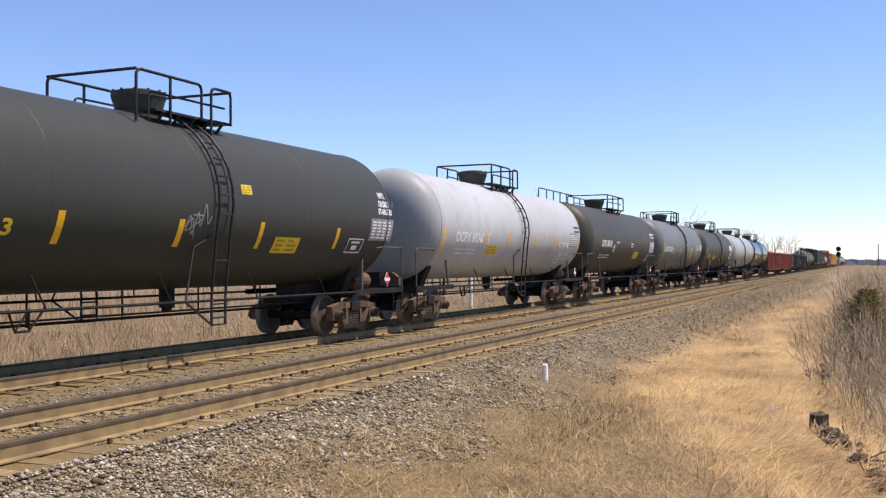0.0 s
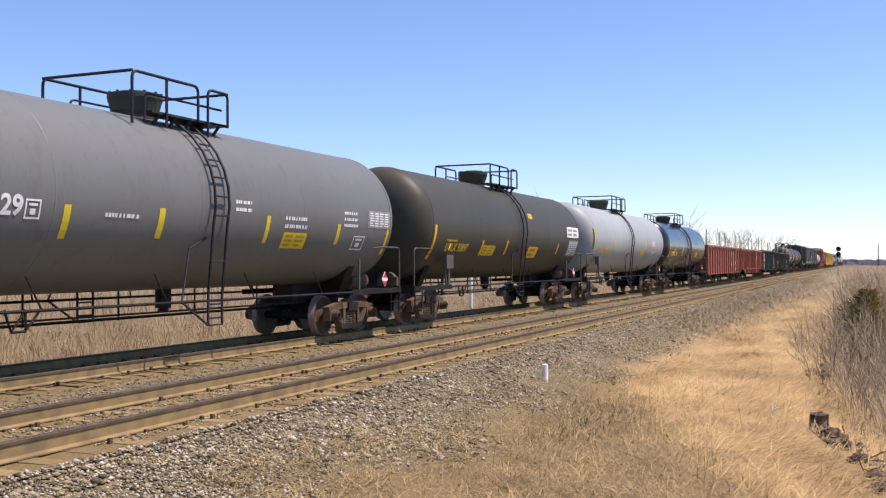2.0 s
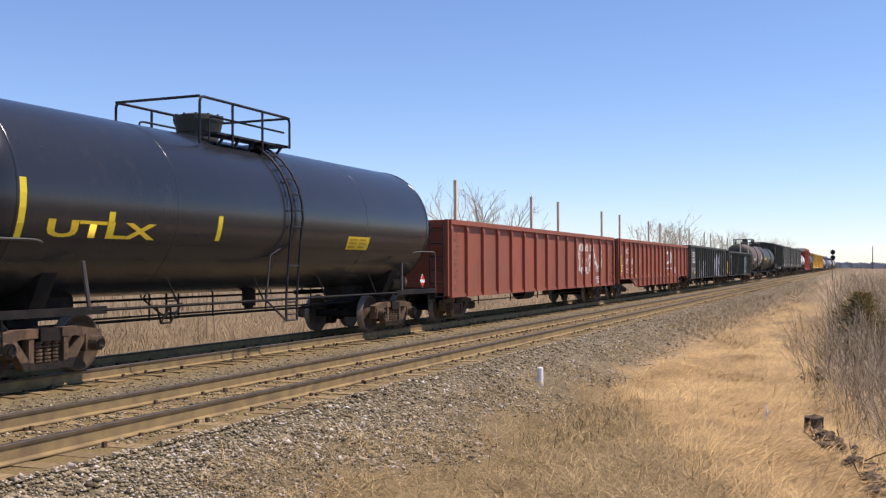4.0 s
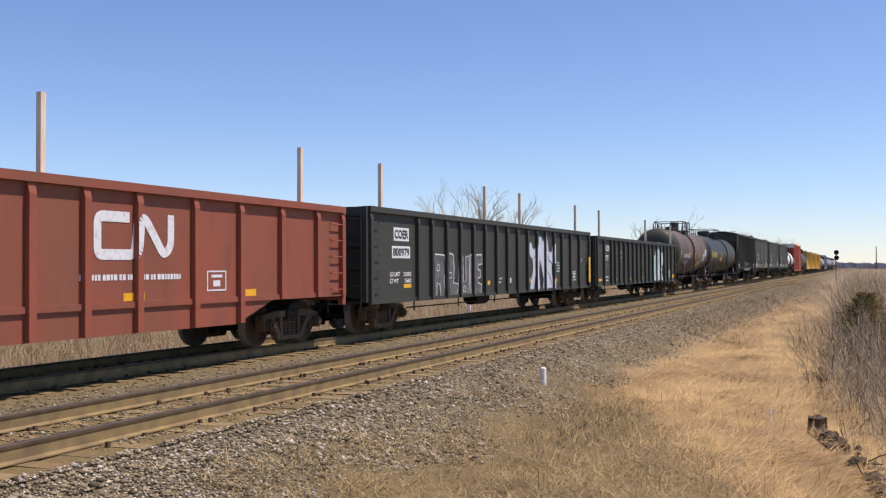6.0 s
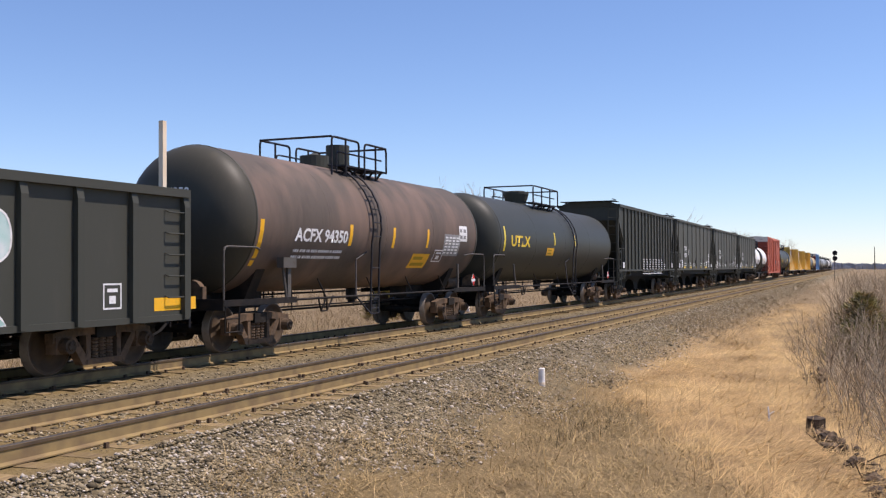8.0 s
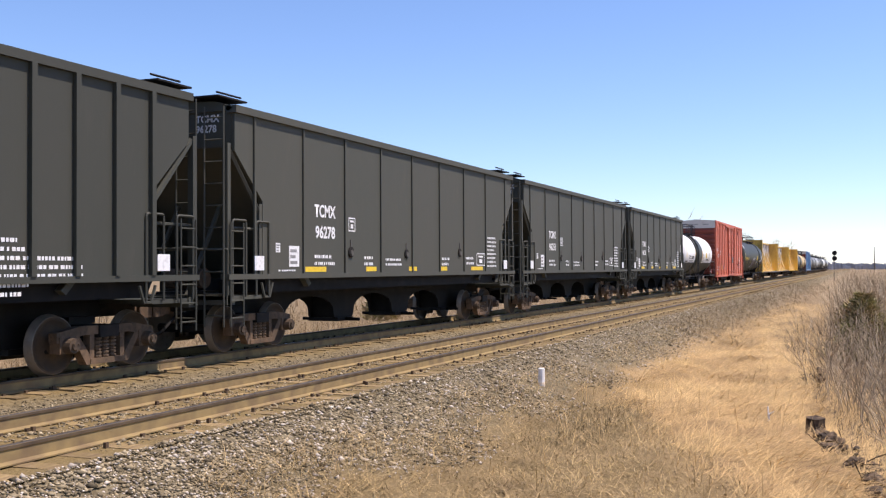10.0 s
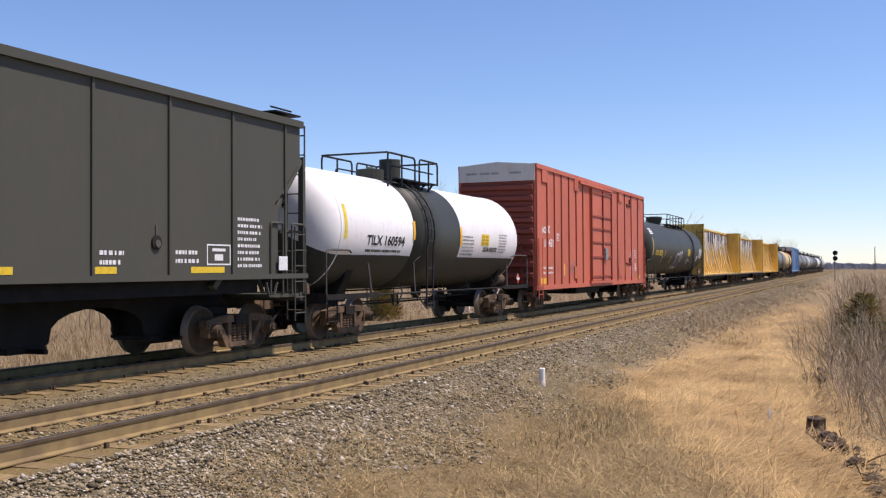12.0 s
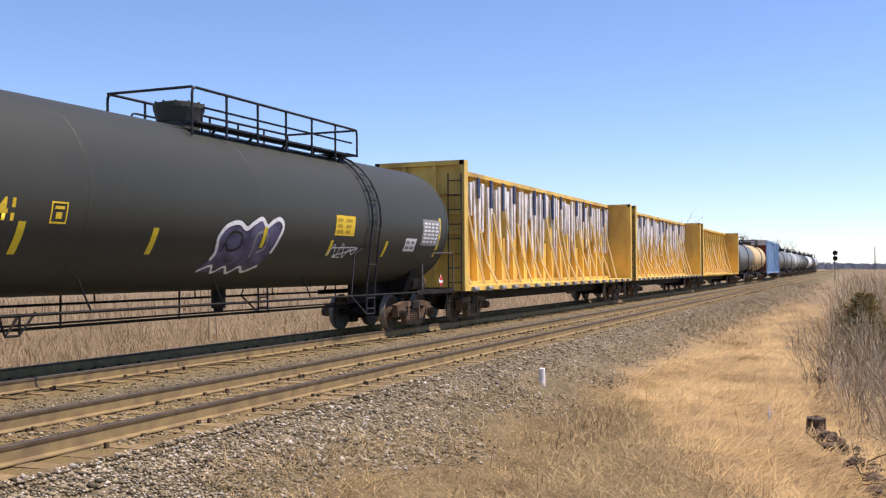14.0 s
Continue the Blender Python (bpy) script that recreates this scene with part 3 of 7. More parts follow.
def make_bolster():
    bm = bmesh.new()
    box(bm, -0.22, 0.22, -1.12, 1.12, 0.55, 0.74)
    box(bm, -0.30, 0.30, -0.55, 0.55, 0.74, 0.86)
    for s in (-1, 1):
        box(bm, s * 0.40 - 0.05, s * 0.40 + 0.05, -0.70, 0.70, 0.34, 0.46)
        box(bm, s * 0.42 - 0.06, s * 0.42 + 0.06, -0.82, -0.68, 0.24, 0.58)
        box(bm, s * 0.42 - 0.06, s * 0.42 + 0.06, 0.68, 0.82, 0.24, 0.58)
    return mesh_of("truck", bm, M_FRAME)


def make_axle():
    bm = bmesh.new()
    cyl(bm, (0, -1.1, 0), (0, 1.1, 0), 0.085, 12)
    return mesh_of("axle", bm, M_FRAME)


SIDE_FRAME, SPRINGS, BEARING, BOLSTER, AXLE = make_side_frame(), make_springs(), make_bearing(), make_bolster(), make_axle()


def add_truck(car, x, fine=True):
    truck = part_of("truck", BOLSTER, None, car)
    truck.location = (x, 0, 0)
    for side in (-1, 1):
        f = part_of("side_frame", SIDE_FRAME, None, truck)
        f.location = (0, side * 1.0, 0)
        if side < 0 or fine:
            for dx in (-0.17, 0.0, 0.17):
                s = part_of("spring", SPRINGS, None, truck)
                s.location = (dx, side * 1.0, 0)
        for dx in (-0.91, 0.91):
            w = part_of("wheel", WHEEL, None, truck)
            w.matrix_basis = pose(dx, side * 0.76, 0.46, 0, 0, 0 if side < 0 else 180)
            w = part_of("tread", TREAD, None, truck, "bright worn wheel rim")
            w.matrix_basis = pose(dx, side * 0.76, 0.46, 0, 0, 0 if side < 0 else 180)
            if side < 0 or fine:
                b = part_of("bearing_cap", BEARING, None, truck)
                b.matrix_basis = pose(dx, side * 1.0, 0.46, 0, 0, 0 if side < 0 else 180)
    for dx in (-0.91, 0.91):
        a = part_of("axle", AXLE, None, truck)
        a.location = (dx, 0, 0.46)


def add_couplers(car, half, reach):
    for s in (-1, 1):
        bm = bmesh.new()
        box(bm, *sorted((s * (half - reach), s * (half - 0.30))), -0.10, 0.10, 0.78, 0.96)
        box(bm, *sorted((s * (half - 0.36), s * (half - 0.02))), -0.16, 0.12, 0.74, 1.02)
        box(bm, *sorted((s * (half - 0.12), s * (half + 0.06))), -0.14, -0.02, 0.74, 1.02)
        part("coupler", bm, M_TRUCK, car, "rusty knuckle coupler")
        bm = bmesh.new()
        tube(bm, rounded([(s * (half - 0.75), -0.25, 0.85), (s * (half - 0.35), -0.28, 0.62), (s * (half - 0.08), -0.26, 0.42), (s * half, -0.2, 0.40)], 0.15), 0.03)
        part("air_hose", bm, M_FRAME, car)


TRAIN = []       # every wagon with its place along the train


def wagon(name, label, s0, s1, category="train car"):
    car = base(name, label, category, "wagons of the train")
    TRAIN.append((car, (s0 + s1) / 2))
    half = (s1 - s0) / 2
    far = s0 > 440
    for x in (-half + 2.25, half - 2.25):
        add_truck(car, x, not far)
    return car, half


# ---- tank wagons ----
BOW = 0.58      # how tight the knuckle of a tank head is


def tank_car(label, s0, s1, R, zc, body, ladder=0.25, dome=0.1, deck=(-1.15, 1.6), ends=0.5, band=None, lower=None, long_rail=False, head_mat=None, simple=False, tubes=M_RAILTUBE, box_dome=False, heavy_dome=0.34, seams=False, head_text=None):
    car, half = wagon("tank_car", label, s0, s1)
    front, rear = ends if isinstance(ends, tuple) else (ends, ends)
    ahead, behind = half - front - 0.66, half - rear - 0.66
    straight = min(ahead, behind)
    bow = [(0.66 * math.sin(a), R * math.cos(a) ** BOW) for a in [i * math.pi / 28 for i in range(14)]] + [(0.66, 0.02)]
    bm = bmesh.new()
    lathe(bm, [(-ahead, R), (behind, R)], zc)
    shell = part("shell", bm, body, car, smooth=True)
    for s in (-1, 1):
        body_end = ahead if s < 0 else behind
        head = [(body_end + x, r) for x, r in bow]
        bm = bmesh.new()
        lathe(bm, [(s * x, r) for x, r in head], zc)
        part("tank_head", bm, head_mat or body, car, smooth=True)
        bm = bmesh.new()
        lathe(bm, [(s * (body_end - 0.03), R + 0.004), (s * (body_end - 0.02), R + 0.012), (s * (body_end + 0.02), R + 0.012), (s * (body_end + 0.03), R)], zc)
        part("weld_seam", bm, head_mat or body, car, smooth=True)
    if band:
        x0, x1, m = band
        bm = bmesh.new()
        lathe(bm, [(x0, R), (x0, R + 0.012), (x1, R + 0.012), (x1, R)], zc)
        part("painted_band", bm, m, car, "black painted band", True)
    if lower:
        z_line, m = lower
        a = math.asin((z_line - zc) / R)
        bm = bmesh.new()
        lathe(bm, [(-ahead, R + 0.007), (behind, R + 0.007)], zc, 40, math.pi - a, 2 * math.pi + a)
        part("painted_belly", bm, m, car, "black painted underside", True)
        for s in (-1, 1):
            bm = bmesh.new()
            lathe(bm, [(s * ((ahead if s < 0 else behind) + x + 0.007), r + 0.005) for x, r in bow], zc, 40, math.pi - a, 2 * math.pi + a)
            part("painted_belly", bm, m, car, "black painted underside", True)
    if not simple:
        for x in (-straight * 0.5, 0.0, straight * 0.5):
            bm = bmesh.new()
            lathe(bm, [(x - 0.02, R), (x - 0.012, R + 0.005), (x + 0.012, R + 0.005), (x + 0.02, R)], zc, 40)
            part("weld_ring", bm, body, car, smooth=True)
    # stub sills, saddles and end platforms
    for s in (-1, 1):
        bm = bmesh.new()
        box(bm, *sorted((s * (half - 0.75), s * (half - 3.6))), -0.26, 0.26, 0.80, zc - R + 0.25)
        part("stub_sill", bm, M_FRAME, car)
        bm = bmesh.new()
        prism_x(bm, [(-1.15, zc - R * 0.62), (1.15, zc - R * 0.62), (0.75, 0.86), (-0.75, 0.86)], s * (half - 2.25) - 0.16, s * (half - 2.25) + 0.16)
        part("saddle", bm, M_FRAME, car)
    for s in (-1, 1):
        bm = bmesh.new()
        box(bm, *sorted((s * (half - 0.42), s * (half - 1.15))), -1.5, 1.5, 0.97, 1.03)
        for y in (-1.47, 1.47):
            box(bm, *sorted((s * (half - 0.42), s * (half - 3.0))), y - 0.04, y + 0.04, 0.93, 1.05)
        box(bm, *sorted((s * (half - 0.40), s * (half - 0.46))), -1.5, 1.5, 0.86, 1.07)
        part("end_platform", bm, M_FRAME, car)
        for y in (-1.48, 1.48):
            if simple and y > 0:
                continue
            bm = bmesh.new()
            tube(bm, rounded([(s * (half - 0.45), y, 1.03), (s * (half - 0.45), y, 2.05), (s * (half - 1.55), y * 1.0, 2.05), (s * (half - 1.9), y * 0.9, 2.0)], 0.14), 0.022)
            tube(bm, [(s * (half - 2.65), y, 1.0), (s * (half - 2.55), y * 0.97, 1.75)], 0.035)
            part("end_handrail", bm, M_PALETUBE if y < 0 else tubes, car)
            bm = bmesh.new()
            tube(bm, [(s * (half - 0.5), y, 0.98), (s * (half - 0.5), y, 0.45), (s * (half - 0.95), y, 0.45), (s * (half - 0.95), y, 0.98)], 0.02)
            tube(bm, [(s * (half - 0.5), y, 0.7), (s * (half - 0.95), y, 0.7)], 0.016)
            part("sill_step", bm, M_FRAME, car)
    # running rails along the belly with struts
    for y in (-1.49, 1.49):
        bm = bmesh.new()
        tube(bm, [(-half + 2.9, y, 0.99), (half - 2.9, y, 0.99)], 0.028)
        if not simple:
            for x in (-half * 0.42, -half * 0.1, half * 0.2, half * 0.5):
                tube(bm, [(x, y, 0.99), (x - 0.2, y * 0.93, zc - R * 0.80)], 0.016)
        part("belly_rail", bm, M_FRAME, car)
    if not simple:
        bm = bmesh.new()
        tube(bm, [(-half + 3.4, 0.3, 0.66), (half - 3.4, 0.3, 0.66)], 0.03)
        for k in range(5):
            x = -half + 4.2 + k * (2 * half - 8.4) / 4
            tube(bm, [(x, 0.3, 0.62), (x, 0.3, 1.25)], 0.020)
        tube(bm, [(-half + 3.4, -0.5, 0.78), (half - 3.4, -0.5, 0.78)], 0.02)
        part("brake_pipe", bm, M_FRAME, car)
        bm = bmesh.new()
        x = -half + 5.3
        tube(bm, [(x - 0.35, -0.9, 0.99), (x - 0.22, -0.9, 0.66), (x + 0.05, -0.9, 0.98)], 0.022)
        tube(bm, [(x + 0.05, -0.9, 0.98), (x + 0.05, -0.9, 0.66), (x + 0.36, -0.9, 0.99)], 0.022)
        tube(bm, [(x - 0.22, -0.9, 0.66), (x + 0.05, -0.9, 0.66)], 0.022)
        part("hanger_bracket", bm, M_FRAME, car)
        bm = bmesh.new()
        cyl(bm, (0.9, 0, 0.82), (0.9, 0, zc - R + 0.1), 0.15, 14)
        cyl(bm, (0.9, 0, 0.74), (0.9, 0, 0.82), 0.10, 12)
        part("bottom_outlet", bm, M_FRAME, car)
        bm = bmesh.new()
        cyl(bm, (half - 0.75, -0.55, 1.22), (half - 1.6, -0.55, 1.22), 0.21, 16)
        cyl(bm, (half - 0.68, -0.55, 1.22), (half - 0.75, -0.55, 1.22), 0.12, 12)
        part("air_reservoir", bm, M_TRUCK, car, "dusty brown cylinder")
        bm = bmesh.new()
        cyl(bm, (-half + 0.62, -0.6, 1.15), (-half + 0.75, -0.6, 1.15), 0.28, 18)
        box(bm, -half + 0.6, -half + 0.72, -0.9, -0.5, 1.02, 1.3)
        part("hand_brake", bm, M_TRUCK, car)
    add_couplers(car, half, 0.9)
    # ladder
    if ladder is not None:
        for y_side in ((-1,) if simple else (-1, 1)):
            path = [(R + 0.09, a) for a in [math.radians(d) for d in range(82, -26, -12)]]
            pts = [(y_side * r * math.cos(a), zc + r * math.sin(a)) for r, a in path]
            pts += [(y_side * 1.5, 1.05), (y_side * 1.5, 0.80), (y_side * 1.5, 0.55)]
            bm = bmesh.new()
            tube(bm, [(ladder, y, z) for y, z in pts], 0.026, 5)
            lad = part("ladder", bm, tubes, car, "dark steel ladder curving over the tank")
            bm = bmesh.new()
            tube(bm, [(ladder + 0.42, y, z) for y, z in pts], 0.026, 5)
            part("stile", bm, tubes, lad)
            bm = bmesh.new()
            tube(bm, [(0, 0, 0), (0.42, 0, 0)], 0.018, 5)
            rung = mesh_of("rung", bm, tubes)
            for (y, z), (y2, z2) in zip(pts, pts[1:]):
                r = part_of("rung", rung, None, lad)
                r.location = (ladder, (y + y2) / 2, (z + z2) / 2)
            bm = bmesh.new()
            y = y_side * 1.5
            tube(bm, [(ladder - 0.75, y, 0.99), (ladder, y, 0.55), (ladder + 0.42, y, 0.55), (ladder + 0.42, y, 0.99)], 0.022, 5)
            tube(bm, [(ladder - 0.75, y, 0.99), (ladder - 0.35, y_side * R * 0.86, zc - R * 0.52), (ladder, y_side * R * 0.93, zc - R * 0.40)], 0.02, 5)
            part("ladder_stay", bm, tubes, lad)
    # crown: dome, deck, railing
    top = zc + R
    bm = bmesh.new()
    if box_dome:
        cyl(bm, (dome - 0.45, 0, top - 0.1), (dome - 0.45, 0, top + 0.26), 0.36, 20)
        cyl(bm, (dome - 0.45, 0, top + 0.26), (dome - 0.45, 0, top + 0.34), 0.20, 16, 0.05)
        cyl(bm, (dome + 0.55, -0.1, top - 0.1), (dome + 0.55, -0.1, top + 0.62), 0.30, 20)
    else:
        cyl(bm, (dome, 0, top - 0.12), (dome, 0, top + 0.10), 0.40, 26)
        cyl(bm, (dome, 0, top + 0.10), (dome, 0, top + heavy_dome), 0.43, 26, 0.49)
        cyl(bm, (dome, 0, top + heavy_dome), (dome, 0, top + heavy_dome + 0.09), 0.50, 26)
        cyl(bm, (dome, 0, top + heavy_dome + 0.09), (dome, 0, top + heavy_dome + 0.14), 0.46, 26, 0.30)
        for i in range(12):
            a = i * math.pi / 6
            cyl(bm, (dome + 0.47 * math.cos(a), 0.47 * math.sin(a), top + heavy_dome - 0.05), (dome + 0.47 * math.cos(a), 0.47 * math.sin(a), top + heavy_dome + 0.12), 0.025, 6)
    part("dome", bm, M_GONBLACK, car, "dark round valve housing")
    d0, d1 = deck
    bm = bmesh.new()
    for y0, y1 in ((-0.95, -0.55), (0.55, 0.95)):
        box(bm, dome - 0.7, d1, y0, y1, top - 0.04, top)
        for k in range(5):
            x = dome - 0.7 + (d1 - dome + 0.7) * (k + 0.5) / 5
            tube(bm, [(x, y0 if y0 < 0 else y1, top - 0.03), (x, (y0 + y1) / 2, top - 0.26)], 0.03)
    box(bm, d1 - 0.5, d1, -0.95, 0.95, top - 0.03, top + 0.01)
    part("top_platform", bm, tubes, car, "dark grating walkway")
    rail_top = top + 0.60
    for y in (-0.98, 0.98):
        gap = ladder if ladder is not None and d0 < ladder < d1 else None
        runs = [(d0, gap + 0.42), (gap + 0.72, d1)] if gap is not None and gap + 1.0 < d1 else [(d0, d1)]
        for a, b in runs:
            bm = bmesh.new()
            tube(bm, rounded([(a, y, top - 0.30), (a, y, rail_top), (b, y, rail_top), (b, y, top - 0.05)], 0.13), 0.028)
            run = part("deck_railing", bm, tubes, car, "dark tube railing")
            n = int((b - a) / 1.2)
            for k in range(1, n + 1):
                x = a + (b - a) * k / (n + 1)
                bm = bmesh.new()
                tube(bm, [(x, y, top - 0.25), (x, y, rail_top)], 0.028)
                part("railing_post", bm, tubes, run)
        bm = bmesh.new()
        tube(bm, rounded([(d0 + 0.5, y * 0.85, top - 0.2), (d0 + 0.5, y * 0.85, top + 0.3), (d1, y * 0.85, top + 0.3)], 0.12), 0.022)
        part("mid_rail", bm, tubes, car, "dark tube railing")
    for x in (d0, d1):
        bm = bmesh.new()
        tube(bm, [(x, -0.98, rail_top), (x, 0.98, rail_top)], 0.028)
        part("deck_railing", bm, tubes, car, "dark tube railing")
    if long_rail:
        bm = bmesh.new()
        tube(bm, rounded([(-straight - 0.45, 0.75, top - 0.45), (-straight - 0.45, 0.75, top + 0.62), (d0, 0.75, top + 0.62)], 0.14), 0.026)
        n = 5
        for k in range(1, n):
            x = -straight - 0.3 + (d0 + straight + 0.3) * k / n
            tube(bm, [(x, 0.75, top - 0.22), (x, 0.75, top + 0.62)], 0.026)
        part("walkway_railing", bm, tubes, car, "dark tube railing")
        bm = bmesh.new()
        box(bm, -straight, d0 + 0.5, 0.35, 0.78, top - 0.14, top - 0.09)
        part("walkway", bm, tubes, car)
    # placards on the ends of the platform
    if not simple:
        for x in (half - 0.95,):
            bm = bmesh.new()
            prism(bm, [(x, 1.07), (x + 0.16, 1.26), (x, 1.45), (x - 0.16, 1.26)], -1.32, -1.31)
            pl = part("placard", bm, M_SIGNWHITE, car, "red and white diamond placard")
            for corner in ([(x, 1.085), (x + 0.11, 1.215), (x - 0.11, 1.215)], [(x, 1.435), (x - 0.11, 1.305), (x + 0.11, 1.305)]):
                bm = bmesh.new()
                prism(bm, corner, -1.326, -1.32)
                part("red_corner", bm, M_SIGNRED, pl)
    if head_text:
        text, m = head_text

        def on_head(y, z):
            r = min(R * 0.995, math.hypot(y, z - zc))
            a = math.acos((r / R) ** (1 / BOW))
            return Vector((-(ahead + 0.66 * math.sin(a)) - 0.02, y, z))
        me = letters(text, 0.25)
        for v in me.vertices:
            v.co = on_head(0.95 - v.co.x, zc + 0.42 + v.co.y)
        part_of("head_lettering", me, m, car)
        bm = bmesh.new()
        for k, (a, b) in enumerate(((0.9, 0.1), (0.9, 0.3))):
            z = zc + 0.27 - k * 0.14
            bm.faces.new([bm.verts.new(on_head(y, zz)) for y, zz in ((a, z), (b, z), (b, z + 0.07), (a, z + 0.07))])
        tagged(part("small_writing", bm, m, car), kind="stuff")
    return Face(car, R=R, zc=zc)


# ---- boxy wagons ----
def rung_ladder(car, x0, x1, y, z0, z1, n, material, name="ladder"):
    bm = bmesh.new()
    for x in (x0, x1):
        tube(bm, [(x, y, z0), (x, y, z1)], 0.018, 5)
    for k in range(n):
        z = z0 + (z1 - z0) * (k + 0.5) / n
        tube(bm, [(x0, y, z), (x1, y, z)], 0.015, 5)
    part(name, bm, material, car)


def end_ladder(car, x, y0, y1, z0, z1, n, material):
    bm = bmesh.new()
    for y in (y0, y1):
        tube(bm, [(x, y, z0), (x, y, z1)], 0.02, 5)
    for k in range(n):
        z = z0 + (z1 - z0) * (k + 0.5) / n
        tube(bm, [(x, y0, z), (x, y1, z)], 0.016, 5)
    part("end_ladder", bm, material, car)


def gondola(label, s0, s1, body, ribs, top=3.0, floor=0.75, belly=None, stakes=(), w=1.47, first=1.35):
    car, half = wagon("gondola_car", label, s0, s1)
    e = half - 0.62
    for s in (-1, 1):
        bm = bmesh.new()
        if belly:
            depth, run = belly
            out = [(-e, 1.0), (-e + run, 1.0), (-e + run + 1.3, floor - depth), (e - run - 1.3, floor - depth), (e - run, 1.0), (e, 1.0), (e, top), (-e, top)]
        else:
            out = [(-e, floor), (e, floor), (e, top), (-e, top)]
        prism(bm, out, *sorted((s * (w - 0.09), s * (w - 0.02))))
        part("side_wall", bm, body, car)
        bm = bmesh.new()
        box(bm, -e, e, *sorted((s * (w - 0.11), s * (w + 0.075))), top - 0.13, top + 0.01)
        part("top_chord", bm, body, car)
        bm = bmesh.new()
        z = floor if not belly else 1.0
        box(bm, -e, e, *sorted((s * (w - 0.1), s * (w + 0.02))), z, z + 0.10)
        part("side_sill", bm, body, car)
    rib = bmesh.new()
    foot = (floor - belly[0]) if belly else floor
    prism_x(rib, [(-0.095, foot + 0.02), (0.0, foot + 0.02), (0.0, top - 0.13), (-0.055, top - 0.13), (-0.095, top - 0.3)], -0.07, 0.07)
    rib_me = mesh_of("rib", rib, body)
    short = bmesh.new()
    prism_x(short, [(-0.095, 1.02), (0.0, 1.02), (0.0, top - 0.13), (-0.055, top - 0.13), (-0.095, top - 0.3)], -0.07, 0.07)
    short_me = mesh_of("rib", short, body)
    xs = [-e + 0.09, e - 0.09] + (list(ribs) if isinstance(ribs, tuple) else [-e + first + k * (2 * e - 2 * first) / (ribs - 1) for k in range(ribs)])
    for x in xs:
        me = short_me if belly and abs(x) > e - belly[1] - 1.2 else rib_me
        r = part_of("rib", me, None, car)
        r.location = (x, -w + 0.02, 0)
        r = part_of("rib", me, None, car)
        r.matrix_basis = pose(x, w - 0.02, 0, 0, 0, 180)
    for s in (-1, 1):
        bm = bmesh.new()
        box(bm, *sorted((s * (e - 0.06), s * e)), -w + 0.1, w - 0.1, 0.9, top)
        for z in (1.2, 1.7, 2.2, top - 0.15):
            box(bm, *sorted((s * e, s * (e + 0.09))), -w + 0.05, w - 0.05, z - 0.07, z + 0.07)
        for y in (-w + 0.06, w - 0.06):
            box(bm, *sorted((s * (e - 0.05), s * (e + 0.1))), y - 0.06, y + 0.06, 0.8, top)
        part("end_wall", bm, body, car, "ribbed end wall")
        end_ladder(car, s * (e + 0.2), -w + 0.1, -w + 0.52, 0.6, top - 0.1, 6, M_RAILTUBE)
        for k in range(5):
            z = 1.15 + k * (top - 1.55) / 4
            a, b = s * (e - 0.16), s * (e - 0.58)
            bm = bmesh.new()
            tube(bm, rounded([(a, -w + 0.02, z + 0.03), (a, -w - 0.06, z), (b, -w - 0.06, z), (b, -w + 0.02, z + 0.03)], 0.03, 2), 0.014, 5)
            part("grab_iron", bm, body, car)
    bm = bmesh.new()
    box(bm, -e + 0.05, e - 0.05, -w + 0.1, w - 0.1, 0.98, 1.05)
    box(bm, -half + 0.7, half - 0.7, -0.3, 0.3, 0.66, 0.98)
    part("underframe", bm, M_FRAME, car)
    if not belly:
        bm = bmesh.new()
        tube(bm, [(-half + 4, -0.9, 0.55), (half - 4, -0.9, 0.55)], 0.02)
        for k in range(5):
            x = -half + 4.5 + k * (2 * half - 9) / 4
            tube(bm, [(x, -0.9, 0.45), (x, -0.9, 0.98)], 0.022)
        part("brake_rod", bm, M_FRAME, car)
    bm = bmesh.new()
    cyl(bm, (-1.9, -0.75, 0.68), (-0.7, -0.75, 0.68), 0.24, 16)
    part("air_reservoir", bm, M_FRAME, car)
    add_couplers(car, half, 0.9)
    for x, side, height, lean in stakes:
        bm = bmesh.new()
        y = side * (w - 0.19)
        box(bm, -0.05, 0.05, -0.045, 0.045, 0, height - 1.05)
        st = part("wooden_stake", bm, M_STAKE, car, "pale sawn timber stake")
        st.matrix_basis = pose(x, y, 1.05, 0, lean, 0)
    f = Face(car, y=-w + 0.02)
    f.ribs = xs
    return f


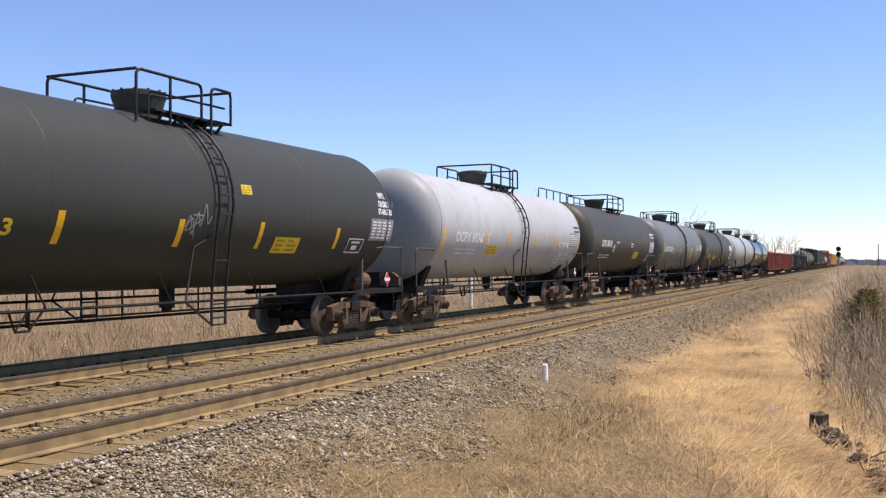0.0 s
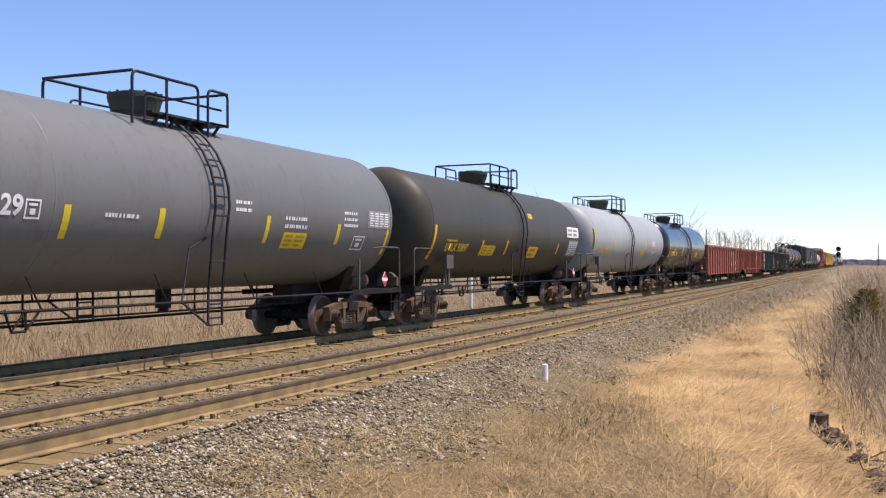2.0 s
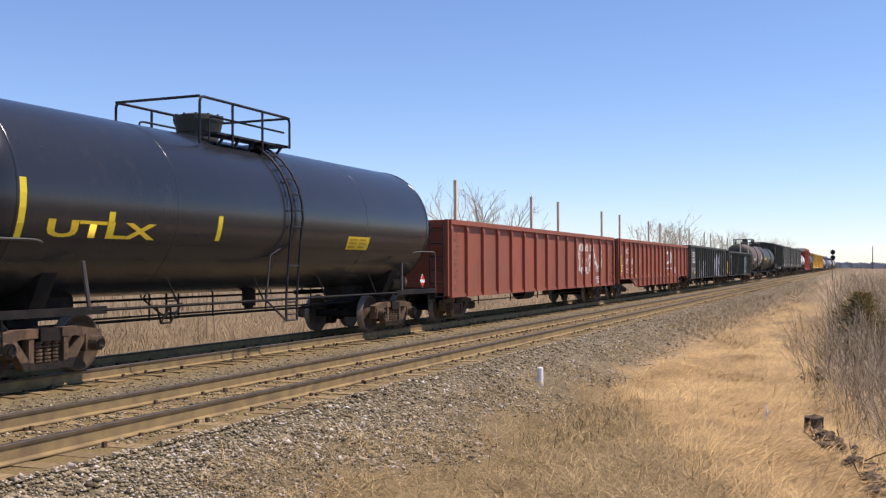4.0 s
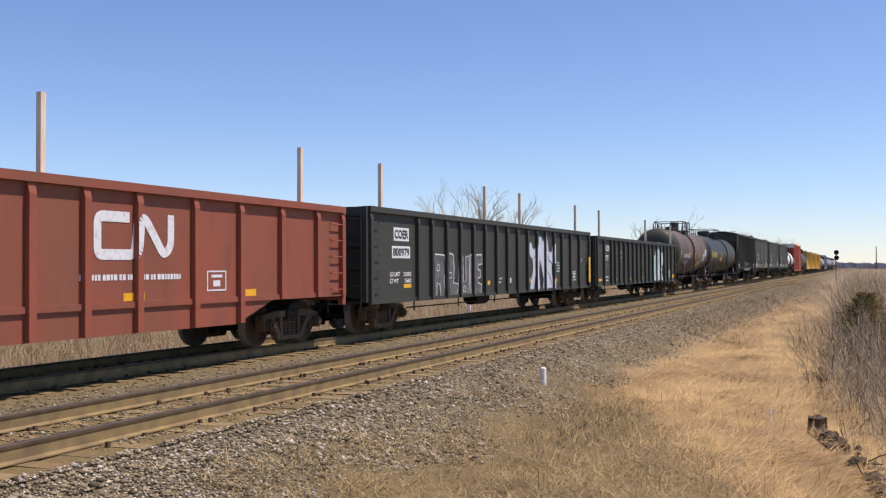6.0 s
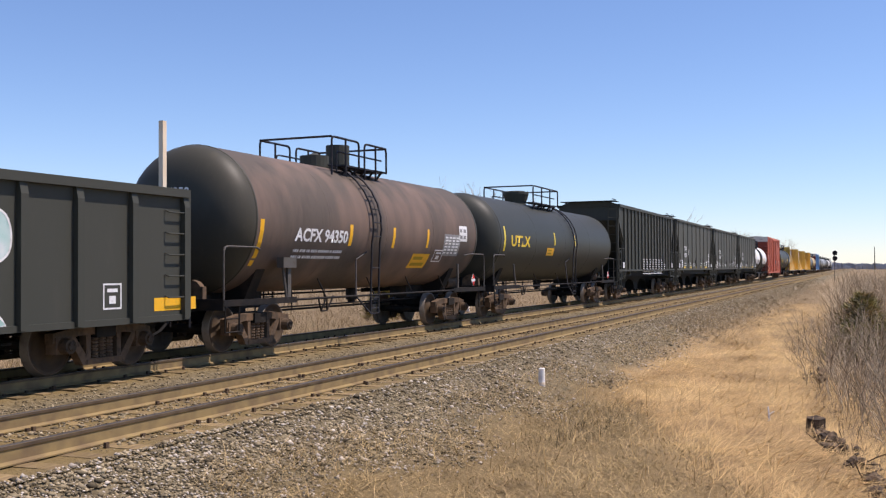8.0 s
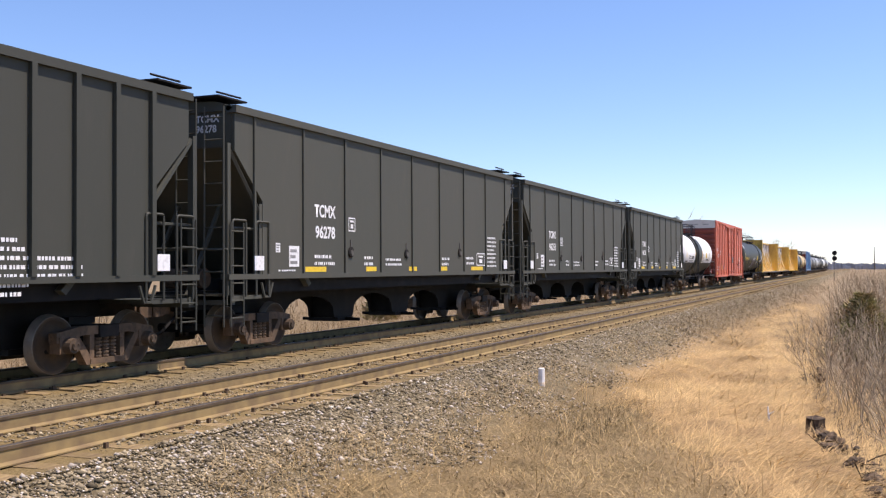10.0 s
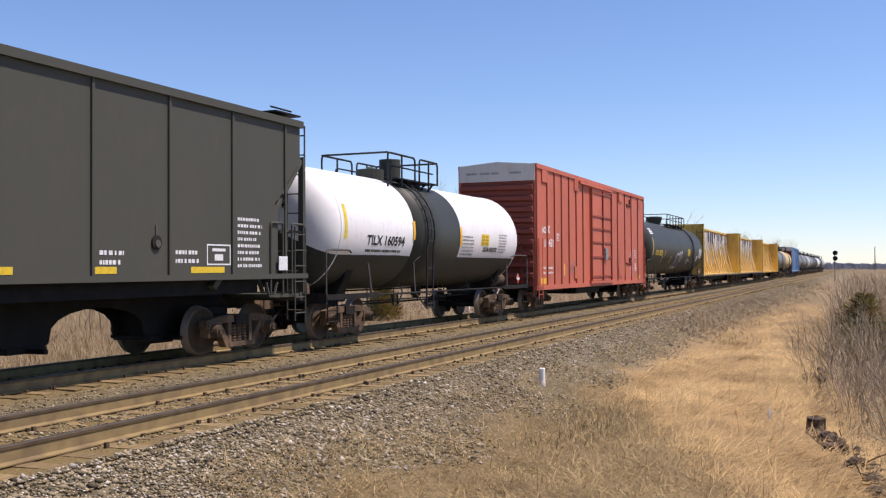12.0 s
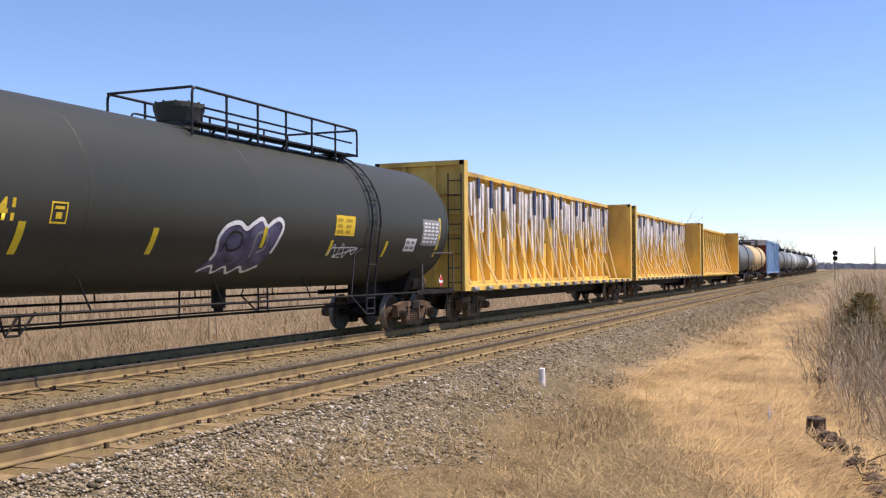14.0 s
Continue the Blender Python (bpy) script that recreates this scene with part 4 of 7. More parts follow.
def hopper(label, s0, s1, body, ribs, top=4.66, sill=1.5, bays=4, w=1.5, ribbed=False):
    car, half = wagon("covered_hopper_car", label, s0, s1)
    e = half - 0.45
    for s in (-1, 1):
        bm = bmesh.new()
        out = [(-e + 0.25, top), (-e + 0.25, 3.85), (-e + 1.2, 2.95), (-e + 1.2, sill + 0.02), (e - 1.2, sill + 0.02), (e - 1.2, 2.95), (e - 0.25, 3.85), (e - 0.25, top)]
        prism(bm, out, *sorted((s * (w - 0.06), s * w)))
        part("side_sheet", bm, body, car)
        bm = bmesh.new()
        box(bm, -e + 0.2, e - 0.2, *sorted((s * (w - 0.15), s * (w + 0.07))), top - 0.09, top + 0.05)
        part("roof_chord", bm, body, car)
        bm = bmesh.new()
        box(bm, -e, e, *sorted((s * (w - 0.14), s * (w + 0.05))), sill - 0.07, sill + 0.03)
        part("side_sill", bm, body, car)
    bm = bmesh.new()
    d = 0.07 if ribbed else 0.035
    prism_x(bm, [(-d, sill + 0.03), (0, sill + 0.03), (0, top - 0.09), (-d, top - 0.09)], -0.03 if not ribbed else -0.05, 0.03 if not ribbed else 0.05)
    rib_me = mesh_of("rib", bm, body)
    for k in range(ribs):
        x = (k - (ribs - 1) / 2) * (1.85 if not ribbed else (2 * e - 2.5) / (ribs - 1))
        r = part_of("rib", rib_me, None, car)
        r.location = (x, -w, 0)
        r = part_of("rib", rib_me, None, car)
        r.matrix_basis = pose(x, w, 0, 0, 0, 180)
    # roof, hatches and walkway
    bm = bmesh.new()
    prism_x(bm, [(-w, top), (-w * 0.75, top + 0.14), (0, top + 0.2), (w * 0.75, top + 0.14), (w, top), (w - 0.1, top - 0.05), (-w + 0.1, top - 0.05)], -e + 0.2, e - 0.2)
    part("roof", bm, body, car)
    bm = bmesh.new()
    box(bm, -e + 1.2, e - 1.2, -0.4, 0.4, top + 0.2, top + 0.3)
    part("roof_hatch", bm, body, car)
    for s in (-1, 1):
        bm = bmesh.new()
        box(bm, *sorted((s * (e - 0.9), s * (e + 0.05))), -w * 0.9, w * 0.9, top + 0.19, top + 0.22)
        tube(bm, [(s * (e - 0.9), -w * 0.8, top + 0.3), (s * (e - 0.1), -w * 0.8, top + 0.3)], 0.02)
        part("roof_walkway", bm, M_FRAME, car)
        # sloped end sheet and its frame
        bm = bmesh.new()
        prism(bm, [(s * (e - 0.28), 3.93), (s * (e - 0.25), 4.0), (s * (e - 3.2), 1.32), (s * (e - 3.1), 1.25)] if s < 0 else [(s * (e - 3.1), 1.25), (s * (e - 3.2), 1.32), (s * (e - 0.25), 4.0), (s * (e - 0.28), 3.93)], -w + 0.07, w - 0.07)
        box(bm, *sorted((s * (e - 0.30), s * (e - 0.25))), -w + 0.07, w - 0.07, 3.93, top)
        part("slope_sheet", bm, body, car, "sloped end sheet")
        bm = bmesh.new()
        for y in (-w + 0.06, w - 0.06):
            box(bm, *sorted((s * (e - 0.12), s * (e - 0.02))), y - 0.06, y + 0.06, 0.98, 3.98)
            box(bm, *sorted((s * (e - 1.22), s * (e - 1.10))), y - 0.05, y + 0.05, sill, 2.9)
            tube(bm, [(s * (e - 1.15), y, 2.75), (s * (e - 0.06), y, 3.95)], 0.05, 5)
            tube(bm, [(s * (e - 1.2), y, 2.4), (s * (e - 0.05), y, 2.4)], 0.03, 5)
        for y in (-0.5, 0.5):
            tube(bm, [(s * (e - 0.1), y, 1.1), (s * (e - 1.2), y, 2.9)], 0.05, 5)
        box(bm, *sorted((s * (e - 0.25), s * e)), -w, w, 0.96, 1.14)
        box(bm, *sorted((s * (e - 1.2), s * e)), -w + 0.02, w - 0.02, sill - 0.45, sill - 0.38)
        tube(bm, [(s * e, -w, 2.0), (s * e, w, 2.0)], 0.022, 5)
        part("end_frame", bm, body, car)
        # handrail cage beside the end ladder and a small white card on the corner post
        for x in (e - 0.15, e - 0.95):
            bm = bmesh.new()
            tube(bm, rounded([(s * x, -w - 0.02, sill - 0.4), (s * x, -w - 0.02, 2.55), (s * (x - 0.45), -w - 0.02, 2.55), (s * (x - 0.45), -w - 0.02, sill - 0.4)], 0.05, 2), 0.024, 5)
            part("cage_rail", bm, body, car)
        bm = bmesh.new()
        xc = s * (e - 1.0)
        box(bm, xc - 0.16, xc + 0.16, -w - 0.06, -w - 0.045, sill + 0.1, sill + 0.38)
        part("card_holder", bm, M_SIGNWHITE, car, "white card in a holder")
        bm = bmesh.new()
        xt = s * (e - 1.35)
        tube(bm, [(xt - 0.2, -w, sill - 0.14), (xt - 0.09, -w, sill - 0.42), (xt + 0.09, -w, sill - 0.42), (xt + 0.2, -w, sill - 0.14)], 0.028, 5)
        part("jacking_bracket", bm, body, car)
        end_ladder(car, s * (e + 0.03), -w + 0.05, -w + 0.48, 0.55, top, 10, body)
        rung_ladder(car, *sorted((s * (e - 0.08), s * (e - 0.5))), -w - 0.03, 0.55, 2.5, 6, body, "side_ladder")
        bm = bmesh.new()
        cyl(bm, (s * (e - 0.7), -0.5, 1.45), (s * (e - 0.7), 0.35, 1.45), 0.2, 14)
        part("brake_cylinder", bm, M_TRUCK, car)
    # discharge bays: one scalloped skirt, open between the gates
    pitch = 13.2 / bays
    centres = [(k - (bays - 1) / 2) * pitch for k in range(bays)]
    reach = pitch / 2 - 0.50
    line = [(-6.9, sill - 0.12), (-6.75, 1.0)]
    for k, c in enumerate(centres):
        line += [(c - 0.50, 0.46), (c - 0.36, 0.38), (c + 0.36, 0.38), (c + 0.50, 0.46)]
        if k < bays - 1:
            mid = c + pitch / 2
            line += [(mid - reach * math.cos(a), 0.46 + 0.52 * math.sin(a) ** 0.7) for a in [math.pi * q / 10 for q in range(1, 10)]]
    line += [(6.75, 1.0), (6.9, sill - 0.12)]
    for s in (-1, 1):
        bm = bmesh.new()
        prism(bm, line, *sorted((s * 0.30, s * 0.36)))
        bmesh.ops.recalc_face_normals(bm, faces=bm.faces[:])
        part("bay_skirt", bm, M_BAY, car, "black scalloped skirt over the discharge bays")
    bm = bmesh.new()
    box(bm, -6.7, 6.7, -1.3, 1.3, 1.16, sill - 0.06)
    part("bay_ceiling", bm, M_BAY, car)
    for c in centres:
        bm = bmesh.new()
        a = [bm.verts.new(v) for v in ((c - 0.55, -0.29, 1.17), (c + 0.55, -0.29, 1.17), (c + 0.55, 0.29, 1.17), (c - 0.55, 0.29, 1.17))]
        b = [bm.verts.new(v) for v in ((c - 0.36, -0.29, 0.42), (c + 0.36, -0.29, 0.42), (c + 0.36, 0.29, 0.42), (c - 0.36, 0.29, 0.42))]
        bm.faces.new(a)
        bm.faces.new(b[::-1])
        for i in range(4):
            j = (i + 1) % 4
            bm.faces.new((a[j], a[i], b[i], b[j]))
        bay = part("discharge_bay", bm, M_BAY, car)
        bm = bmesh.new()
        box(bm, c - 0.40, c + 0.40, -0.42, 0.42, 0.33, 0.42)
        tube(bm, [(c, -0.8, 0.37), (c, 0.8, 0.37)], 0.045)
        part("gate", bm, M_BAY, bay)
    bm = bmesh.new()
    box(bm, -half + 0.6, -half + 4, -0.25, 0.25, 0.82, 1.2)
    box(bm, half - 4, half - 0.6, -0.25, 0.25, 0.82, 1.2)
    part("stub_sill", bm, M_FRAME, car)
    add_couplers(car, half, 0.7)
    return Face(car, y=-w)


def boxcar(label, s0, s1, body, end_mat, top=5.3, floor=0.95, w=1.48, ribs_l=8, ribs_r=5, door=(1.0, 4.2), cap=M_SILVER, simple=False, rib_mat=None):
    car, half = wagon("boxcar", label, s0, s1)
    e = half - 0.62
    for s in (-1, 1):
        bm = bmesh.new()
        box(bm, -e, e, *sorted((s * (w - 0.06), s * w)), floor, top - 0.05)
        part("side_wall", bm, body, car)
        bm = bmesh.new()
        box(bm, -e, e, *sorted((s * (w - 0.1), s * (w + 0.05))), top - 0.16, top)
        part("eave_chord", bm, body, car)
        bm = bmesh.new()
        box(bm, -e, e, *sorted((s * (w - 0.1), s * (w + 0.045))), floor - 0.14, floor + 0.04)
        part("side_sill", bm, body, car)
    bm = bmesh.new()
    prism_x(bm, [(-0.045, floor + 0.04), (0, floor + 0.04), (0, top - 0.16), (-0.045, top - 0.16)], -0.026, 0.026)
    rib_me = mesh_of("rib", bm, rib_mat or body)
    xs = [-e + 0.05, e - 0.05]
    xs += list(ribs_l) if isinstance(ribs_l, tuple) else [-e + (door[0] + e) * k / (ribs_l + 1) for k in range(1, ribs_l + 1)]
    xs += list(ribs_r) if isinstance(ribs_r, tuple) else [door[1] + (e - door[1]) * k / (ribs_r + 1) for k in range(1, ribs_r + 1)]
    for x in xs:
        r = part_of("rib", rib_me, None, car)
        r.location = (x, -w, 0)
        r = part_of("rib", rib_me, None, car)
        r.matrix_basis = pose(-x, w, 0, 0, 0, 180)
    # sliding door with bars and lock rods
    d0, d1 = door
    for s in (-1, 1):
        bm = bmesh.new()
        m = s * -1
        dd = sorted((m * d0, m * d1)) if s > 0 else (d0, d1)
        box(bm, dd[0], dd[1], *sorted((s * w, s * (w + 0.05))), floor + 0.1, top - 0.3)
        dr = part("door", bm, body, car)
        y = s * (w + 0.09)
        for z in (floor + 0.3, 2.1, 2.75, 3.35, 3.9, top - 0.5):
            bm = bmesh.new()
            box(bm, dd[0], dd[1], *sorted((s * (w + 0.05), y)), z - 0.035, z + 0.035)
            part("door_bar", bm, rib_mat or body, dr)
        for x in (dd[0] + 0.05, dd[0] * 0.45 + dd[1] * 0.55, dd[1] - 0.05):
            bm = bmesh.new()
            box(bm, x - 0.03, x + 0.03, *sorted((s * (w + 0.05), s * (w + 0.12))), floor + 0.1, top - 0.35)
            part("lock_rod", bm, rib_mat or body, dr)
        bm = bmesh.new()
        box(bm, dd[0] * 0.4 + dd[1] * 0.6, dd[0] * 0.28 + dd[1] * 0.72, *sorted((s * (w + 0.05), s * (w + 0.16))), 2.0, 2.5)
        part("door_latch", bm, M_SIGNGREY, dr, "pale worn latch")
        bm = bmesh.new()
        box(bm, dd[0] - 2.0 if s < 0 else dd[0], dd[1] if s < 0 else dd[1] + 2.0, *sorted((s * w, s * (w + 0.14))), top - 0.30, top - 0.20)
        part("door_track", bm, body, car)
        bm = bmesh.new()
        box(bm, dd[0] - 0.2, dd[1] + 0.2, *sorted((s * w, s * (w + 0.12))), floor - 0.02, floor + 0.08)
        part("door_track", bm, body, car)
    # ends: deep horizontal corrugations
    for s in (-1, 1):
        bm = bmesh.new()
        box(bm, *sorted((s * (e - 0.06), s * e)), -w + 0.06, w - 0.06, floor, top - 0.3)
        part("end_wall", bm, end_mat, car, "dirty corrugated end, its red darkened for shade")
        n = 9
        bm = bmesh.new()
        h = (top - 0.85 - floor) / n
        prism(bm, [(0, -h * 0.34), (0.17, -h * 0.20), (0.17, h * 0.16), (0, h * 0.30)], -w + 0.08, w - 0.08)
        co = mesh_of("corrugation", bm, end_mat)
        for k in range(n):
            c = part_of("corrugation", co, None, car)
            c.matrix_basis = pose(s * e, 0, floor + 0.2 + h * (k + 0.5), 0, 0, 0 if s > 0 else 180)
        bm = bmesh.new()
        box(bm, *sorted((s * (e - 0.1), s * (e + 0.06))), -w + 0.02, w - 0.02, top - 0.62, top - 0.03)
        cp = part("end_cap", bm, cap, car, "pale galvanised panel over the end")
        if not simple:
            bm = bmesh.new()
            for y0, y1 in ((-0.5, -0.95), (0.2, -0.1), (0.65, 0.25), (1.2, 0.75)):
                box(bm, *sorted((s * (e + 0.06), s * (e + 0.066))), min(y0, y1), max(y0, y1), top - 0.36, top - 0.28)
            tagged(part("writing", bm, M_SIGNGREY, cp), kind="stuff")
        end_ladder(car, s * (e + 0.16), -w + 0.05, -w + 0.5, 0.55, 2.6, 6, end_mat)
        rung_ladder(car, *sorted((s * (e - 0.06), s * (e - 0.55))), -w - 0.09, 0.5, 2.7, 7, body, "side_ladder")
    bm = bmesh.new()
    prism_x(bm, [(-w, top - 0.02), (0, top + 0.1), (w, top - 0.02), (w, top - 0.06), (-w, top - 0.06)], -e - 0.04, e + 0.04)
    part("roof", bm, M_SILVER, car, "galvanised roof")
    bm = bmesh.new()
    box(bm, -e, e, -w + 0.1, w - 0.1, floor - 0.06, floor)
    box(bm, -half + 0.6, half - 0.6, -0.3, 0.3, 0.62, floor)
    box(bm, -2.0, 2.0, -0.9, 0.9, 0.5, 0.75)
    part("underframe", bm, M_FRAME, car)
    add_couplers(car, half, 0.9)
    return Face(car, y=-w)


def centerbeam(label, s0, s1, wrap=True, seed=1, top=4.85, floor=1.08, w=1.47):
    car, half = wagon("centerbeam_flatcar", label, s0, s1)
    e = half - 0.55
    rnd = random.Random(seed)
    bm = bmesh.new()
    box(bm, -e, e, -w, w, floor - 0.14, floor)
    part("deck", bm, M_YELLOW, car)
    bm = bmesh.new()
    box(bm, -e, e, -0.35, 0.35, 0.55, floor - 0.14)
    for s in (-1, 1):
        box(bm, -e, e, *sorted((s * (w - 0.12), s * (w - 0.02))), 0.92, floor - 0.14)
    part("underframe", bm, M_FRAME, car)
    for s in (-1, 1):
        bm = bmesh.new()
        box(bm, *sorted((s * (e - 0.16), s * (e - 0.06))), -w, w, floor, top - 0.03)
        part("bulkhead", bm, M_YELLOW, car, "yellow full-width end bulkhead")
        bm = bmesh.new()
        for y in (-w + 0.07, w - 0.07):
            box(bm, *sorted((s * (e - 0.24), s * (e + 0.06))), y - 0.08, y + 0.08, floor, top)
        box(bm, *sorted((s * (e - 0.24), s * (e + 0.06))), -w, w, top - 0.14, top)
        for z in (1.5, 2.1, 2.7, 3.3, 3.9):
            box(bm, *sorted((s * (e - 0.06), s * (e + 0.03))), -w + 0.15, w - 0.15, z - 0.06, z + 0.06)
        for y in (-0.5, 0.5):
            box(bm, *sorted((s * (e - 0.06), s * (e + 0.04))), y - 0.05, y + 0.05, floor, top - 0.14)
        part("bulkhead_frame", bm, M_YELLOW, car)
        end_ladder(car, s * (e + 0.14), -w + 0.06, -w + 0.48, 0.55, top - 0.4, 9, M_RAILTUBE)
    # centre partition
    bm = bmesh.new()
    box(bm, -e + 0.1, e - 0.1, -0.32, 0.32, top - 0.16, top - 0.02)
    box(bm, -e + 0.1, e - 0.1, -0.40, 0.40, floor, floor + 0.12)
    part("centre_chord", bm, M_YELLOW, car)
    n = 18
    pitch = (2 * e - 0.5) / n
    bm = bmesh.new()
    prism_x(bm, [(-0.36, floor + 0.1), (0.36, floor + 0.1), (0.20, top - 0.15), (-0.20, top - 0.15)], -0.07, 0.07)
    post = mesh_of("post", bm, M_YELLOW)
    for k in range(n + 1):
        x = -e + 0.25 + k * pitch
        r = part_of("post", post, None, car)
        r.location = (x, 0, 0)
    for k in range(n):
        x = -e + 0.25 + k * pitch
        bm = bmesh.new()
        box(bm, x + 0.09, x + pitch - 0.09, -0.10, 0.10, floor + 0.12, floor + 1.1 + rnd.uniform(0, 1.9))
        part("web_panel", bm, M_YELLOW, car)
        if wrap:
            a = x + 0.12
            while a < x + pitch - 0.15:
                wide = rnd.uniform(0.14, 0.36)
                z0 = floor + 0.7 + rnd.uniform(-0.3, 1.9)
                z1 = top - 0.2 - rnd.uniform(0, 0.25)
                m = (z0 + z1) / 2
                pts = [(a + wide * rnd.uniform(0.2, 0.6), z0), (a + wide * rnd.uniform(0.6, 0.9), z0 + rnd.uniform(0, 0.3)), (a + wide * rnd.uniform(0.75, 1), m), (a + wide, z1), (a, z1), (a + wide * rnd.uniform(0, 0.3), m)]
                bm = bmesh.new()
                prism(bm, pts, -0.33 + rnd.uniform(-0.04, 0.04), -0.27)
                part("torn_wrap", bm, M_WRAP, car, "torn white plastic wrap")
                a += wide + rnd.uniform(0.05, 0.22)
            if rnd.random() < 0.8:
                bm = bmesh.new()
                box(bm, x - 0.11, x + 0.11, -0.40, -0.36, top - 0.35 - rnd.uniform(0.3, 0.9), top - 0.16)
                part("wrap_strip", bm, M_NAVY, car, "navy blue strip of wrap")
        bm = bmesh.new()
        dz = rnd.uniform(-0.5, 0.5)
        lean = rnd.choice((-1, 1)) * rnd.uniform(0.0, 0.22)
        tube(bm, [(x + 0.3, -0.95, floor + 0.02), (x + 0.3 + lean * 0.4, -0.55, floor + 1.2 + dz), (x + 0.3 + lean, -0.34, floor + 2.3 + dz)], 0.045, 4)
        part("web_strap", bm, M_STRAP, car, "loose yellow tie-down strap")
        bm = bmesh.new()
        cyl(bm, (x + 0.25, -w - 0.06, floor - 0.09), (x + 0.6, -w - 0.06, floor - 0.09), 0.075, 10)
        part("winch", bm, M_SIGNGREY if wrap else M_YELLOW, car, "pale strap winch under the deck edge")
    add_couplers(car, half, 0.8)
    return Face(car, y=-w)


# ---- lettering, signs and reflectors, wagon by wagon ----
def marks_black_striped(f):
    mark_patch(f, -3.52, -3.38, 1.95, 2.44, M_REFLECT, "reflector_stripe")
    mark_patch(f, -0.72, -0.57, 1.95, 2.42, M_REFLECT, "reflector_stripe")
    mark_patch(f, 1.77, 1.91, 1.95, 2.46, M_REFLECT, "reflector_stripe")
    mark_patch(f, 4.83, 4.97, 1.99, 2.44, M_REFLECT, "reflector_stripe")
    mark_text(f, "3", -4.51, -4.32, 2.05, 2.29, M_SIGNYEL)
    mark_sign(f, 1.08, 1.42, 2.96, 3.14, M_SIGNYEL, M_INK, 3, 2)
    mark_sign(f, 2.41, 3.37, 1.87, 2.19, M_SIGNYEL, M_INK, 3, 2)
    mark_box(f, 5.48, 6.22, 1.90, 2.23, M_SIGNWHITE)
    mark_text(f, "VINYL", 6.88, 7.24, 3.22, 3.36, M_SIGNWHITE)
    mark_text(f, "CHLORIDE", 6.82, 7.37, 3.01, 3.16, M_SIGNWHITE)
    mark_text(f, "STABILIZED", 6.79, 7.53, 2.83, 2.97, M_SIGNWHITE)
    mark_sign(f, 6.43, 7.61, 2.20, 2.72, M_SIGNGREY, M_SIGNWHITE, 6, 4)
    mark_scribble(f, -0.55, 0.17, 2.08, 2.81, M_SIGNGREY)


def marks_white_tank(f):
    mark_text(f, "OCPX 80341", -5.71, -3.45, 2.27, 2.58, M_SIGNWHITE)
    mark_box(f, -3.23, -2.84, 2.26, 2.59, M_SIGNWHITE)
    mark_patch(f, -6.68, -6.54, 1.97, 2.67, M_REFLECT, "reflector_stripe")
    mark_patch(f, -3.40, -3.27, 2.21, 2.61, M_REFLECT, "reflector_stripe")
    mark_patch(f, -1.13, -0.99, 2.19, 2.65, M_REFLECT, "reflector_stripe")
    mark_patch(f, 1.81, 1.95, 2.24, 2.64, M_REFLECT, "reflector_stripe")
    mark_sign(f, -2.94, -1.97, 1.93, 2.23, M_SIGNYEL, M_INK, 3, 2)
    mark_bars(f, -5.57, -3.60, 1.91, 2.12, 2, M_SIGNWHITE)
    mark_patch(f, 4.31, 4.46, 2.14, 2.61, M_REFLECT, "reflector_stripe")
    mark_sign(f, 4.80, 6.10, 2.27, 2.44, M_SIGNWHITE, M_SIGNGREY, 2, 2)
    mark_sign(f, 6.20, 7.32, 2.29, 2.84, M_SIGNGREY, M_SIGNWHITE, 6, 4)
    mark_bars(f, 6.87, 7.65, 2.83, 3.17, 2, M_INK)
    mark_box(f, 5.21, 5.70, 1.66, 2.05, M_SIGNWHITE)
    mark_box(f, 5.98, 6.42, 1.77, 2.05, M_SIGNWHITE)
    mark_patch(f, 7.51, 7.65, 1.78, 2.62, M_REFLECT, "reflector_stripe")


def marks_walkway_tank(f):
    mark_text(f, "OCPX 80149", -5.17, -3.26, 2.38, 2.69, M_SIGNWHITE)
    mark_box(f, -2.94, -2.56, 2.16, 2.48, M_SIGNWHITE)
    mark_bars(f, -2.34, -1.59, 2.55, 2.71, 1, M_SIGNWHITE)
    mark_bars(f, 0.80, 1.55, 2.40, 2.66, 2, M_SIGNWHITE)
    mark_sign(f, 1.89, 2.98, 1.88, 2.22, M_SIGNYEL, M_INK, 3, 2)
    mark_bars(f, -5.08, -2.91, 1.86, 2.08, 2, M_SIGNWHITE)
    mark_bars(f, 5.61, 6.71, 2.96, 3.27, 2, M_SIGNWHITE)
    mark_sign(f, 5.48, 6.71, 2.18, 2.79, M_SIGNGREY, M_SIGNWHITE, 6, 4)
    mark_box(f, 5.21, 5.86, 1.76, 2.07, M_SIGNWHITE)


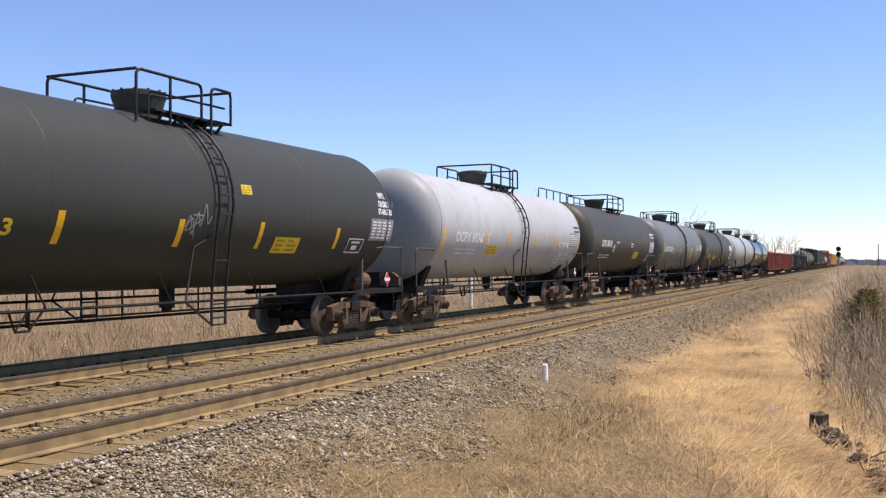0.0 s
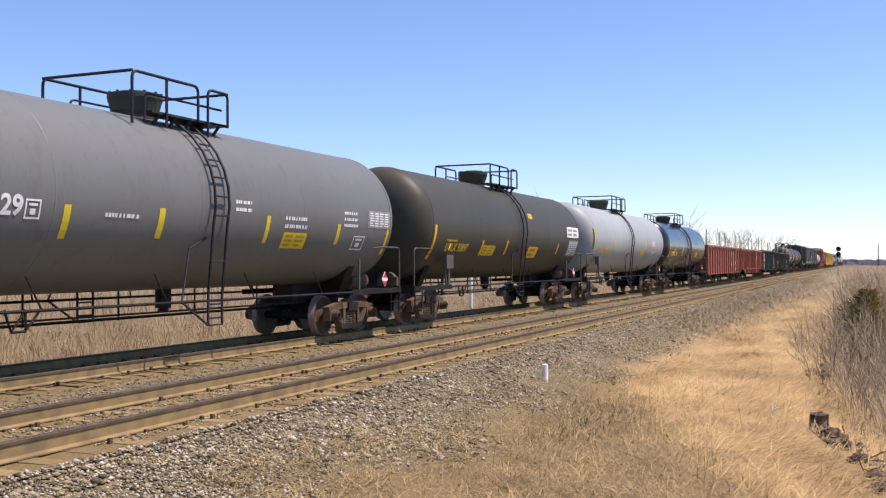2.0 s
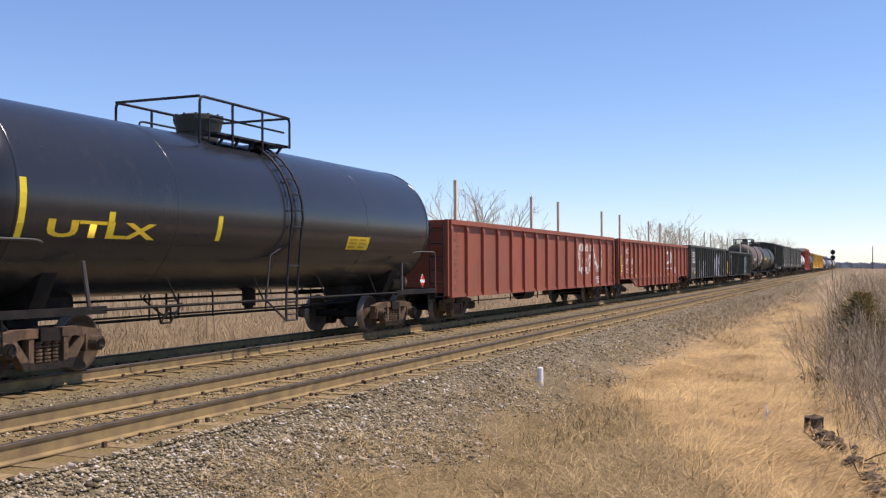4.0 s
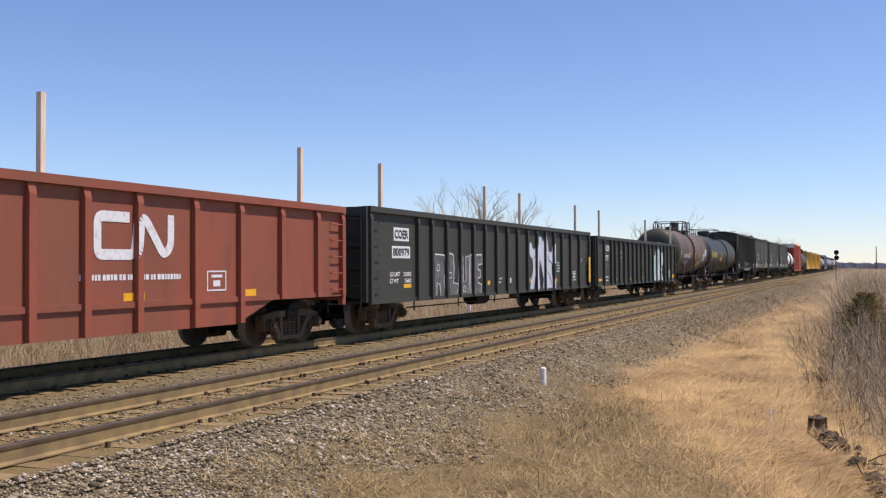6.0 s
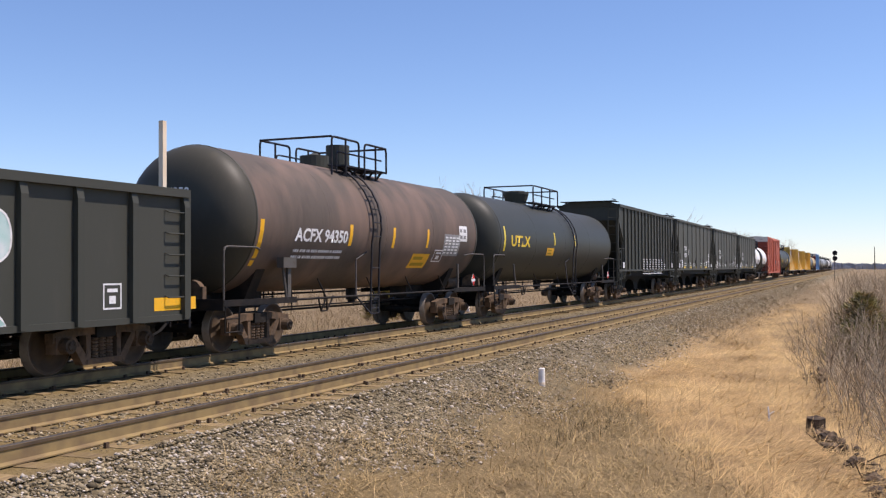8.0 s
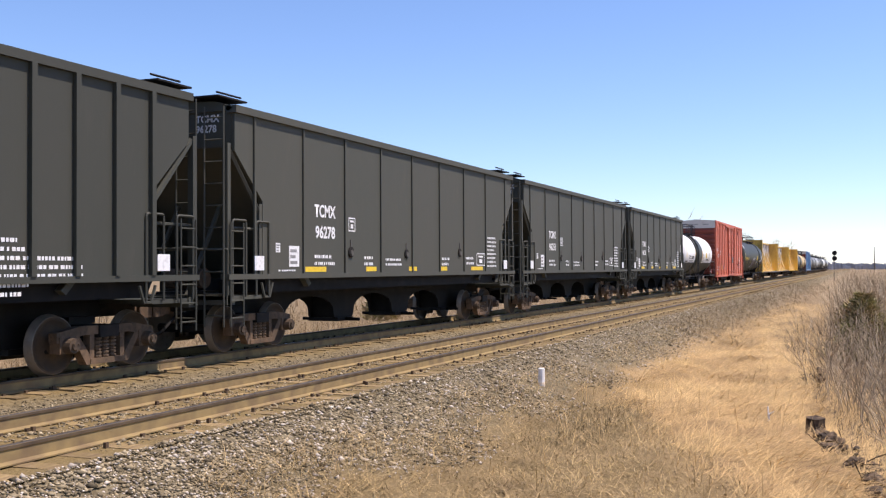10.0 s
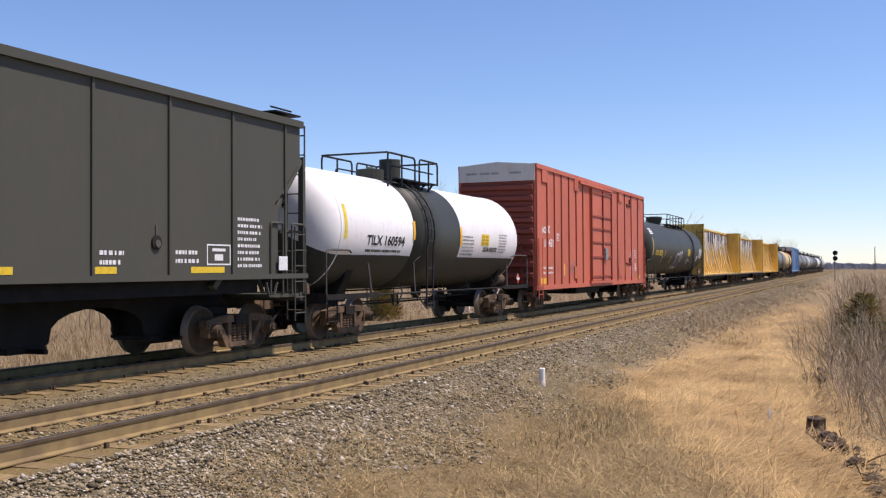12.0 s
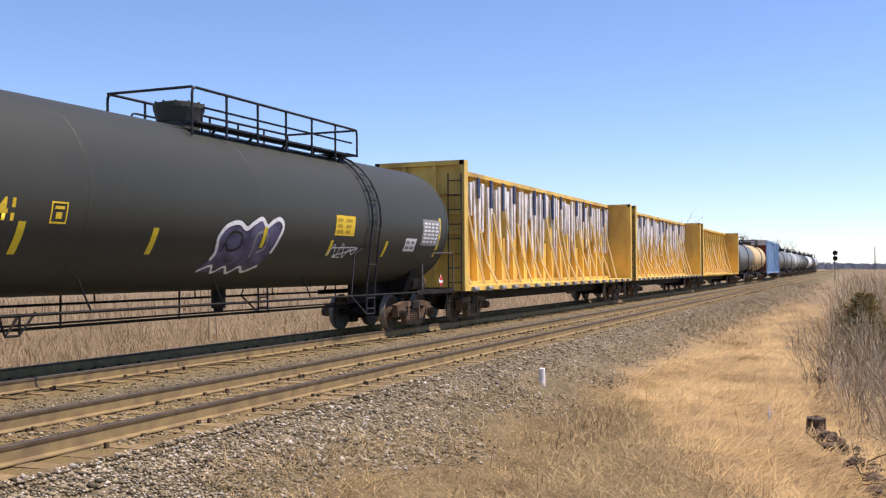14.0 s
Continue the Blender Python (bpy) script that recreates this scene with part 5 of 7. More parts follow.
def marks_grey_striped(f):
    mark_text(f, "GATX 26629", -6.31, -4.09, 2.32, 2.63, M_SIGNWHITE)
    mark_patch(f, -6.66, -6.52, 1.81, 2.81, M_LIME, "reflector_stripe")
    mark_patch(f, -3.31, -3.17, 2.03, 2.53, M_LIME, "reflector_stripe")
    mark_patch(f, -1.16, -1.01, 2.08, 2.58, M_LIME, "reflector_stripe")
    mark_patch(f, 2.08, 2.21, 2.06, 2.59, M_LIME, "reflector_stripe")
    mark_patch(f, 4.95, 5.09, 2.08, 2.53, M_LIME, "reflector_stripe")
    mark_patch(f, 7.43, 7.57, 1.88, 2.81, M_LIME, "reflector_stripe")
    mark_box(f, -4.05, -3.76, 2.29, 2.57, M_SIGNWHITE)
    mark_bars(f, -2.44, -1.53, 2.35, 2.49, 1, M_SIGNWHITE)
    mark_bars(f, 1.01, 1.65, 2.60, 2.88, 2, M_SIGNWHITE)
    mark_bars(f, 2.76, 3.71, 2.34, 2.66, 2, M_SIGNWHITE)
    mark_sign(f, 2.78, 3.70, 1.97, 2.29, M_SIGNYEL, M_INK, 3, 2)
    mark_bars(f, 5.23, 5.97, 2.45, 2.86, 3, M_SIGNWHITE)
    mark_sign(f, 6.40, 7.57, 2.49, 2.90, M_SIGNGREY, M_SIGNWHITE, 6, 4)
    mark_box(f, 5.79, 6.34, 1.97, 2.29, M_SIGNWHITE)


def marks_sooty_tank(f):
    mark_text(f, "UTLX 93897", -6.15, -4.40, 1.99, 2.23, M_SIGNYEL)
    mark_bars(f, -6.15, -5.19, 2.25, 2.36, 1, M_SIGNYEL)
    mark_patch(f, -7.14, -7.00, 1.78, 2.71, M_REFLECT, "reflector_stripe")
    mark_patch(f, -3.32, -3.19, 1.90, 2.36, M_REFLECT, "reflector_stripe")
    mark_patch(f, -1.06, -0.92, 1.94, 2.40, M_REFLECT, "reflector_stripe")
    mark_patch(f, 4.82, 4.96, 1.99, 2.37, M_REFLECT, "reflector_stripe")
    mark_sign(f, -3.14, -2.06, 1.90, 2.21, M_SIGNYEL, M_INK, 3, 2)
    mark_sign(f, 1.35, 2.45, 1.85, 2.23, M_REFLECT, M_INK, 2, 1)
    mark_sign(f, 1.27, 1.71, 3.21, 3.38, M_SIGNYEL, M_INK, 3, 2)
    mark_sign(f, 5.96, 7.62, 2.66, 3.07, M_SIGNWHITE, M_SIGNGREY, 2, 2)
    mark_sign(f, 6.27, 7.62, 1.94, 2.55, M_SIGNGREY, M_SIGNWHITE, 6, 4)
    control_box(f, -6.31, -5.82, 1.51, 1.89)


def marks_light_tank(f):
    mark_text(f, "UTLX 92828", -6.62, -4.66, 2.08, 2.37, M_SIGNYEL)
    mark_patch(f, -7.76, -7.62, 2.24, 3.20, M_LIME, "reflector_stripe")
    mark_patch(f, -3.92, -3.79, 2.31, 2.76, M_LIME, "reflector_stripe")
    mark_patch(f, 0.20, 0.34, 2.25, 2.76, M_LIME, "reflector_stripe")
    mark_patch(f, 3.30, 3.44, 2.39, 2.73, M_LIME, "reflector_stripe")
    mark_sign(f, 2.15, 3.05, 2.00, 2.34, M_SIGNYEL, M_INK, 3, 2)
    mark_sign(f, 4.97, 5.68, 2.56, 2.81, M_SIGNWHITE, M_SIGNGREY, 2, 2)
    control_box(f, -7.05, -6.57, 1.59, 1.94)
    mark_sign(f, 4.92, 6.02, 2.05, 2.36, M_SIGNGREY, M_SIGNWHITE, 6, 4)


def marks_glossy_tank(f):
    mark_text(f, "UTLX", -6.54, -4.11, 2.10, 2.36, M_SIGNYEL)
    mark_patch(f, -7.13, -6.99, 2.06, 2.92, M_LIME, "reflector_stripe")
    mark_patch(f, -5.29, -5.15, 2.10, 2.52, M_LIME, "reflector_stripe")
    mark_patch(f, -2.41, -2.27, 2.13, 2.58, M_LIME, "reflector_stripe")
    mark_sign(f, 2.69, 3.77, 2.05, 2.35, M_SIGNYEL, M_INK, 3, 2)


def marks_flaking_gondola(f):
    mark_patch(f, 6.48, 6.60, 1.11, 1.53, M_REFLECT, "reflector")
    mark_box(f, 7.07, 7.81, 0.81, 1.19, M_SIGNWHITE)


def marks_red_gondola(f):
    mark_text(f, "IC", -8.82, -8.29, 2.28, 2.54, M_SIGNWHITE)
    mark_text(f, "97", -8.87, -8.37, 1.74, 2.03, M_SIGNWHITE)
    mark_text(f, "41 8", -7.84, -6.51, 1.75, 2.05, M_SIGNWHITE)
    mark_box(f, -5.61, -5.28, 1.75, 2.05, M_SIGNWHITE)
    mark_bars(f, -8.90, -8.37, 1.27, 1.57, 2, M_SIGNWHITE)
    mark_bars(f, -7.82, -7.21, 1.25, 1.56, 2, M_SIGNWHITE)
    mark_bars(f, -10.00, -9.49, 1.35, 1.74, 3, M_SIGNWHITE)
    mark_patch(f, -6.82, -6.24, 1.07, 1.22, M_REFLECT, "reflector")
    mark_patch(f, -3.48, -2.84, 1.07, 1.20, M_REFLECT, "reflector")
    mark_patch(f, 0.06, 0.68, 1.09, 1.23, M_REFLECT, "reflector")
    mark_patch(f, -10.54, -10.40, 1.20, 2.18, M_REFLECT, "reflector", lift=0.12)
    mark_bars(f, 2.19, 4.66, 1.40, 1.60, 1, M_SIGNWHITE)
    mark_patch(f, 3.18, 3.69, 1.11, 1.24, M_REFLECT, "reflector")
    mark_patch(f, 6.44, 6.97, 1.10, 1.23, M_REFLECT, "reflector")
    mark_box(f, 5.39, 5.98, 1.22, 1.59, M_SIGNWHITE)


def marks_silver_gondola(f):
    mark_plate(f, "COER", -9.00, -8.08, 2.31, 2.65)
    mark_plate(f, "800979", -9.10, -8.01, 1.87, 2.18)
    mark_text(f, "LD LMT", -9.22, -8.64, 1.41, 1.52, M_SIGNWHITE)
    mark_text(f, "212400", -8.42, -7.95, 1.41, 1.52, M_SIGNWHITE)
    mark_text(f, "LT WT", -9.22, -8.72, 1.24, 1.35, M_SIGNWHITE)
    mark_text(f, "73600", -8.35, -7.95, 1.24, 1.35, M_SIGNWHITE)
    mark_patch(f, -8.41, -7.94, 1.11, 1.21, M_REFLECT, "reflector")
    mark_patch(f, -5.56, -5.01, 1.08, 1.22, M_REFLECT, "reflector")
    mark_patch(f, -2.40, -1.94, 1.08, 1.21, M_REFLECT, "reflector")
    mark_patch(f, 1.94, 2.27, 1.08, 1.24, M_REFLECT, "reflector")
    mark_patch(f, 5.11, 5.57, 1.08, 1.23, M_REFLECT, "reflector")
    mark_sign(f, -0.19, 0.14, 1.11, 1.27, M_SIGNWHITE, M_SIGNGREY, 3, 1)
    mark_bars(f, -1.32, -0.83, 1.09, 1.33, 2, M_SIGNWHITE)
    mark_box(f, 7.72, 8.31, 1.09, 1.46, M_SIGNWHITE)
    mark_strokes(f, [curve([(7.58, 1.56), (7.56, 1.85), (7.78, 2.16), (8.00, 1.85), (7.98, 1.52)]), [(7.66, 1.56), (7.78, 1.98), (7.9, 1.56)]], 0.03, M_GONRED, "scrawl", "faint red ring scrawl")
    mark_strokes(f, [curve([(8.95, 1.35), (9.08, 1.72), (9.18, 1.95)]), curve([(8.92, 1.88), (9.05, 2.0), (9.25, 1.9), (9.35, 2.02)])], 0.025, M_SIGNWHITE, "scrawl", "thin white scrawl")
    mark_bars(f, 5.55, 5.95, 1.42, 1.86, 4, M_SIGNWHITE)
    mark_patch(f, 10.02, 10.28, 0.98, 2.05, M_REFLECT, "reflector", lift=0.12)


def marks_mint_gondola(f):
    mark_text(f, "NKCR", -8.41, -7.46, 2.35, 2.62, M_SIGNWHITE)
    mark_text(f, "3777", -8.37, -7.61, 1.91, 2.16, M_SIGNWHITE)
    mark_patch(f, -9.86, -8.90, 0.98, 1.10, M_REFLECT, "reflector")
    mark_patch(f, -6.41, -5.92, 0.97, 1.09, M_REFLECT, "reflector")
    mark_patch(f, -3.39, -2.85, 0.97, 1.10, M_REFLECT, "reflector")
    mark_patch(f, -0.23, 0.32, 0.98, 1.12, M_REFLECT, "reflector")
    mark_patch(f, 9.16, 10.29, 0.93, 1.15, M_REFLECT, "reflector")
    mark_box(f, -5.30, -4.95, 2.06, 2.37, M_SIGNWHITE)
    mark_bars(f, -8.43, -7.57, 0.94, 1.25, 2, M_SIGNWHITE)
    mark_scribble(f, -8.37, -7.64, 1.51, 1.83, M_SIGNGREY)
    mark_scribble(f, -0.33, 0.16, 1.48, 1.86, M_SIGNGREY)
    mark_box(f, 7.94, 8.36, 1.00, 1.41, M_SIGNWHITE)


def marks_rusty_tank(f):
    mark_text(f, "ACFX 94350", -4.35, -2.05, 2.20, 2.49, M_SIGNWHITE)
    mark_bars(f, -4.29, -2.13, 1.82, 2.08, 2, M_SIGNWHITE)
    mark_patch(f, -5.70, -5.56, 1.69, 2.61, M_REFLECT, "reflector_stripe")
    mark_patch(f, -1.97, -1.82, 2.15, 2.64, M_REFLECT, "reflector_stripe")
    mark_patch(f, 0.34, 0.48, 2.14, 2.65, M_REFLECT, "reflector_stripe")
    mark_patch(f, 2.48, 2.61, 2.18, 2.68, M_REFLECT, "reflector_stripe")
    mark_sign(f, 1.80, 2.91, 1.64, 2.02, M_REFLECT, M_INK, 2, 1)
    mark_sign(f, 4.81, 5.43, 2.41, 2.86, M_SIGNWHITE, M_SIGNGREY, 2, 2)
    mark_sign(f, 3.69, 4.91, 1.98, 2.59, M_SIGNGREY, M_SIGNWHITE, 6, 4)
    mark_box(f, 3.18, 3.80, 1.81, 2.14, M_SIGNWHITE)
    control_box(f, -4.96, -4.46, 1.65, 1.86)


def marks_dim_tank(f):
    mark_text(f, "UTLX", -6.67, -4.56, 2.35, 2.73, M_SIGNYEL)
    mark_sign(f, -2.44, -1.52, 2.09, 2.37, M_REFLECT, M_INK, 2, 1)
    mark_patch(f, -7.40, -7.26, 2.19, 3.00, M_LIME, "reflector_stripe")
    mark_patch(f, -1.57, -1.43, 2.48, 2.96, M_LIME, "reflector_stripe")
    mark_patch(f, 1.34, 1.49, 2.50, 2.96, M_LIME, "reflector_stripe")


def marks_ribbed_hopper(f):
    mark_bars(f, -1.89, 4.96, 1.23, 2.11, 7, M_SIGNWHITE)


def marks_hopper(f, number):
    mark_text(f, "TCMX", -5.08, -4.14, 2.74, 3.02, M_SIGNWHITE)
    mark_text(f, number, -5.04, -4.17, 2.28, 2.56, M_SIGNWHITE)
    mark_box(f, -3.53, -3.20, 2.48, 2.80, M_SIGNWHITE)
    mark_bars(f, -5.08, -4.17, 1.67, 1.97, 2, M_SIGNWHITE)
    mark_sign(f, -6.12, -5.72, 1.67, 2.10, M_SIGNWHITE, M_SIGNGREY, 3, 1)
    mark_sign(f, -6.63, -6.46, 1.96, 2.15, M_SIGNWHITE, M_SIGNGREY, 3, 1)
    mark_bars(f, -2.74, -2.22, 1.67, 1.96, 2, M_SIGNWHITE)
    mark_bars(f, -1.59, -0.62, 1.67, 1.91, 2, M_SIGNWHITE)
    mark_bars(f, 2.01, 2.59, 1.67, 1.97, 2, M_SIGNWHITE)
    mark_bars(f, 3.87, 4.55, 1.70, 2.00, 2, M_SIGNWHITE)
    mark_box(f, 4.76, 5.49, 1.70, 2.08, M_SIGNWHITE)
    mark_bars(f, 5.72, 6.57, 1.63, 2.64, 8, M_SIGNWHITE)
    mark_hole(f, -3.54, -3.31, 1.86, 2.15)
    mark_hole(f, -0.49, -0.25, 1.86, 2.14)
    mark_hole(f, 3.20, 3.51, 1.93, 2.22)
    mark_bars(f, -6.53, -5.85, 1.56, 1.63, 1, M_SIGNWHITE)


def marks_banded_tank(f):
    mark_text(f, "TILX 160594", -5.14, -3.01, 2.19, 2.44, M_INK)
    mark_bars(f, -5.12, -2.76, 1.87, 2.13, 2, M_INK)
    mark_patch(f, -6.30, -6.16, 2.32, 3.11, M_LIME, "reflector_stripe")
    mark_patch(f, -2.52, -2.39, 2.38, 2.87, M_REFLECT, "reflector_stripe", lift=0.018)
    mark_patch(f, 0.81, 0.96, 2.27, 2.83, M_REFLECT, "reflector_stripe", lift=0.018)
    mark_sign(f, 2.62, 3.31, 2.32, 2.68, M_SIGNYEL, M_INK, 3, 2)
    mark_text(f, "SODIUM HYDROXIDE", 2.84, 4.10, 2.13, 2.28, M_INK)
    mark_bars(f, 1.02, 2.06, 1.99, 2.62, 6, M_SIGNGREY)
    mark_bars(f, 4.23, 5.10, 2.10, 2.74, 7, M_SIGNGREY)


def marks_red_boxcar(f):
    mark_text(f, "AO", -8.95, -8.43, 2.90, 3.16, M_SIGNWHITE)
    mark_text(f, "K", -8.18, -7.89, 2.93, 3.20, M_SIGNWHITE)
    mark_text(f, "111", -8.89, -8.47, 2.39, 2.68, M_SIGNWHITE)
    mark_text(f, "431", -8.11, -7.48, 2.41, 2.71, M_SIGNWHITE)
    mark_patch(f, -9.14, -8.42, 1.03, 1.24, M_REFLECT, "reflector")
    mark_box(f, -7.06, -6.66, 2.67, 2.95, M_SIGNWHITE)
    mark_sign(f, 0.50, 1.57, 3.44, 3.84, M_SIGNWHITE, M_SIGNGREY, 2, 2)
    mark_bars(f, -8.9, -8.45, 1.35, 1.72, 2, M_SIGNWHITE)
    mark_bars(f, -8.15, -7.5, 1.35, 1.72, 2, M_SIGNWHITE)
    for x0, x1, z0, z1 in ((-9.00, -8.32, 4.83, 5.26), (-4.47, -3.77, 4.83, 5.30), (-4.55, -3.85, 1.21, 1.67), (3.54, 4.19, 1.25, 1.68), (8.15, 8.80, 1.30, 1.70), (8.20, 8.85, 4.85, 5.18), (3.68, 4.34, 4.85, 5.22)):
        bm = bmesh.new()
        box(bm, x0, x1, -1.525, -1.475, z0, z1)
        box(bm, x0 - 0.02, x1 + 0.02, -1.535, -1.475, z0 - 0.03, z0)
        part("tack_board", bm, M_BOXRED, f.car, "red raised tack board")
    for x0, x1, z0, z1 in ((5.35, 6.11, 1.73, 2.01), (5.39, 6.17, 4.66, 4.96)):
        bm = bmesh.new()
        box(bm, x0, x1, -1.54, -1.475, z0 + 0.06, z0 + 0.14)
        box(bm, x1 - 0.12, x1, -1.56, -1.475, z0, z1 + 0.1)
        part("door_stop", bm, M_BOXEND, f.car, "dark red door stop bar")
    mark_patch(f, -6.02, -5.87, 1.31, 1.79, M_REFLECT, "reflector_stripe")
    mark_patch(f, 4.92, 5.05, 1.31, 1.81, M_REFLECT, "reflector_stripe")
    mark_bars(f, 6.34, 6.56, 1.9, 2.53, 7, M_SIGNWHITE)
    mark_bars(f, 6.73, 6.88, 1.9, 2.53, 7, M_SIGNWHITE)
    mark_bars(f, 7.21, 7.53, 2.09, 2.55, 5, M_SIGNWHITE)
    mark_bars(f, 7.68, 7.84, 2.09, 2.55, 5, M_SIGNWHITE)
    mark_bars(f, 6.23, 6.93, 1.50, 1.67, 2, M_SIGNWHITE)
    mark_bars(f, 5.77, 6.72, 0.81, 0.89, 1, M_SIGNWHITE)
    mark_patch(f, 6.42, 6.74, 1.20, 1.45, M_SIGNWHITE, "stencil_square")
    mark_box(f, 7.26, 7.75, 1.46, 1.83, M_SIGNWHITE)
    mark_patch(f, 8.19, 8.72, 1.05, 1.24, M_SIGNYEL, "yellow_panel")
    mark_scribble(f, -5.2, -4.4, 1.2, 1.9, M_SIGNGREY)


def marks_long_tank(f):
    mark_text(f, "UTLX 952241", -8.27, -6.05, 2.30, 2.63, M_SIGNYEL)
    mark_box(f, -5.39, -5.06, 2.30, 2.62, M_SIGNYEL)
    mark_patch(f, -9.11, -8.97, 2.30, 3.29, M_LIME, "reflector_stripe")
    mark_patch(f, -5.95, -5.81, 1.85, 2.31, M_LIME, "reflector_stripe")
    mark_patch(f, -3.06, -2.92, 1.88, 2.32, M_LIME, "reflector_stripe")
    mark_sign(f, 3.08, 3.98, 2.37, 2.82, M_SIGNYEL, M_INK, 3, 2)
    mark_sign(f, -9.09, -8.28, 3.51, 3.83, M_SIGNWHITE, M_SIGNGREY, 2, 2)
    mark_scribble(f, 3.03, 4.37, 1.79, 2.24, M_SIGNWHITE)
    mark_sign(f, 7.84, 8.99, 2.24, 2.93, M_SIGNGREY, M_SIGNWHITE, 6, 4)
    mark_sign(f, 6.88, 7.54, 2.07, 2.40, M_SIGNWHITE, M_SIGNGREY, 2, 2)



# ---- the train, front to rear, by metres along it ----
def slogan(f, x0, x1, z0, z1):
    """Block graffiti: thin grey letter bodies with pale outlines, no word that can be read."""
    w, h = (x1 - x0) / 4.0, z1 - z0
    blocks = [[(0.0, 0.0), (0.30, 0.02), (0.34, 0.34), (0.55, 0.30), (0.62, 0.0), (0.95, 0.02), (0.86, 0.42), (0.98, 0.62), (0.90, 0.98), (0.22, 1.0), (-0.08, 0.92), (-0.04, 0.5)],
              [(0.05, 0.02), (0.92, 0.0), (1.0, 0.30), (0.60, 0.32), (0.66, 0.72), (0.58, 1.0), (0.16, 1.05), (0.08, 0.6)],
              [(0.08, 0.0), (0.88, 0.02), (0.96, 0.5), (0.92, 0.98), (0.62, 0.96), (0.64, 0.36), (0.42, 0.34), (0.40, 0.98), (0.06, 1.0), (0.0, 0.4)],
              [(0.06, 0.02), (0.98, 0.0), (1.02, 0.26), (0.70, 0.30), (0.72, 0.42), (0.94, 0.44), (0.92, 0.62), (0.70, 0.64), (0.74, 0.76), (1.08, 0.78), (1.04, 1.02), (0.02, 1.0), (0.0, 0.5)]]
    eyes = [(0.42, 0.68), (0.36, 0.5), (0.52, 0.16), (0.36, 0.72)]
    for k, (b, eye) in enumerate(zip(blocks, eyes)):
        a = x0 + k * w
        body = [(a + u * w, z0 + v * h) for u, v in b]
        g = mark_fill(f, body, M_SPRAYDIM, "graffiti", "thin grey block graffiti with a pale outline", 0.04)
        mark_over_ribs(f, body, M_SPRAYDIM, g)
        mark_strokes(f, [body + [body[0]]], 0.04, M_SIGNWHITE, "outline", lift=0.012, parent=g)
        ex, ez = a + eye[0] * w, z0 + eye[1] * h
        mark_strokes(f, [[(ex - 0.1, ez - 0.06), (ex - 0.06, ez + 0.1), (ex + 0.1, ez + 0.07), (ex + 0.07, ez - 0.08), (ex - 0.1, ez - 0.06)]], 0.03, M_SIGNWHITE, "inner_stroke", lift=0.012, parent=g)


def splash(f, x0, x1, z0, z1, material, edge, label, gap):
    """A spray-painted mass with two lobes, spikes over the middle and dark gaps."""
    w, h = x1 - x0, z1 - z0

    def at(*uv):
        return [(x0 + u * w, z0 + v * h) for u, v in uv]
    mass = at((0.03, 0.0), (0.90, 0.0), (0.92, 0.12), (0.86, 0.24), (0.84, 0.38), (0.86, 0.47), (0.93, 0.48), (0.99, 0.56), (1.0, 0.70), (0.97, 0.82), (0.91, 0.86), (0.86, 0.80), (0.84, 0.72), (0.78, 0.70), (0.72, 0.73),
              (0.70, 0.84), (0.66, 0.80), (0.65, 0.95), (0.60, 0.86), (0.55, 1.0), (0.52, 0.88), (0.44, 0.97), (0.34, 0.95), (0.28, 0.84), (0.20, 0.74), (0.13, 0.76), (0.08, 0.86), (0.01, 0.80), (0.03, 0.62), (0.12, 0.54), (0.14, 0.36), (0.07, 0.20))
    mass = [tuple(q)[:2] for q in curve(mass + [mass[0]], 3)][:-1]
    g = mark_fill(f, mass, material, "graffiti", label, 0.035)
    mark_over_ribs(f, mass, material, g)
    for shape in (at((0.40, 0.02), (0.50, 0.02), (0.53, 0.20), (0.45, 0.42), (0.38, 0.56), (0.36, 0.30)), at((0.57, 0.46), (0.63, 0.36), (0.66, 0.46), (0.62, 0.60), (0.58, 0.66)), at((0.18, 0.02), (0.24, 0.02), (0.22, 0.28))):
        mark_fill(f, shape, gap, "gap_fill", step=0.04, lift=0.010, parent=g)
    mark_strokes(f, [mass + [mass[0]]], 0.035, edge, "outline", lift=0.012, parent=g)
    inner = [at((0.54, 0.58), (0.60, 0.74), (0.66, 0.66), (0.72, 0.54), (0.80, 0.50), (0.86, 0.47)), at((0.60, 0.56), (0.64, 0.58), (0.63, 0.50)), at((0.66, 0.46), (0.70, 0.30), (0.62, 0.20), (0.56, 0.10), (0.60, 0.02)),
             at((0.70, 0.30), (0.80, 0.20), (0.84, 0.06)), at((0.28, 0.84), (0.34, 0.66), (0.30, 0.50)), at((0.13, 0.55), (0.24, 0.62), (0.26, 0.40)), at((0.60, 0.80), (0.63, 0.84), (0.61, 0.90))]
    for line in inner:
        mark_strokes(f, [line], 0.035, M_INK if gap is M_INK else M_TEAL, "inner_stroke", lift=0.014, parent=g)
    return g, w, h


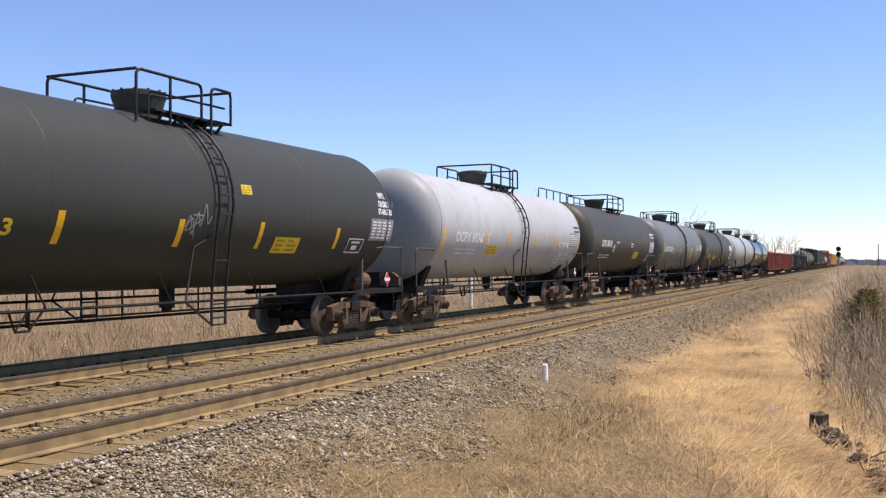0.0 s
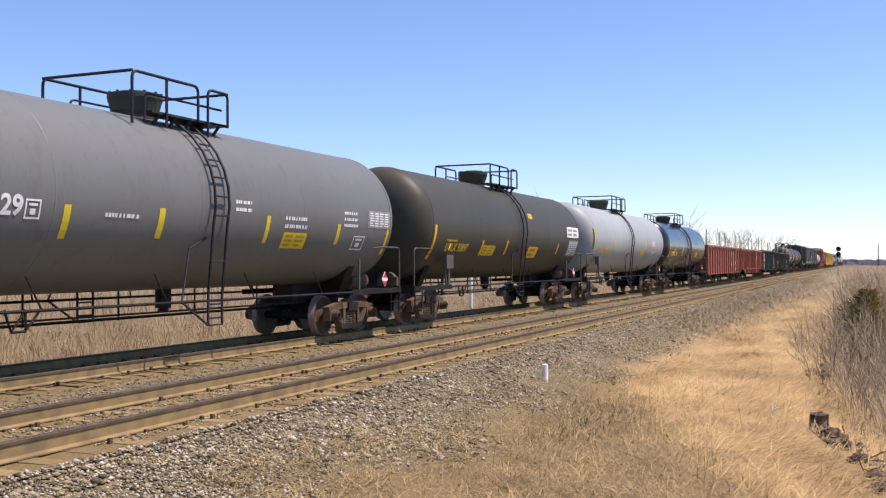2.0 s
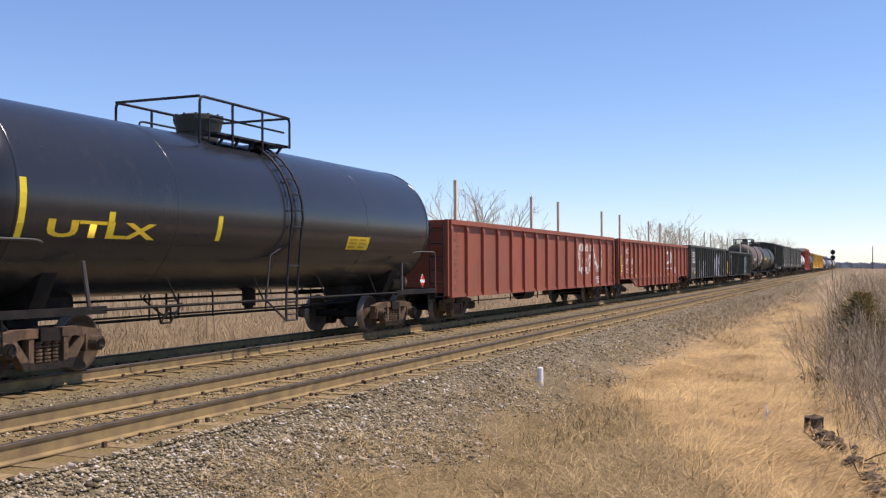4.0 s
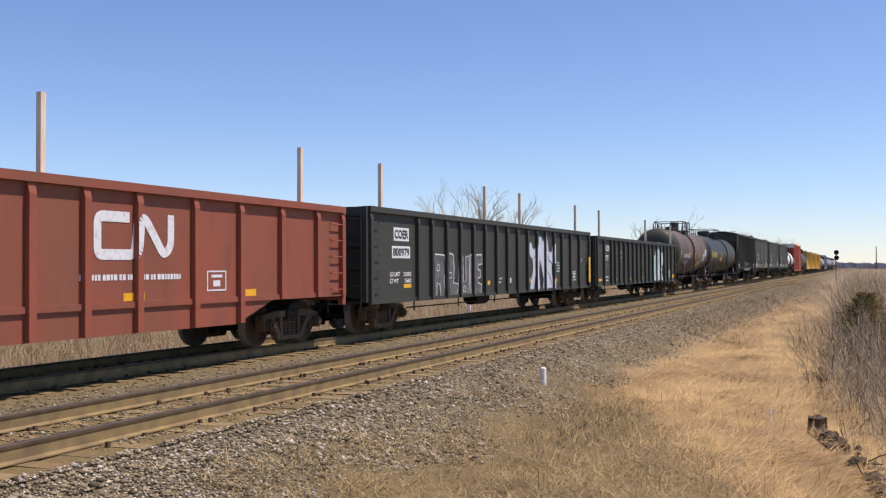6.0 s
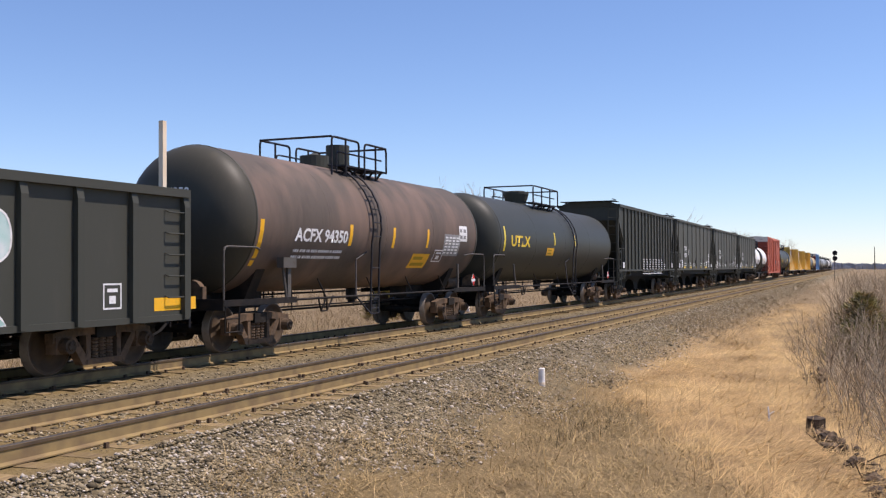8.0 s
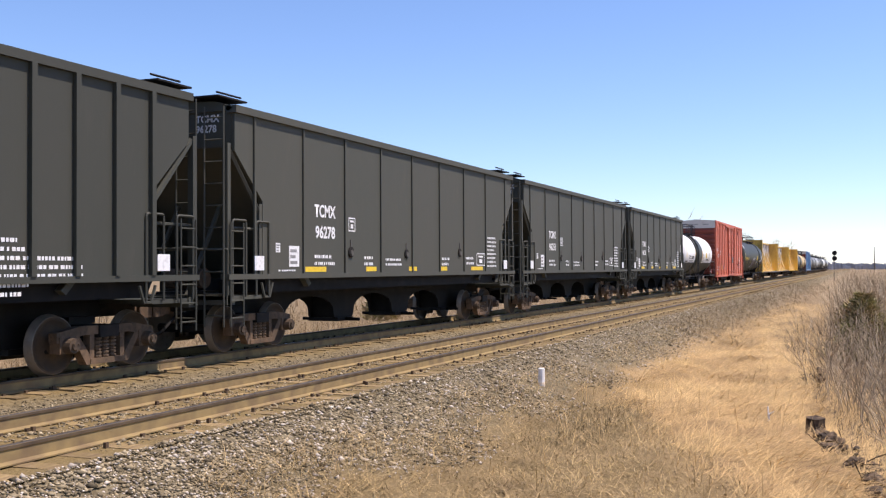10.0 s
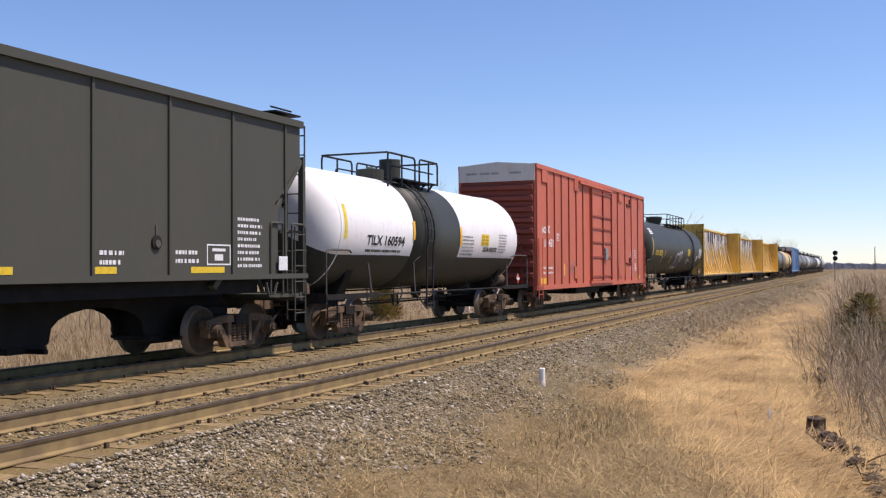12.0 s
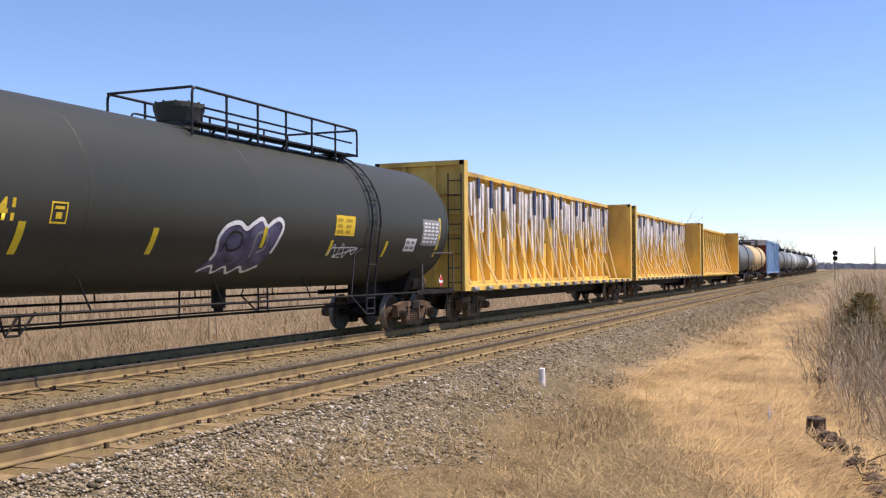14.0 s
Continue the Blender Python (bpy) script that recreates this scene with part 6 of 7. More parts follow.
def worm(f, x0, x1, z0, z1, width, material, label):
    """The railway's mark as a plain rounded band."""
    w, h = x1 - x0, z1 - z0
    hw = width / 2
    pts = [(x0 + 0.42 * w, z1 - hw), (x0 + hw, z1 - hw), (x0 + hw, z0 + hw), (x0 + 0.48 * w, z0 + hw), (x0 + 0.52 * w, z1 - hw), (x0 + 0.62 * w, z1 - hw), (x0 + 0.86 * w, z0 + hw), (x1 - hw, z0 + 0.3 * h), (x1 - hw, z1)]
    mark_strokes(f, [[tuple(q)[:2] for q in rounded([(a, b, 0) for a, b in pts], width * 0.7)]], width, material, "painted_band", label, 0.008)
    line = [Vector(q).xy for q in rounded([(a, b, 0) for a, b in pts], width * 0.7)]
    for rib in f.ribs:
        bm = bmesh.new()
        for k, (a, b) in enumerate(zip(line, line[1:])):
            if a == b or max(a.x, b.x) + hw < rib - 0.068 or min(a.x, b.x) - hw > rib + 0.068:
                continue
            side = (b - a).normalized().orthogonal() * hw
            quad = [a + side, b + side, b - side, a - side]
            for x0, x1, keep in ((rib - 0.068, None, 1), (None, rib + 0.068, -1)):
                edge, cut = (x0 if keep > 0 else x1), []
                for p, q in zip(quad, quad[1:] + quad[:1]):
                    if keep * (p.x - edge) >= 0:
                        cut.append(p)
                    if (p.x - edge) * (q.x - edge) < 0:
                        cut.append(p.lerp(q, (edge - p.x) / (q.x - p.x)))
                quad = cut
            if len(quad) > 2:
                bm.faces.new([bm.verts.new(f.at(q.x, q.y, 0.100 + 0.0004 * k)) for q in quad])
        if bm.faces:
            tagged(part("paint_on_rib", bm, material, f.car), kind="stuff")
        else:
            bm.free()


POSTS = ((-9.4, -1, 4.22, 0.3), (-1.9, -1, 4.2, -0.4), (1.6, -1, 4.22, 0.2), (8.9, -1, 4.2, 0.6))


def build_train():
    marks_black_striped(tank_car("black tank car with amber stripes and white stencils", 6.0, 23.56, 1.60, 2.78, M_BLACK, ends=(0.5, 0.8)))
    # M_LIGHT on the heads: shade of the end faces given as grey paint
    marks_white_tank(tank_car("dusty white tank car, its heads coloured a shaded grey", 23.56, 41.2, 1.58, 2.75, M_WHITE, head_mat=M_LIGHT, ends=(1.32, 0.5), dome=-0.4, deck=(-1.2, 1.5), head_text=("OCPX 80341", M_SIGNWHITE)))
    marks_walkway_tank(tank_car("brown-black tank car with a long walkway railing", 41.2, 56.97, 1.58, 2.75, M_SOOT, long_rail=True, ladder=None, dome=-0.4, deck=(-1.7, 1.7), head_text=("OCPX 80149", M_SIGNWHITE)))
    marks_grey_striped(tank_car("dark grey tank car with bright yellow stripes", 56.97, 74.46, 1.58, 2.75, M_DARKGREY, ends=(1.1, 0.5), head_text=("GATX 26629", M_SIGNWHITE)))
    marks_sooty_tank(tank_car("brown-black tank car with faded yellow lettering", 74.46, 92.05, 1.58, 2.75, M_SOOT, dome=-0.2, ends=(0.9, 0.5), head_text=("UTLX 93897", M_SIGNYEL)))
    marks_light_tank(tank_car("light grey tank car with yellow lettering", 92.05, 110.66, 1.58, 2.75, M_LIGHT, ends=(1.1, 0.5), ladder=-0.55, dome=-0.75, deck=(-2.0, 0.9), head_text=("UTLX 92828", M_SIGNYEL)))
    marks_glossy_tank(tank_car("glossy blue-black tank car with yellow stencils", 110.66, 127.27, 1.56, 2.70, M_GLOSS, dome=-0.9, deck=(-2.2, 1.0), ladder=0.0))
    f = gondola("red oxide gondola with flaking white lettering and wooden stakes", 127.27, 149.25, M_GONRED, 14, stakes=POSTS)
    marks_flaking_gondola(f)
    worm(f, 4.0, 7.8, 1.32, 2.60, 0.30, M_FLAKE, "flaking white painted band")
    mark_scribble(f, 4.6, 5.7, 1.7, 2.2, M_SIGNWHITE)
    f = gondola("red oxide fish-belly gondola with wooden stakes", 149.25, 171.49, M_GONRED, (-9.27, -8.02, -6.95, -5.89, -4.68, -3.53, -2.38, -1.15, 0.03, 1.2, 2.3, 3.5, 5.0, 6.4, 7.85, 9.3), belly=(0.17, 2.9), stakes=POSTS)
    marks_red_gondola(f)
    worm(f, 2.5, 4.45, 1.77, 2.54, 0.17, M_SIGNWHITE, "white painted band")
    f = gondola("black gondola with silver graffiti and wooden stakes", 171.49, 193.6, M_GONBLACK, (-7.58, -6.65, -5.6, -4.55, -3.49, -2.48, -1.42, -0.36, 0.7, 1.8, 2.9, 3.98, 5.06, 6.14, 7.4, 8.72), top=3.1, stakes=POSTS)
    marks_silver_gondola(f)
    slogan(f, -6.55, -2.75, 0.80, 2.0)
    splash(f, 2.05, 5.4, 0.80, 2.82, M_SPRAYWHITE, M_TEAL, "white graffiti with teal outlines", M_INK)
    f = gondola("black gondola with mint and white graffiti and wooden stakes", 193.6, 214.9, M_GONBLACK, (-8.62, -7.23, -6.45, -5.5, -4.47, -3.45, -2.43, -1.4, -0.36, 0.71, 1.76, 2.83, 3.99, 5.15, 6.27, 7.37, 8.6), stakes=((-8.7, -1, 4.2, 0.4), (1.8, -1, 4.2, 0.2), (9.6, -1, 4.18, 0.0)))
    marks_mint_gondola(f)
    splash(f, 2.9, 6.1, 0.80, 2.74, M_SPRAYMINT, M_SIGNWHITE, "faded mint and white graffiti", M_SPRAYMINT)
    # dark M_SOOT heads carry the shade of the tank ends as colour
    marks_rusty_tank(tank_car("rust-brown tank car with white lettering", 214.9, 229.62, 1.50, 2.62, M_RUSTTANK, box_dome=True, ladder=-0.95, dome=-0.55, deck=(-1.9, 1.0), seams=True, ends=(0.88, 0.5), head_mat=M_SOOT, head_text=("ACFX 94350", M_SIGNWHITE)))
    marks_dim_tank(tank_car("dark tank car with faded yellow lettering", 229.62, 247.36, 1.50, 2.62, M_BLACK, dome=-1.7, deck=(-2.6, 0.7), ladder=1.0))
    marks_ribbed_hopper(hopper("black ribbed covered hopper car", 247.36, 263.8, M_GONBLACK, 16, ribbed=True))
    for number, s0, s1 in (("96278", 263.8, 281.3), ("96251", 281.3, 298.9), ("96155", 298.9, 316.3)):
        f = hopper("charcoal covered hopper car with white lettering", s0, s1, M_HOPPER, 9)
        marks_hopper(f, number)
        # the same letters on the end sheet
        me = letters("TCMX\n" + number, 0.19)
        for v in me.vertices:
            v.co = Vector((-(s1 - s0) / 2 + 0.45 + 0.246, -0.62 - v.co.x, 4.42 + v.co.y))
        part_of("end_lettering", me, M_SIGNWHITE, f.car)
        if number != "96251":
            for x0, x1 in ((-5.5, -4.57), (-2.65, -2.1), (-0.2, 0.3), (1.9, 2.4), (4.3, 5.3)):
                mark_patch(f, x0, x1, 1.56, 1.67, M_SIGNYEL, "reflector")
    marks_banded_tank(tank_car("white tank car with black belly and black middle band", 316.3, 331.52, 1.48, 2.58, M_BRIGHT, band=(-2.45, 0.85, M_BLACK), lower=(1.95, M_BLACK), box_dome=True, ladder=-1.7, dome=-1.6, deck=(-3.0, 0.3), ends=(0.5, 0.95), head_text=("TILX 160594", M_INK)))
    marks_red_boxcar(boxcar("tall red boxcar with sliding doors and a galvanised end cap", 331.52, 352.16, M_BOXRED, M_BOXEND, top=5.42, rib_mat=M_RIBRED, door=(-1.9, 1.9), ribs_l=(-8.33, -7.36, -6.38, -5.3, -4.2, -3.1), ribs_r=(3.4, 5.0, 6.5, 8.1)))
    f = tank_car("long black tank car with yellow lettering and graffiti", 352.16, 373.49, 1.60, 2.80, M_BLACK, ladder=4.7, dome=-0.4, deck=(-1.3, 5.25), heavy_dome=0.36, ends=(0.75, 0.5), head_text=("UTLX 952241", M_SIGNYEL))
    marks_long_tank(f)
    crown = [tuple(q)[:2] for q in curve([(-1.32, 1.62), (-1.12, 1.90), (-1.20, 2.20), (-1.02, 2.42), (-0.66, 2.50), (-0.38, 2.40), (-0.18, 2.50), (0.10, 2.60), (0.30, 2.46), (0.50, 2.56), (0.74, 2.62), (0.90, 2.48), (0.82, 2.2), (0.72, 1.95), (0.58, 1.66)])]
    g = mark_fill(f, crown + [(0.2, 1.60), (-0.7, 1.58)], M_SPRAYBLUE, "graffiti", "dark blue graffiti with a white outline")
    mark_strokes(f, [crown[4:-6]], 0.085, M_SIGNWHITE, "outline", lift=0.014, parent=g)
    mark_strokes(f, [curve([(-0.98, 1.95), (-0.85, 2.30), (-0.5, 2.28), (-0.45, 2.05), (-0.75, 1.98), (-0.9, 2.1)])], 0.05, M_INK, "inner_stroke", lift=0.014, parent=g)
    mark_strokes(f, [curve([(0.05, 1.85), (0.02, 2.28), (0.35, 2.34), (0.42, 2.05), (0.2, 1.95)])], 0.05, M_SIGNGREY, "inner_stroke", lift=0.014, parent=g)
    mark_strokes(f, [curve([(-1.30, 1.60), (-1.0, 1.70), (-0.8, 1.57), (-0.55, 1.68), (-0.3, 1.56), (-0.05, 1.68), (0.2, 1.58), (0.55, 1.70)])], 0.045, M_SIGNWHITE, "base_stroke", lift=0.014, parent=g)
    mark_patch(f, 0.22, 0.34, 2.05, 2.45, M_LIME, "reflector_stripe", lift=0.016)
    mark_patch(f, 3.0, 3.12, 1.92, 2.26, M_LIME, "reflector_stripe")
    mark_patch(f, 5.75, 5.88, 1.92, 2.30, M_LIME, "reflector_stripe")
    mark_patch(f, 8.92, 9.05, 1.95, 3.0, M_LIME, "reflector_stripe")
    centerbeam("yellow centerbeam flatcar with torn white wrap", 373.49, 397.95, True, 1)
    centerbeam("yellow centerbeam flatcar with torn white wrap", 397.95, 421.98, True, 2)
    centerbeam("plain yellow centerbeam flatcar without load", 421.98, 446.2, False, 3)
    tank_car("dull dark grey tank car", 446.2, 461.0, 1.50, 2.62, M_DARKGREY, simple=True)
    tank_car("cream-yellow tank car with dark domes", 461.0, 475.7, 1.50, 2.62, M_CREAM, simple=True)
    boxcar("pale blue boxcar with a rusty red end", 475.7, 496.4, M_BLUE, M_BOXEND, top=4.95)
    s = 496.4
    for body, label in ((M_DARKGREY, "dull dark grey tank car"), (M_GREY, "plain mid grey tank car"), (M_WHITE, "dusty white tank car far down the line"), (M_DARKGREY, "dull dark grey tank car"),
                        (M_BLACK, "plain black tank car far down the line"), (M_BRIGHT, "clean white tank car far down the line"), (M_BLACK, "plain black tank car far down the line"), (M_WHITE, "dusty white tank car far down the line")):
        tank_car(label, s, s + 17.4, 1.52, 2.65, body, simple=True)
        s += 17.4


M_FLAKE = mat("flaking_white_paint", (0.66, 0.60, 0.52), 0.6, 0.0, [(5, 0.50, 0.56, (0.22, 0.075, 0.048)), (1.2, 0.5, 0.8, (0.5, 0.4, 0.33))])
build_train()


# ---- small pieces of the ground ----
def soup(name, verts, faces, material, label, category):
    me = bpy.data.meshes.new(name)
    n = len(verts)
    me.vertices.add(n)
    me.vertices.foreach_set("co", np.asarray(verts, dtype=np.float32).ravel())
    k = faces.shape[1]
    me.loops.add(faces.size)
    me.loops.foreach_set("vertex_index", faces.astype(np.int32).ravel())
    me.polygons.add(len(faces))
    me.polygons.foreach_set("loop_start", np.arange(0, faces.size, k, dtype=np.int32))
    me.update(calc_edges=True)
    me.materials.append(material)
    return tagged(new(name, me), label, category, kind="stuff")


def lie(xs, ys):
    return np.array([ground_z(float(a), float(b)) for a, b in zip(xs, ys)])


def stones(name, count, x_range, y_range, size, material, label, seed, ragged=0.0):
    rng = np.random.default_rng(seed)
    u = rng.random(count)
    x0, x1 = x_range
    x = x0 * (x1 / x0) ** u
    y = rng.uniform(*y_range, count)
    if ragged:
        keep = np.array([y[i] + ragged * noise.noise(Vector((x[i] * 0.45, y[i] * 0.6, 2))) > y_range[0] + ragged * 0.55 * rng.random() for i in range(count)])
        x, y = x[keep], y[keep]
    z = lie(x, y)
    n = len(x)
    octa = np.array([(1, 0, 0), (-1, 0, 0), (0, 1, 0), (0, -1, 0), (0, 0, 1), (0, 0, -1)], float)
    tri = np.array([(0, 2, 4), (2, 1, 4), (1, 3, 4), (3, 0, 4), (2, 0, 5), (1, 2, 5), (3, 1, 5), (0, 3, 5)])
    s = rng.uniform(*size, n) * (1 + 0.9 * (rng.random(n) > 0.93))
    v = octa[None] * rng.uniform(0.55, 1.25, (n, 6, 1))
    v = v + rng.uniform(-0.25, 0.25, (n, 6, 3))
    a = rng.uniform(0, 2 * np.pi, n)
    c, d = np.cos(a)[:, None], np.sin(a)[:, None]
    rx = v[..., 0] * c - v[..., 1] * d
    ry = v[..., 0] * d + v[..., 1] * c
    v = np.stack([rx, ry, v[..., 2] * 0.6], -1) * s[:, None, None]
    v += np.stack([x, y, z + s * 0.25], -1)[:, None]
    f = (tri[None] + (np.arange(n) * 6)[:, None, None]).reshape(-1, 3)
    return soup(name, v.reshape(-1, 3), f, material, label, "gravel")


def blades(name, x, y, length, lean, width, material, label, seed, category="grass", heading=None, curl=0.5):
    """Grass blades: a bent strip of two quads each."""
    rng = np.random.default_rng(seed)
    n = len(x)
    z = lie(x, y)
    a = rng.uniform(0, 2 * np.pi, n) if heading is None else heading + rng.normal(0, 0.7, n)
    L = rng.uniform(*length, n)
    t = np.clip(rng.normal(lean, 0.22, n), 0.03, 1.52)
    d = np.stack([np.cos(a), np.sin(a)], -1)
    side = np.stack([-d[:, 1], d[:, 0]], -1) * (rng.uniform(*width, n) / 2)[:, None]
    base_p = np.stack([x, y, z - 0.01], -1)

    def along(frac, extra):
        ang = np.clip(t + extra, 0, 1.55)
        return np.concatenate([d * (np.sin(ang) * L * frac)[:, None], (np.cos(ang) * L * frac)[:, None]], -1)
    mid = base_p + along(0.55, 0)
    tip = mid + along(0.45, curl)
    s3 = np.concatenate([side, np.zeros((n, 1))], -1)
    v = np.stack([base_p - s3, base_p + s3, mid + s3 * 0.8, mid - s3 * 0.8, tip + s3 * 0.2, tip - s3 * 0.2], 1)
    q = np.array([(0, 1, 2, 3), (3, 2, 4, 5)])
    f = (q[None] + (np.arange(n) * 6)[:, None, None]).reshape(-1, 4)
    return soup(name, v.reshape(-1, 3), f, material, label, category)


M_STONE = mat("grey_brown_ballast", (0.26, 0.21, 0.13), 0.9, 0.0, [(6, 0.4, 0.7, (0.165, 0.124, 0.066)), (25, 0.5, 0.8, (0.33, 0.272, 0.17))], None, island=0.7)
M_PALE = mat("pale_limestone", (0.50, 0.44, 0.36), 0.9, 0.0, [(9, 0.4, 0.7, (0.38, 0.32, 0.25))], None, island=0.35)
M_STRAW = mat("bright_straw", (0.54, 0.37, 0.158), 0.8, 0.0, [(0.5, 0.45, 0.7, (0.46, 0.305, 0.135)), (1.6, 0.55, 0.72, (0.33, 0.215, 0.10))], None, island=0.42)
M_PALEWEED = mat("bleached_weed_stems", (0.50, 0.365, 0.18), 0.85, 0.0, [(0.7, 0.45, 0.7, (0.33, 0.235, 0.125))], None, island=0.5)
M_WEED = mat("withered_weeds", (0.36, 0.26, 0.115), 0.85, 0.0, [(0.7, 0.45, 0.7, (0.22, 0.153, 0.07))], None, island=0.45)
M_VERGE = mat("dull_brown_verge", (0.27, 0.205, 0.118), 0.85, 0.0, [(0.5, 0.42, 0.66, (0.19, 0.142, 0.084))], None, island=0.4)
M_DITCH = mat("grey_ditch_grass", (0.20, 0.152, 0.096), 0.85, 0.0, [(0.8, 0.42, 0.66, (0.11, 0.083, 0.055))], None, island=0.5)
M_DIMWEED = mat("dark_olive_weeds", (0.12, 0.09, 0.042), 0.85, 0.0, [(0.9, 0.45, 0.7, (0.15, 0.115, 0.062))], None, island=0.5)
M_REED = mat("tall_dry_grass", (0.35, 0.262, 0.155), 0.85, 0.0, [(0.35, 0.42, 0.62, (0.23, 0.17, 0.10)), (1.2, 0.55, 0.75, (0.16, 0.125, 0.075))], None, island=0.25)
M_TWIG = mat("grey_brown_twigs", (0.34, 0.262, 0.165), 0.85, 0.0, [(4, 0.45, 0.7, (0.54, 0.435, 0.29))], None, island=0.6)
M_BARK = mat("dark_rotten_wood", (0.055, 0.040, 0.028), 0.95, 0.0, [(5, 0.42, 0.62, (0.16, 0.11, 0.065))], (18, 0.8, 0.03))
M_NEEDLE = mat("dull_evergreen", (0.27, 0.25, 0.09), 0.8, 0.0, [(2, 0.42, 0.66, (0.36, 0.25, 0.13))], None, island=0.6)

stones("ballast_stones", 60000, (5.5, 170.0), (4.7, 6.75), (0.010, 0.030), M_STONE, "loose grey-brown ballast stones on the shoulder", 11, 2.0)
stones("pale_stones", 14000, (6.0, 110.0), (4.4, 6.8), (0.008, 0.028), M_PALE, "pale stones scattered through the ballast", 14, 1.6)
stones("ballast_stones", 15000, (9.0, 170.0), (9.45, 10.95), (0.009, 0.024), M_STONE, "loose ballast stones between the two tracks", 12)
stones("ballast_stones", 9000, (8.0, 60.0), (7.0, 9.2), (0.010, 0.028), M_STONE, "scattered ballast stones between the rails", 13)


def scatter(count, x_range, y_range, seed, keep=None):
    rng = np.random.default_rng(seed)
    x = x_range[0] * (x_range[1] / x_range[0]) ** rng.random(count)
    y = rng.uniform(*y_range, count)
    if keep is not None:
        k = np.array([keep(a, b, r) for a, b, r in zip(x, y, rng.random(count))])
        x, y = x[k], y[k]
    return x, y


def patchy(x, y):
    return noise.noise(Vector((x * 0.30, y * 0.55, 7)))


def straw_edge(x, y):
    return min(5.2, 1.6 + 0.36 * (x - 12)) + 0.9 * patchy(x, y)


def bright_part(x, y, r):
    """The flattened straw lies on the bank towards the ditch."""
    return crest(x) - 1.2 - r < y < straw_edge(x, y) + 0.4 * (r - 0.5)


def weed_part(x, y, r):
    return straw_edge(x, y) - 0.8 * r < y < 5.7 + 0.9 * patchy(x + 9, y) + 0.5 * r


x, y = scatter(110000, (9.0, 75.0), (-1.5, 4.8), 21, bright_part)
swirl = np.array([-0.9 + 2.2 * noise.noise(Vector((a * 0.5, b * 0.7, 1))) for a, b in zip(x, y)])
blades("flattened_straw", x, y, (0.22, 0.55), 1.40, (0.004, 0.011), M_STRAW, "pale flattened straw on the bank", 22, heading=swirl, curl=0.12)
# darker blades by noise: brown straw, and shading of the lumpy bank as colour
x, y = scatter(26000, (9.0, 50.0), (-0.6, 4.8), 67, lambda a, b, r: bright_part(a, b, r) and noise.noise(Vector((a * 0.8, b * 1.1, 12))) > 0.12 + 0.3 * r)
swirl = np.array([-0.9 + 2.2 * noise.noise(Vector((a * 0.5, b * 0.7, 1))) for a, b in zip(x, y)])
blades("shaded_straw", x, y, (0.16, 0.42), 1.25, (0.004, 0.010), M_WEED, "darker matted straw in patches, for brown tufts and shading of the bank", 68, heading=swirl, curl=0.15)
x, y = scatter(26000, (34.0, 140.0), (3.0, 6.3), 69, lambda a, b, r: b > 4.9 - 0.012 * a + 1.4 * (r - 0.5) + 1.1 * patchy(a * 0.6, b))
blades("brown_verge", x, y, (0.12, 0.45), 0.95, (0.005, 0.013), M_VERGE, "dull brown weeds along the edge of the ballast", 70, "weeds")
x, y = scatter(80000, (8.0, 60.0), (-1.0, 6.0), 23, weed_part)
blades("withered_weeds", x, y, (0.10, 0.36), 1.18, (0.003, 0.008), M_WEED, "brown withered weeds at the foot of the ballast", 24)
x, y = scatter(22000, (8.0, 45.0), (-1.0, 6.2), 63, lambda a, b, r: weed_part(a, b - 0.35, r))
blades("bleached_weeds", x, y, (0.18, 0.48), 1.25, (0.003, 0.007), M_PALEWEED, "pale tangled weed stems over the ballast foot", 64, "weeds")
x, y = scatter(9000, (12.0, 24.0), (2.8, 5.7), 65, lambda a, b, r: ((a - 16.4) / 3.0) ** 2 + ((b - 4.1) / 0.8) ** 2 < 0.25 + r)
blades("dark_weed_clump", x, y, (0.12, 0.40), 0.95, (0.003, 0.007), M_DIMWEED, "dark olive-brown clump of dead weeds", 66, "weeds")
x, y = scatter(26000, (9.0, 60.0), (-6.0, 3.0), 25, lambda a, b, r: b < crest(a) - 0.15 - 0.25 * r)
blades("ditch_grass", x, y, (0.2, 0.65), 0.75, (0.004, 0.010), M_DITCH, "grey-brown grass down in the ditch", 26)
x, y = scatter(46000, (12.0, 190.0), (16.6, 30.0), 27)
blades("tall_dry_grass", x, y, (0.20, 0.75), 0.62, (0.006, 0.015), M_REED, "tall dry grass on the far side of the line", 28)
x, y = scatter(12000, (14.0, 190.0), (30.0, 60.0), 29)
blades("tall_dry_grass", x, y, (0.4, 1.0), 0.28, (0.015, 0.04), M_REED, "tall dry grass on the far side of the line", 30)


# ---- shrubs, trees, signal and small things beside the line ----
def twigs(bm, start, way, length, r, depth, rnd, spread=0.5, fork=3):
    """A limb that forks, each piece tapered."""
    p, w = Vector(start), Vector(way).normalized()
    n = 3
    for i in range(n):
        w = (w + Vector((rnd.gauss(0, 0.12), rnd.gauss(0, 0.12), rnd.gauss(0.02, 0.07)))).normalized()
        q = p + w * length / n
        cyl(bm, p, q, r * (1 - 0.25 * i / n), 4, r * (1 - 0.25 * (i + 1) / n))
        p = q
        if depth > 0 and i > 0:
            for _ in range(fork - 1 if i < n - 1 else fork):
                side = Vector((rnd.gauss(0, 1), rnd.gauss(0, 1), rnd.gauss(0.3, 0.5))).normalized()
                twigs(bm, p, w + side * spread, length * rnd.uniform(0.45, 0.7), r * 0.55, depth - 1, rnd, spread, fork)


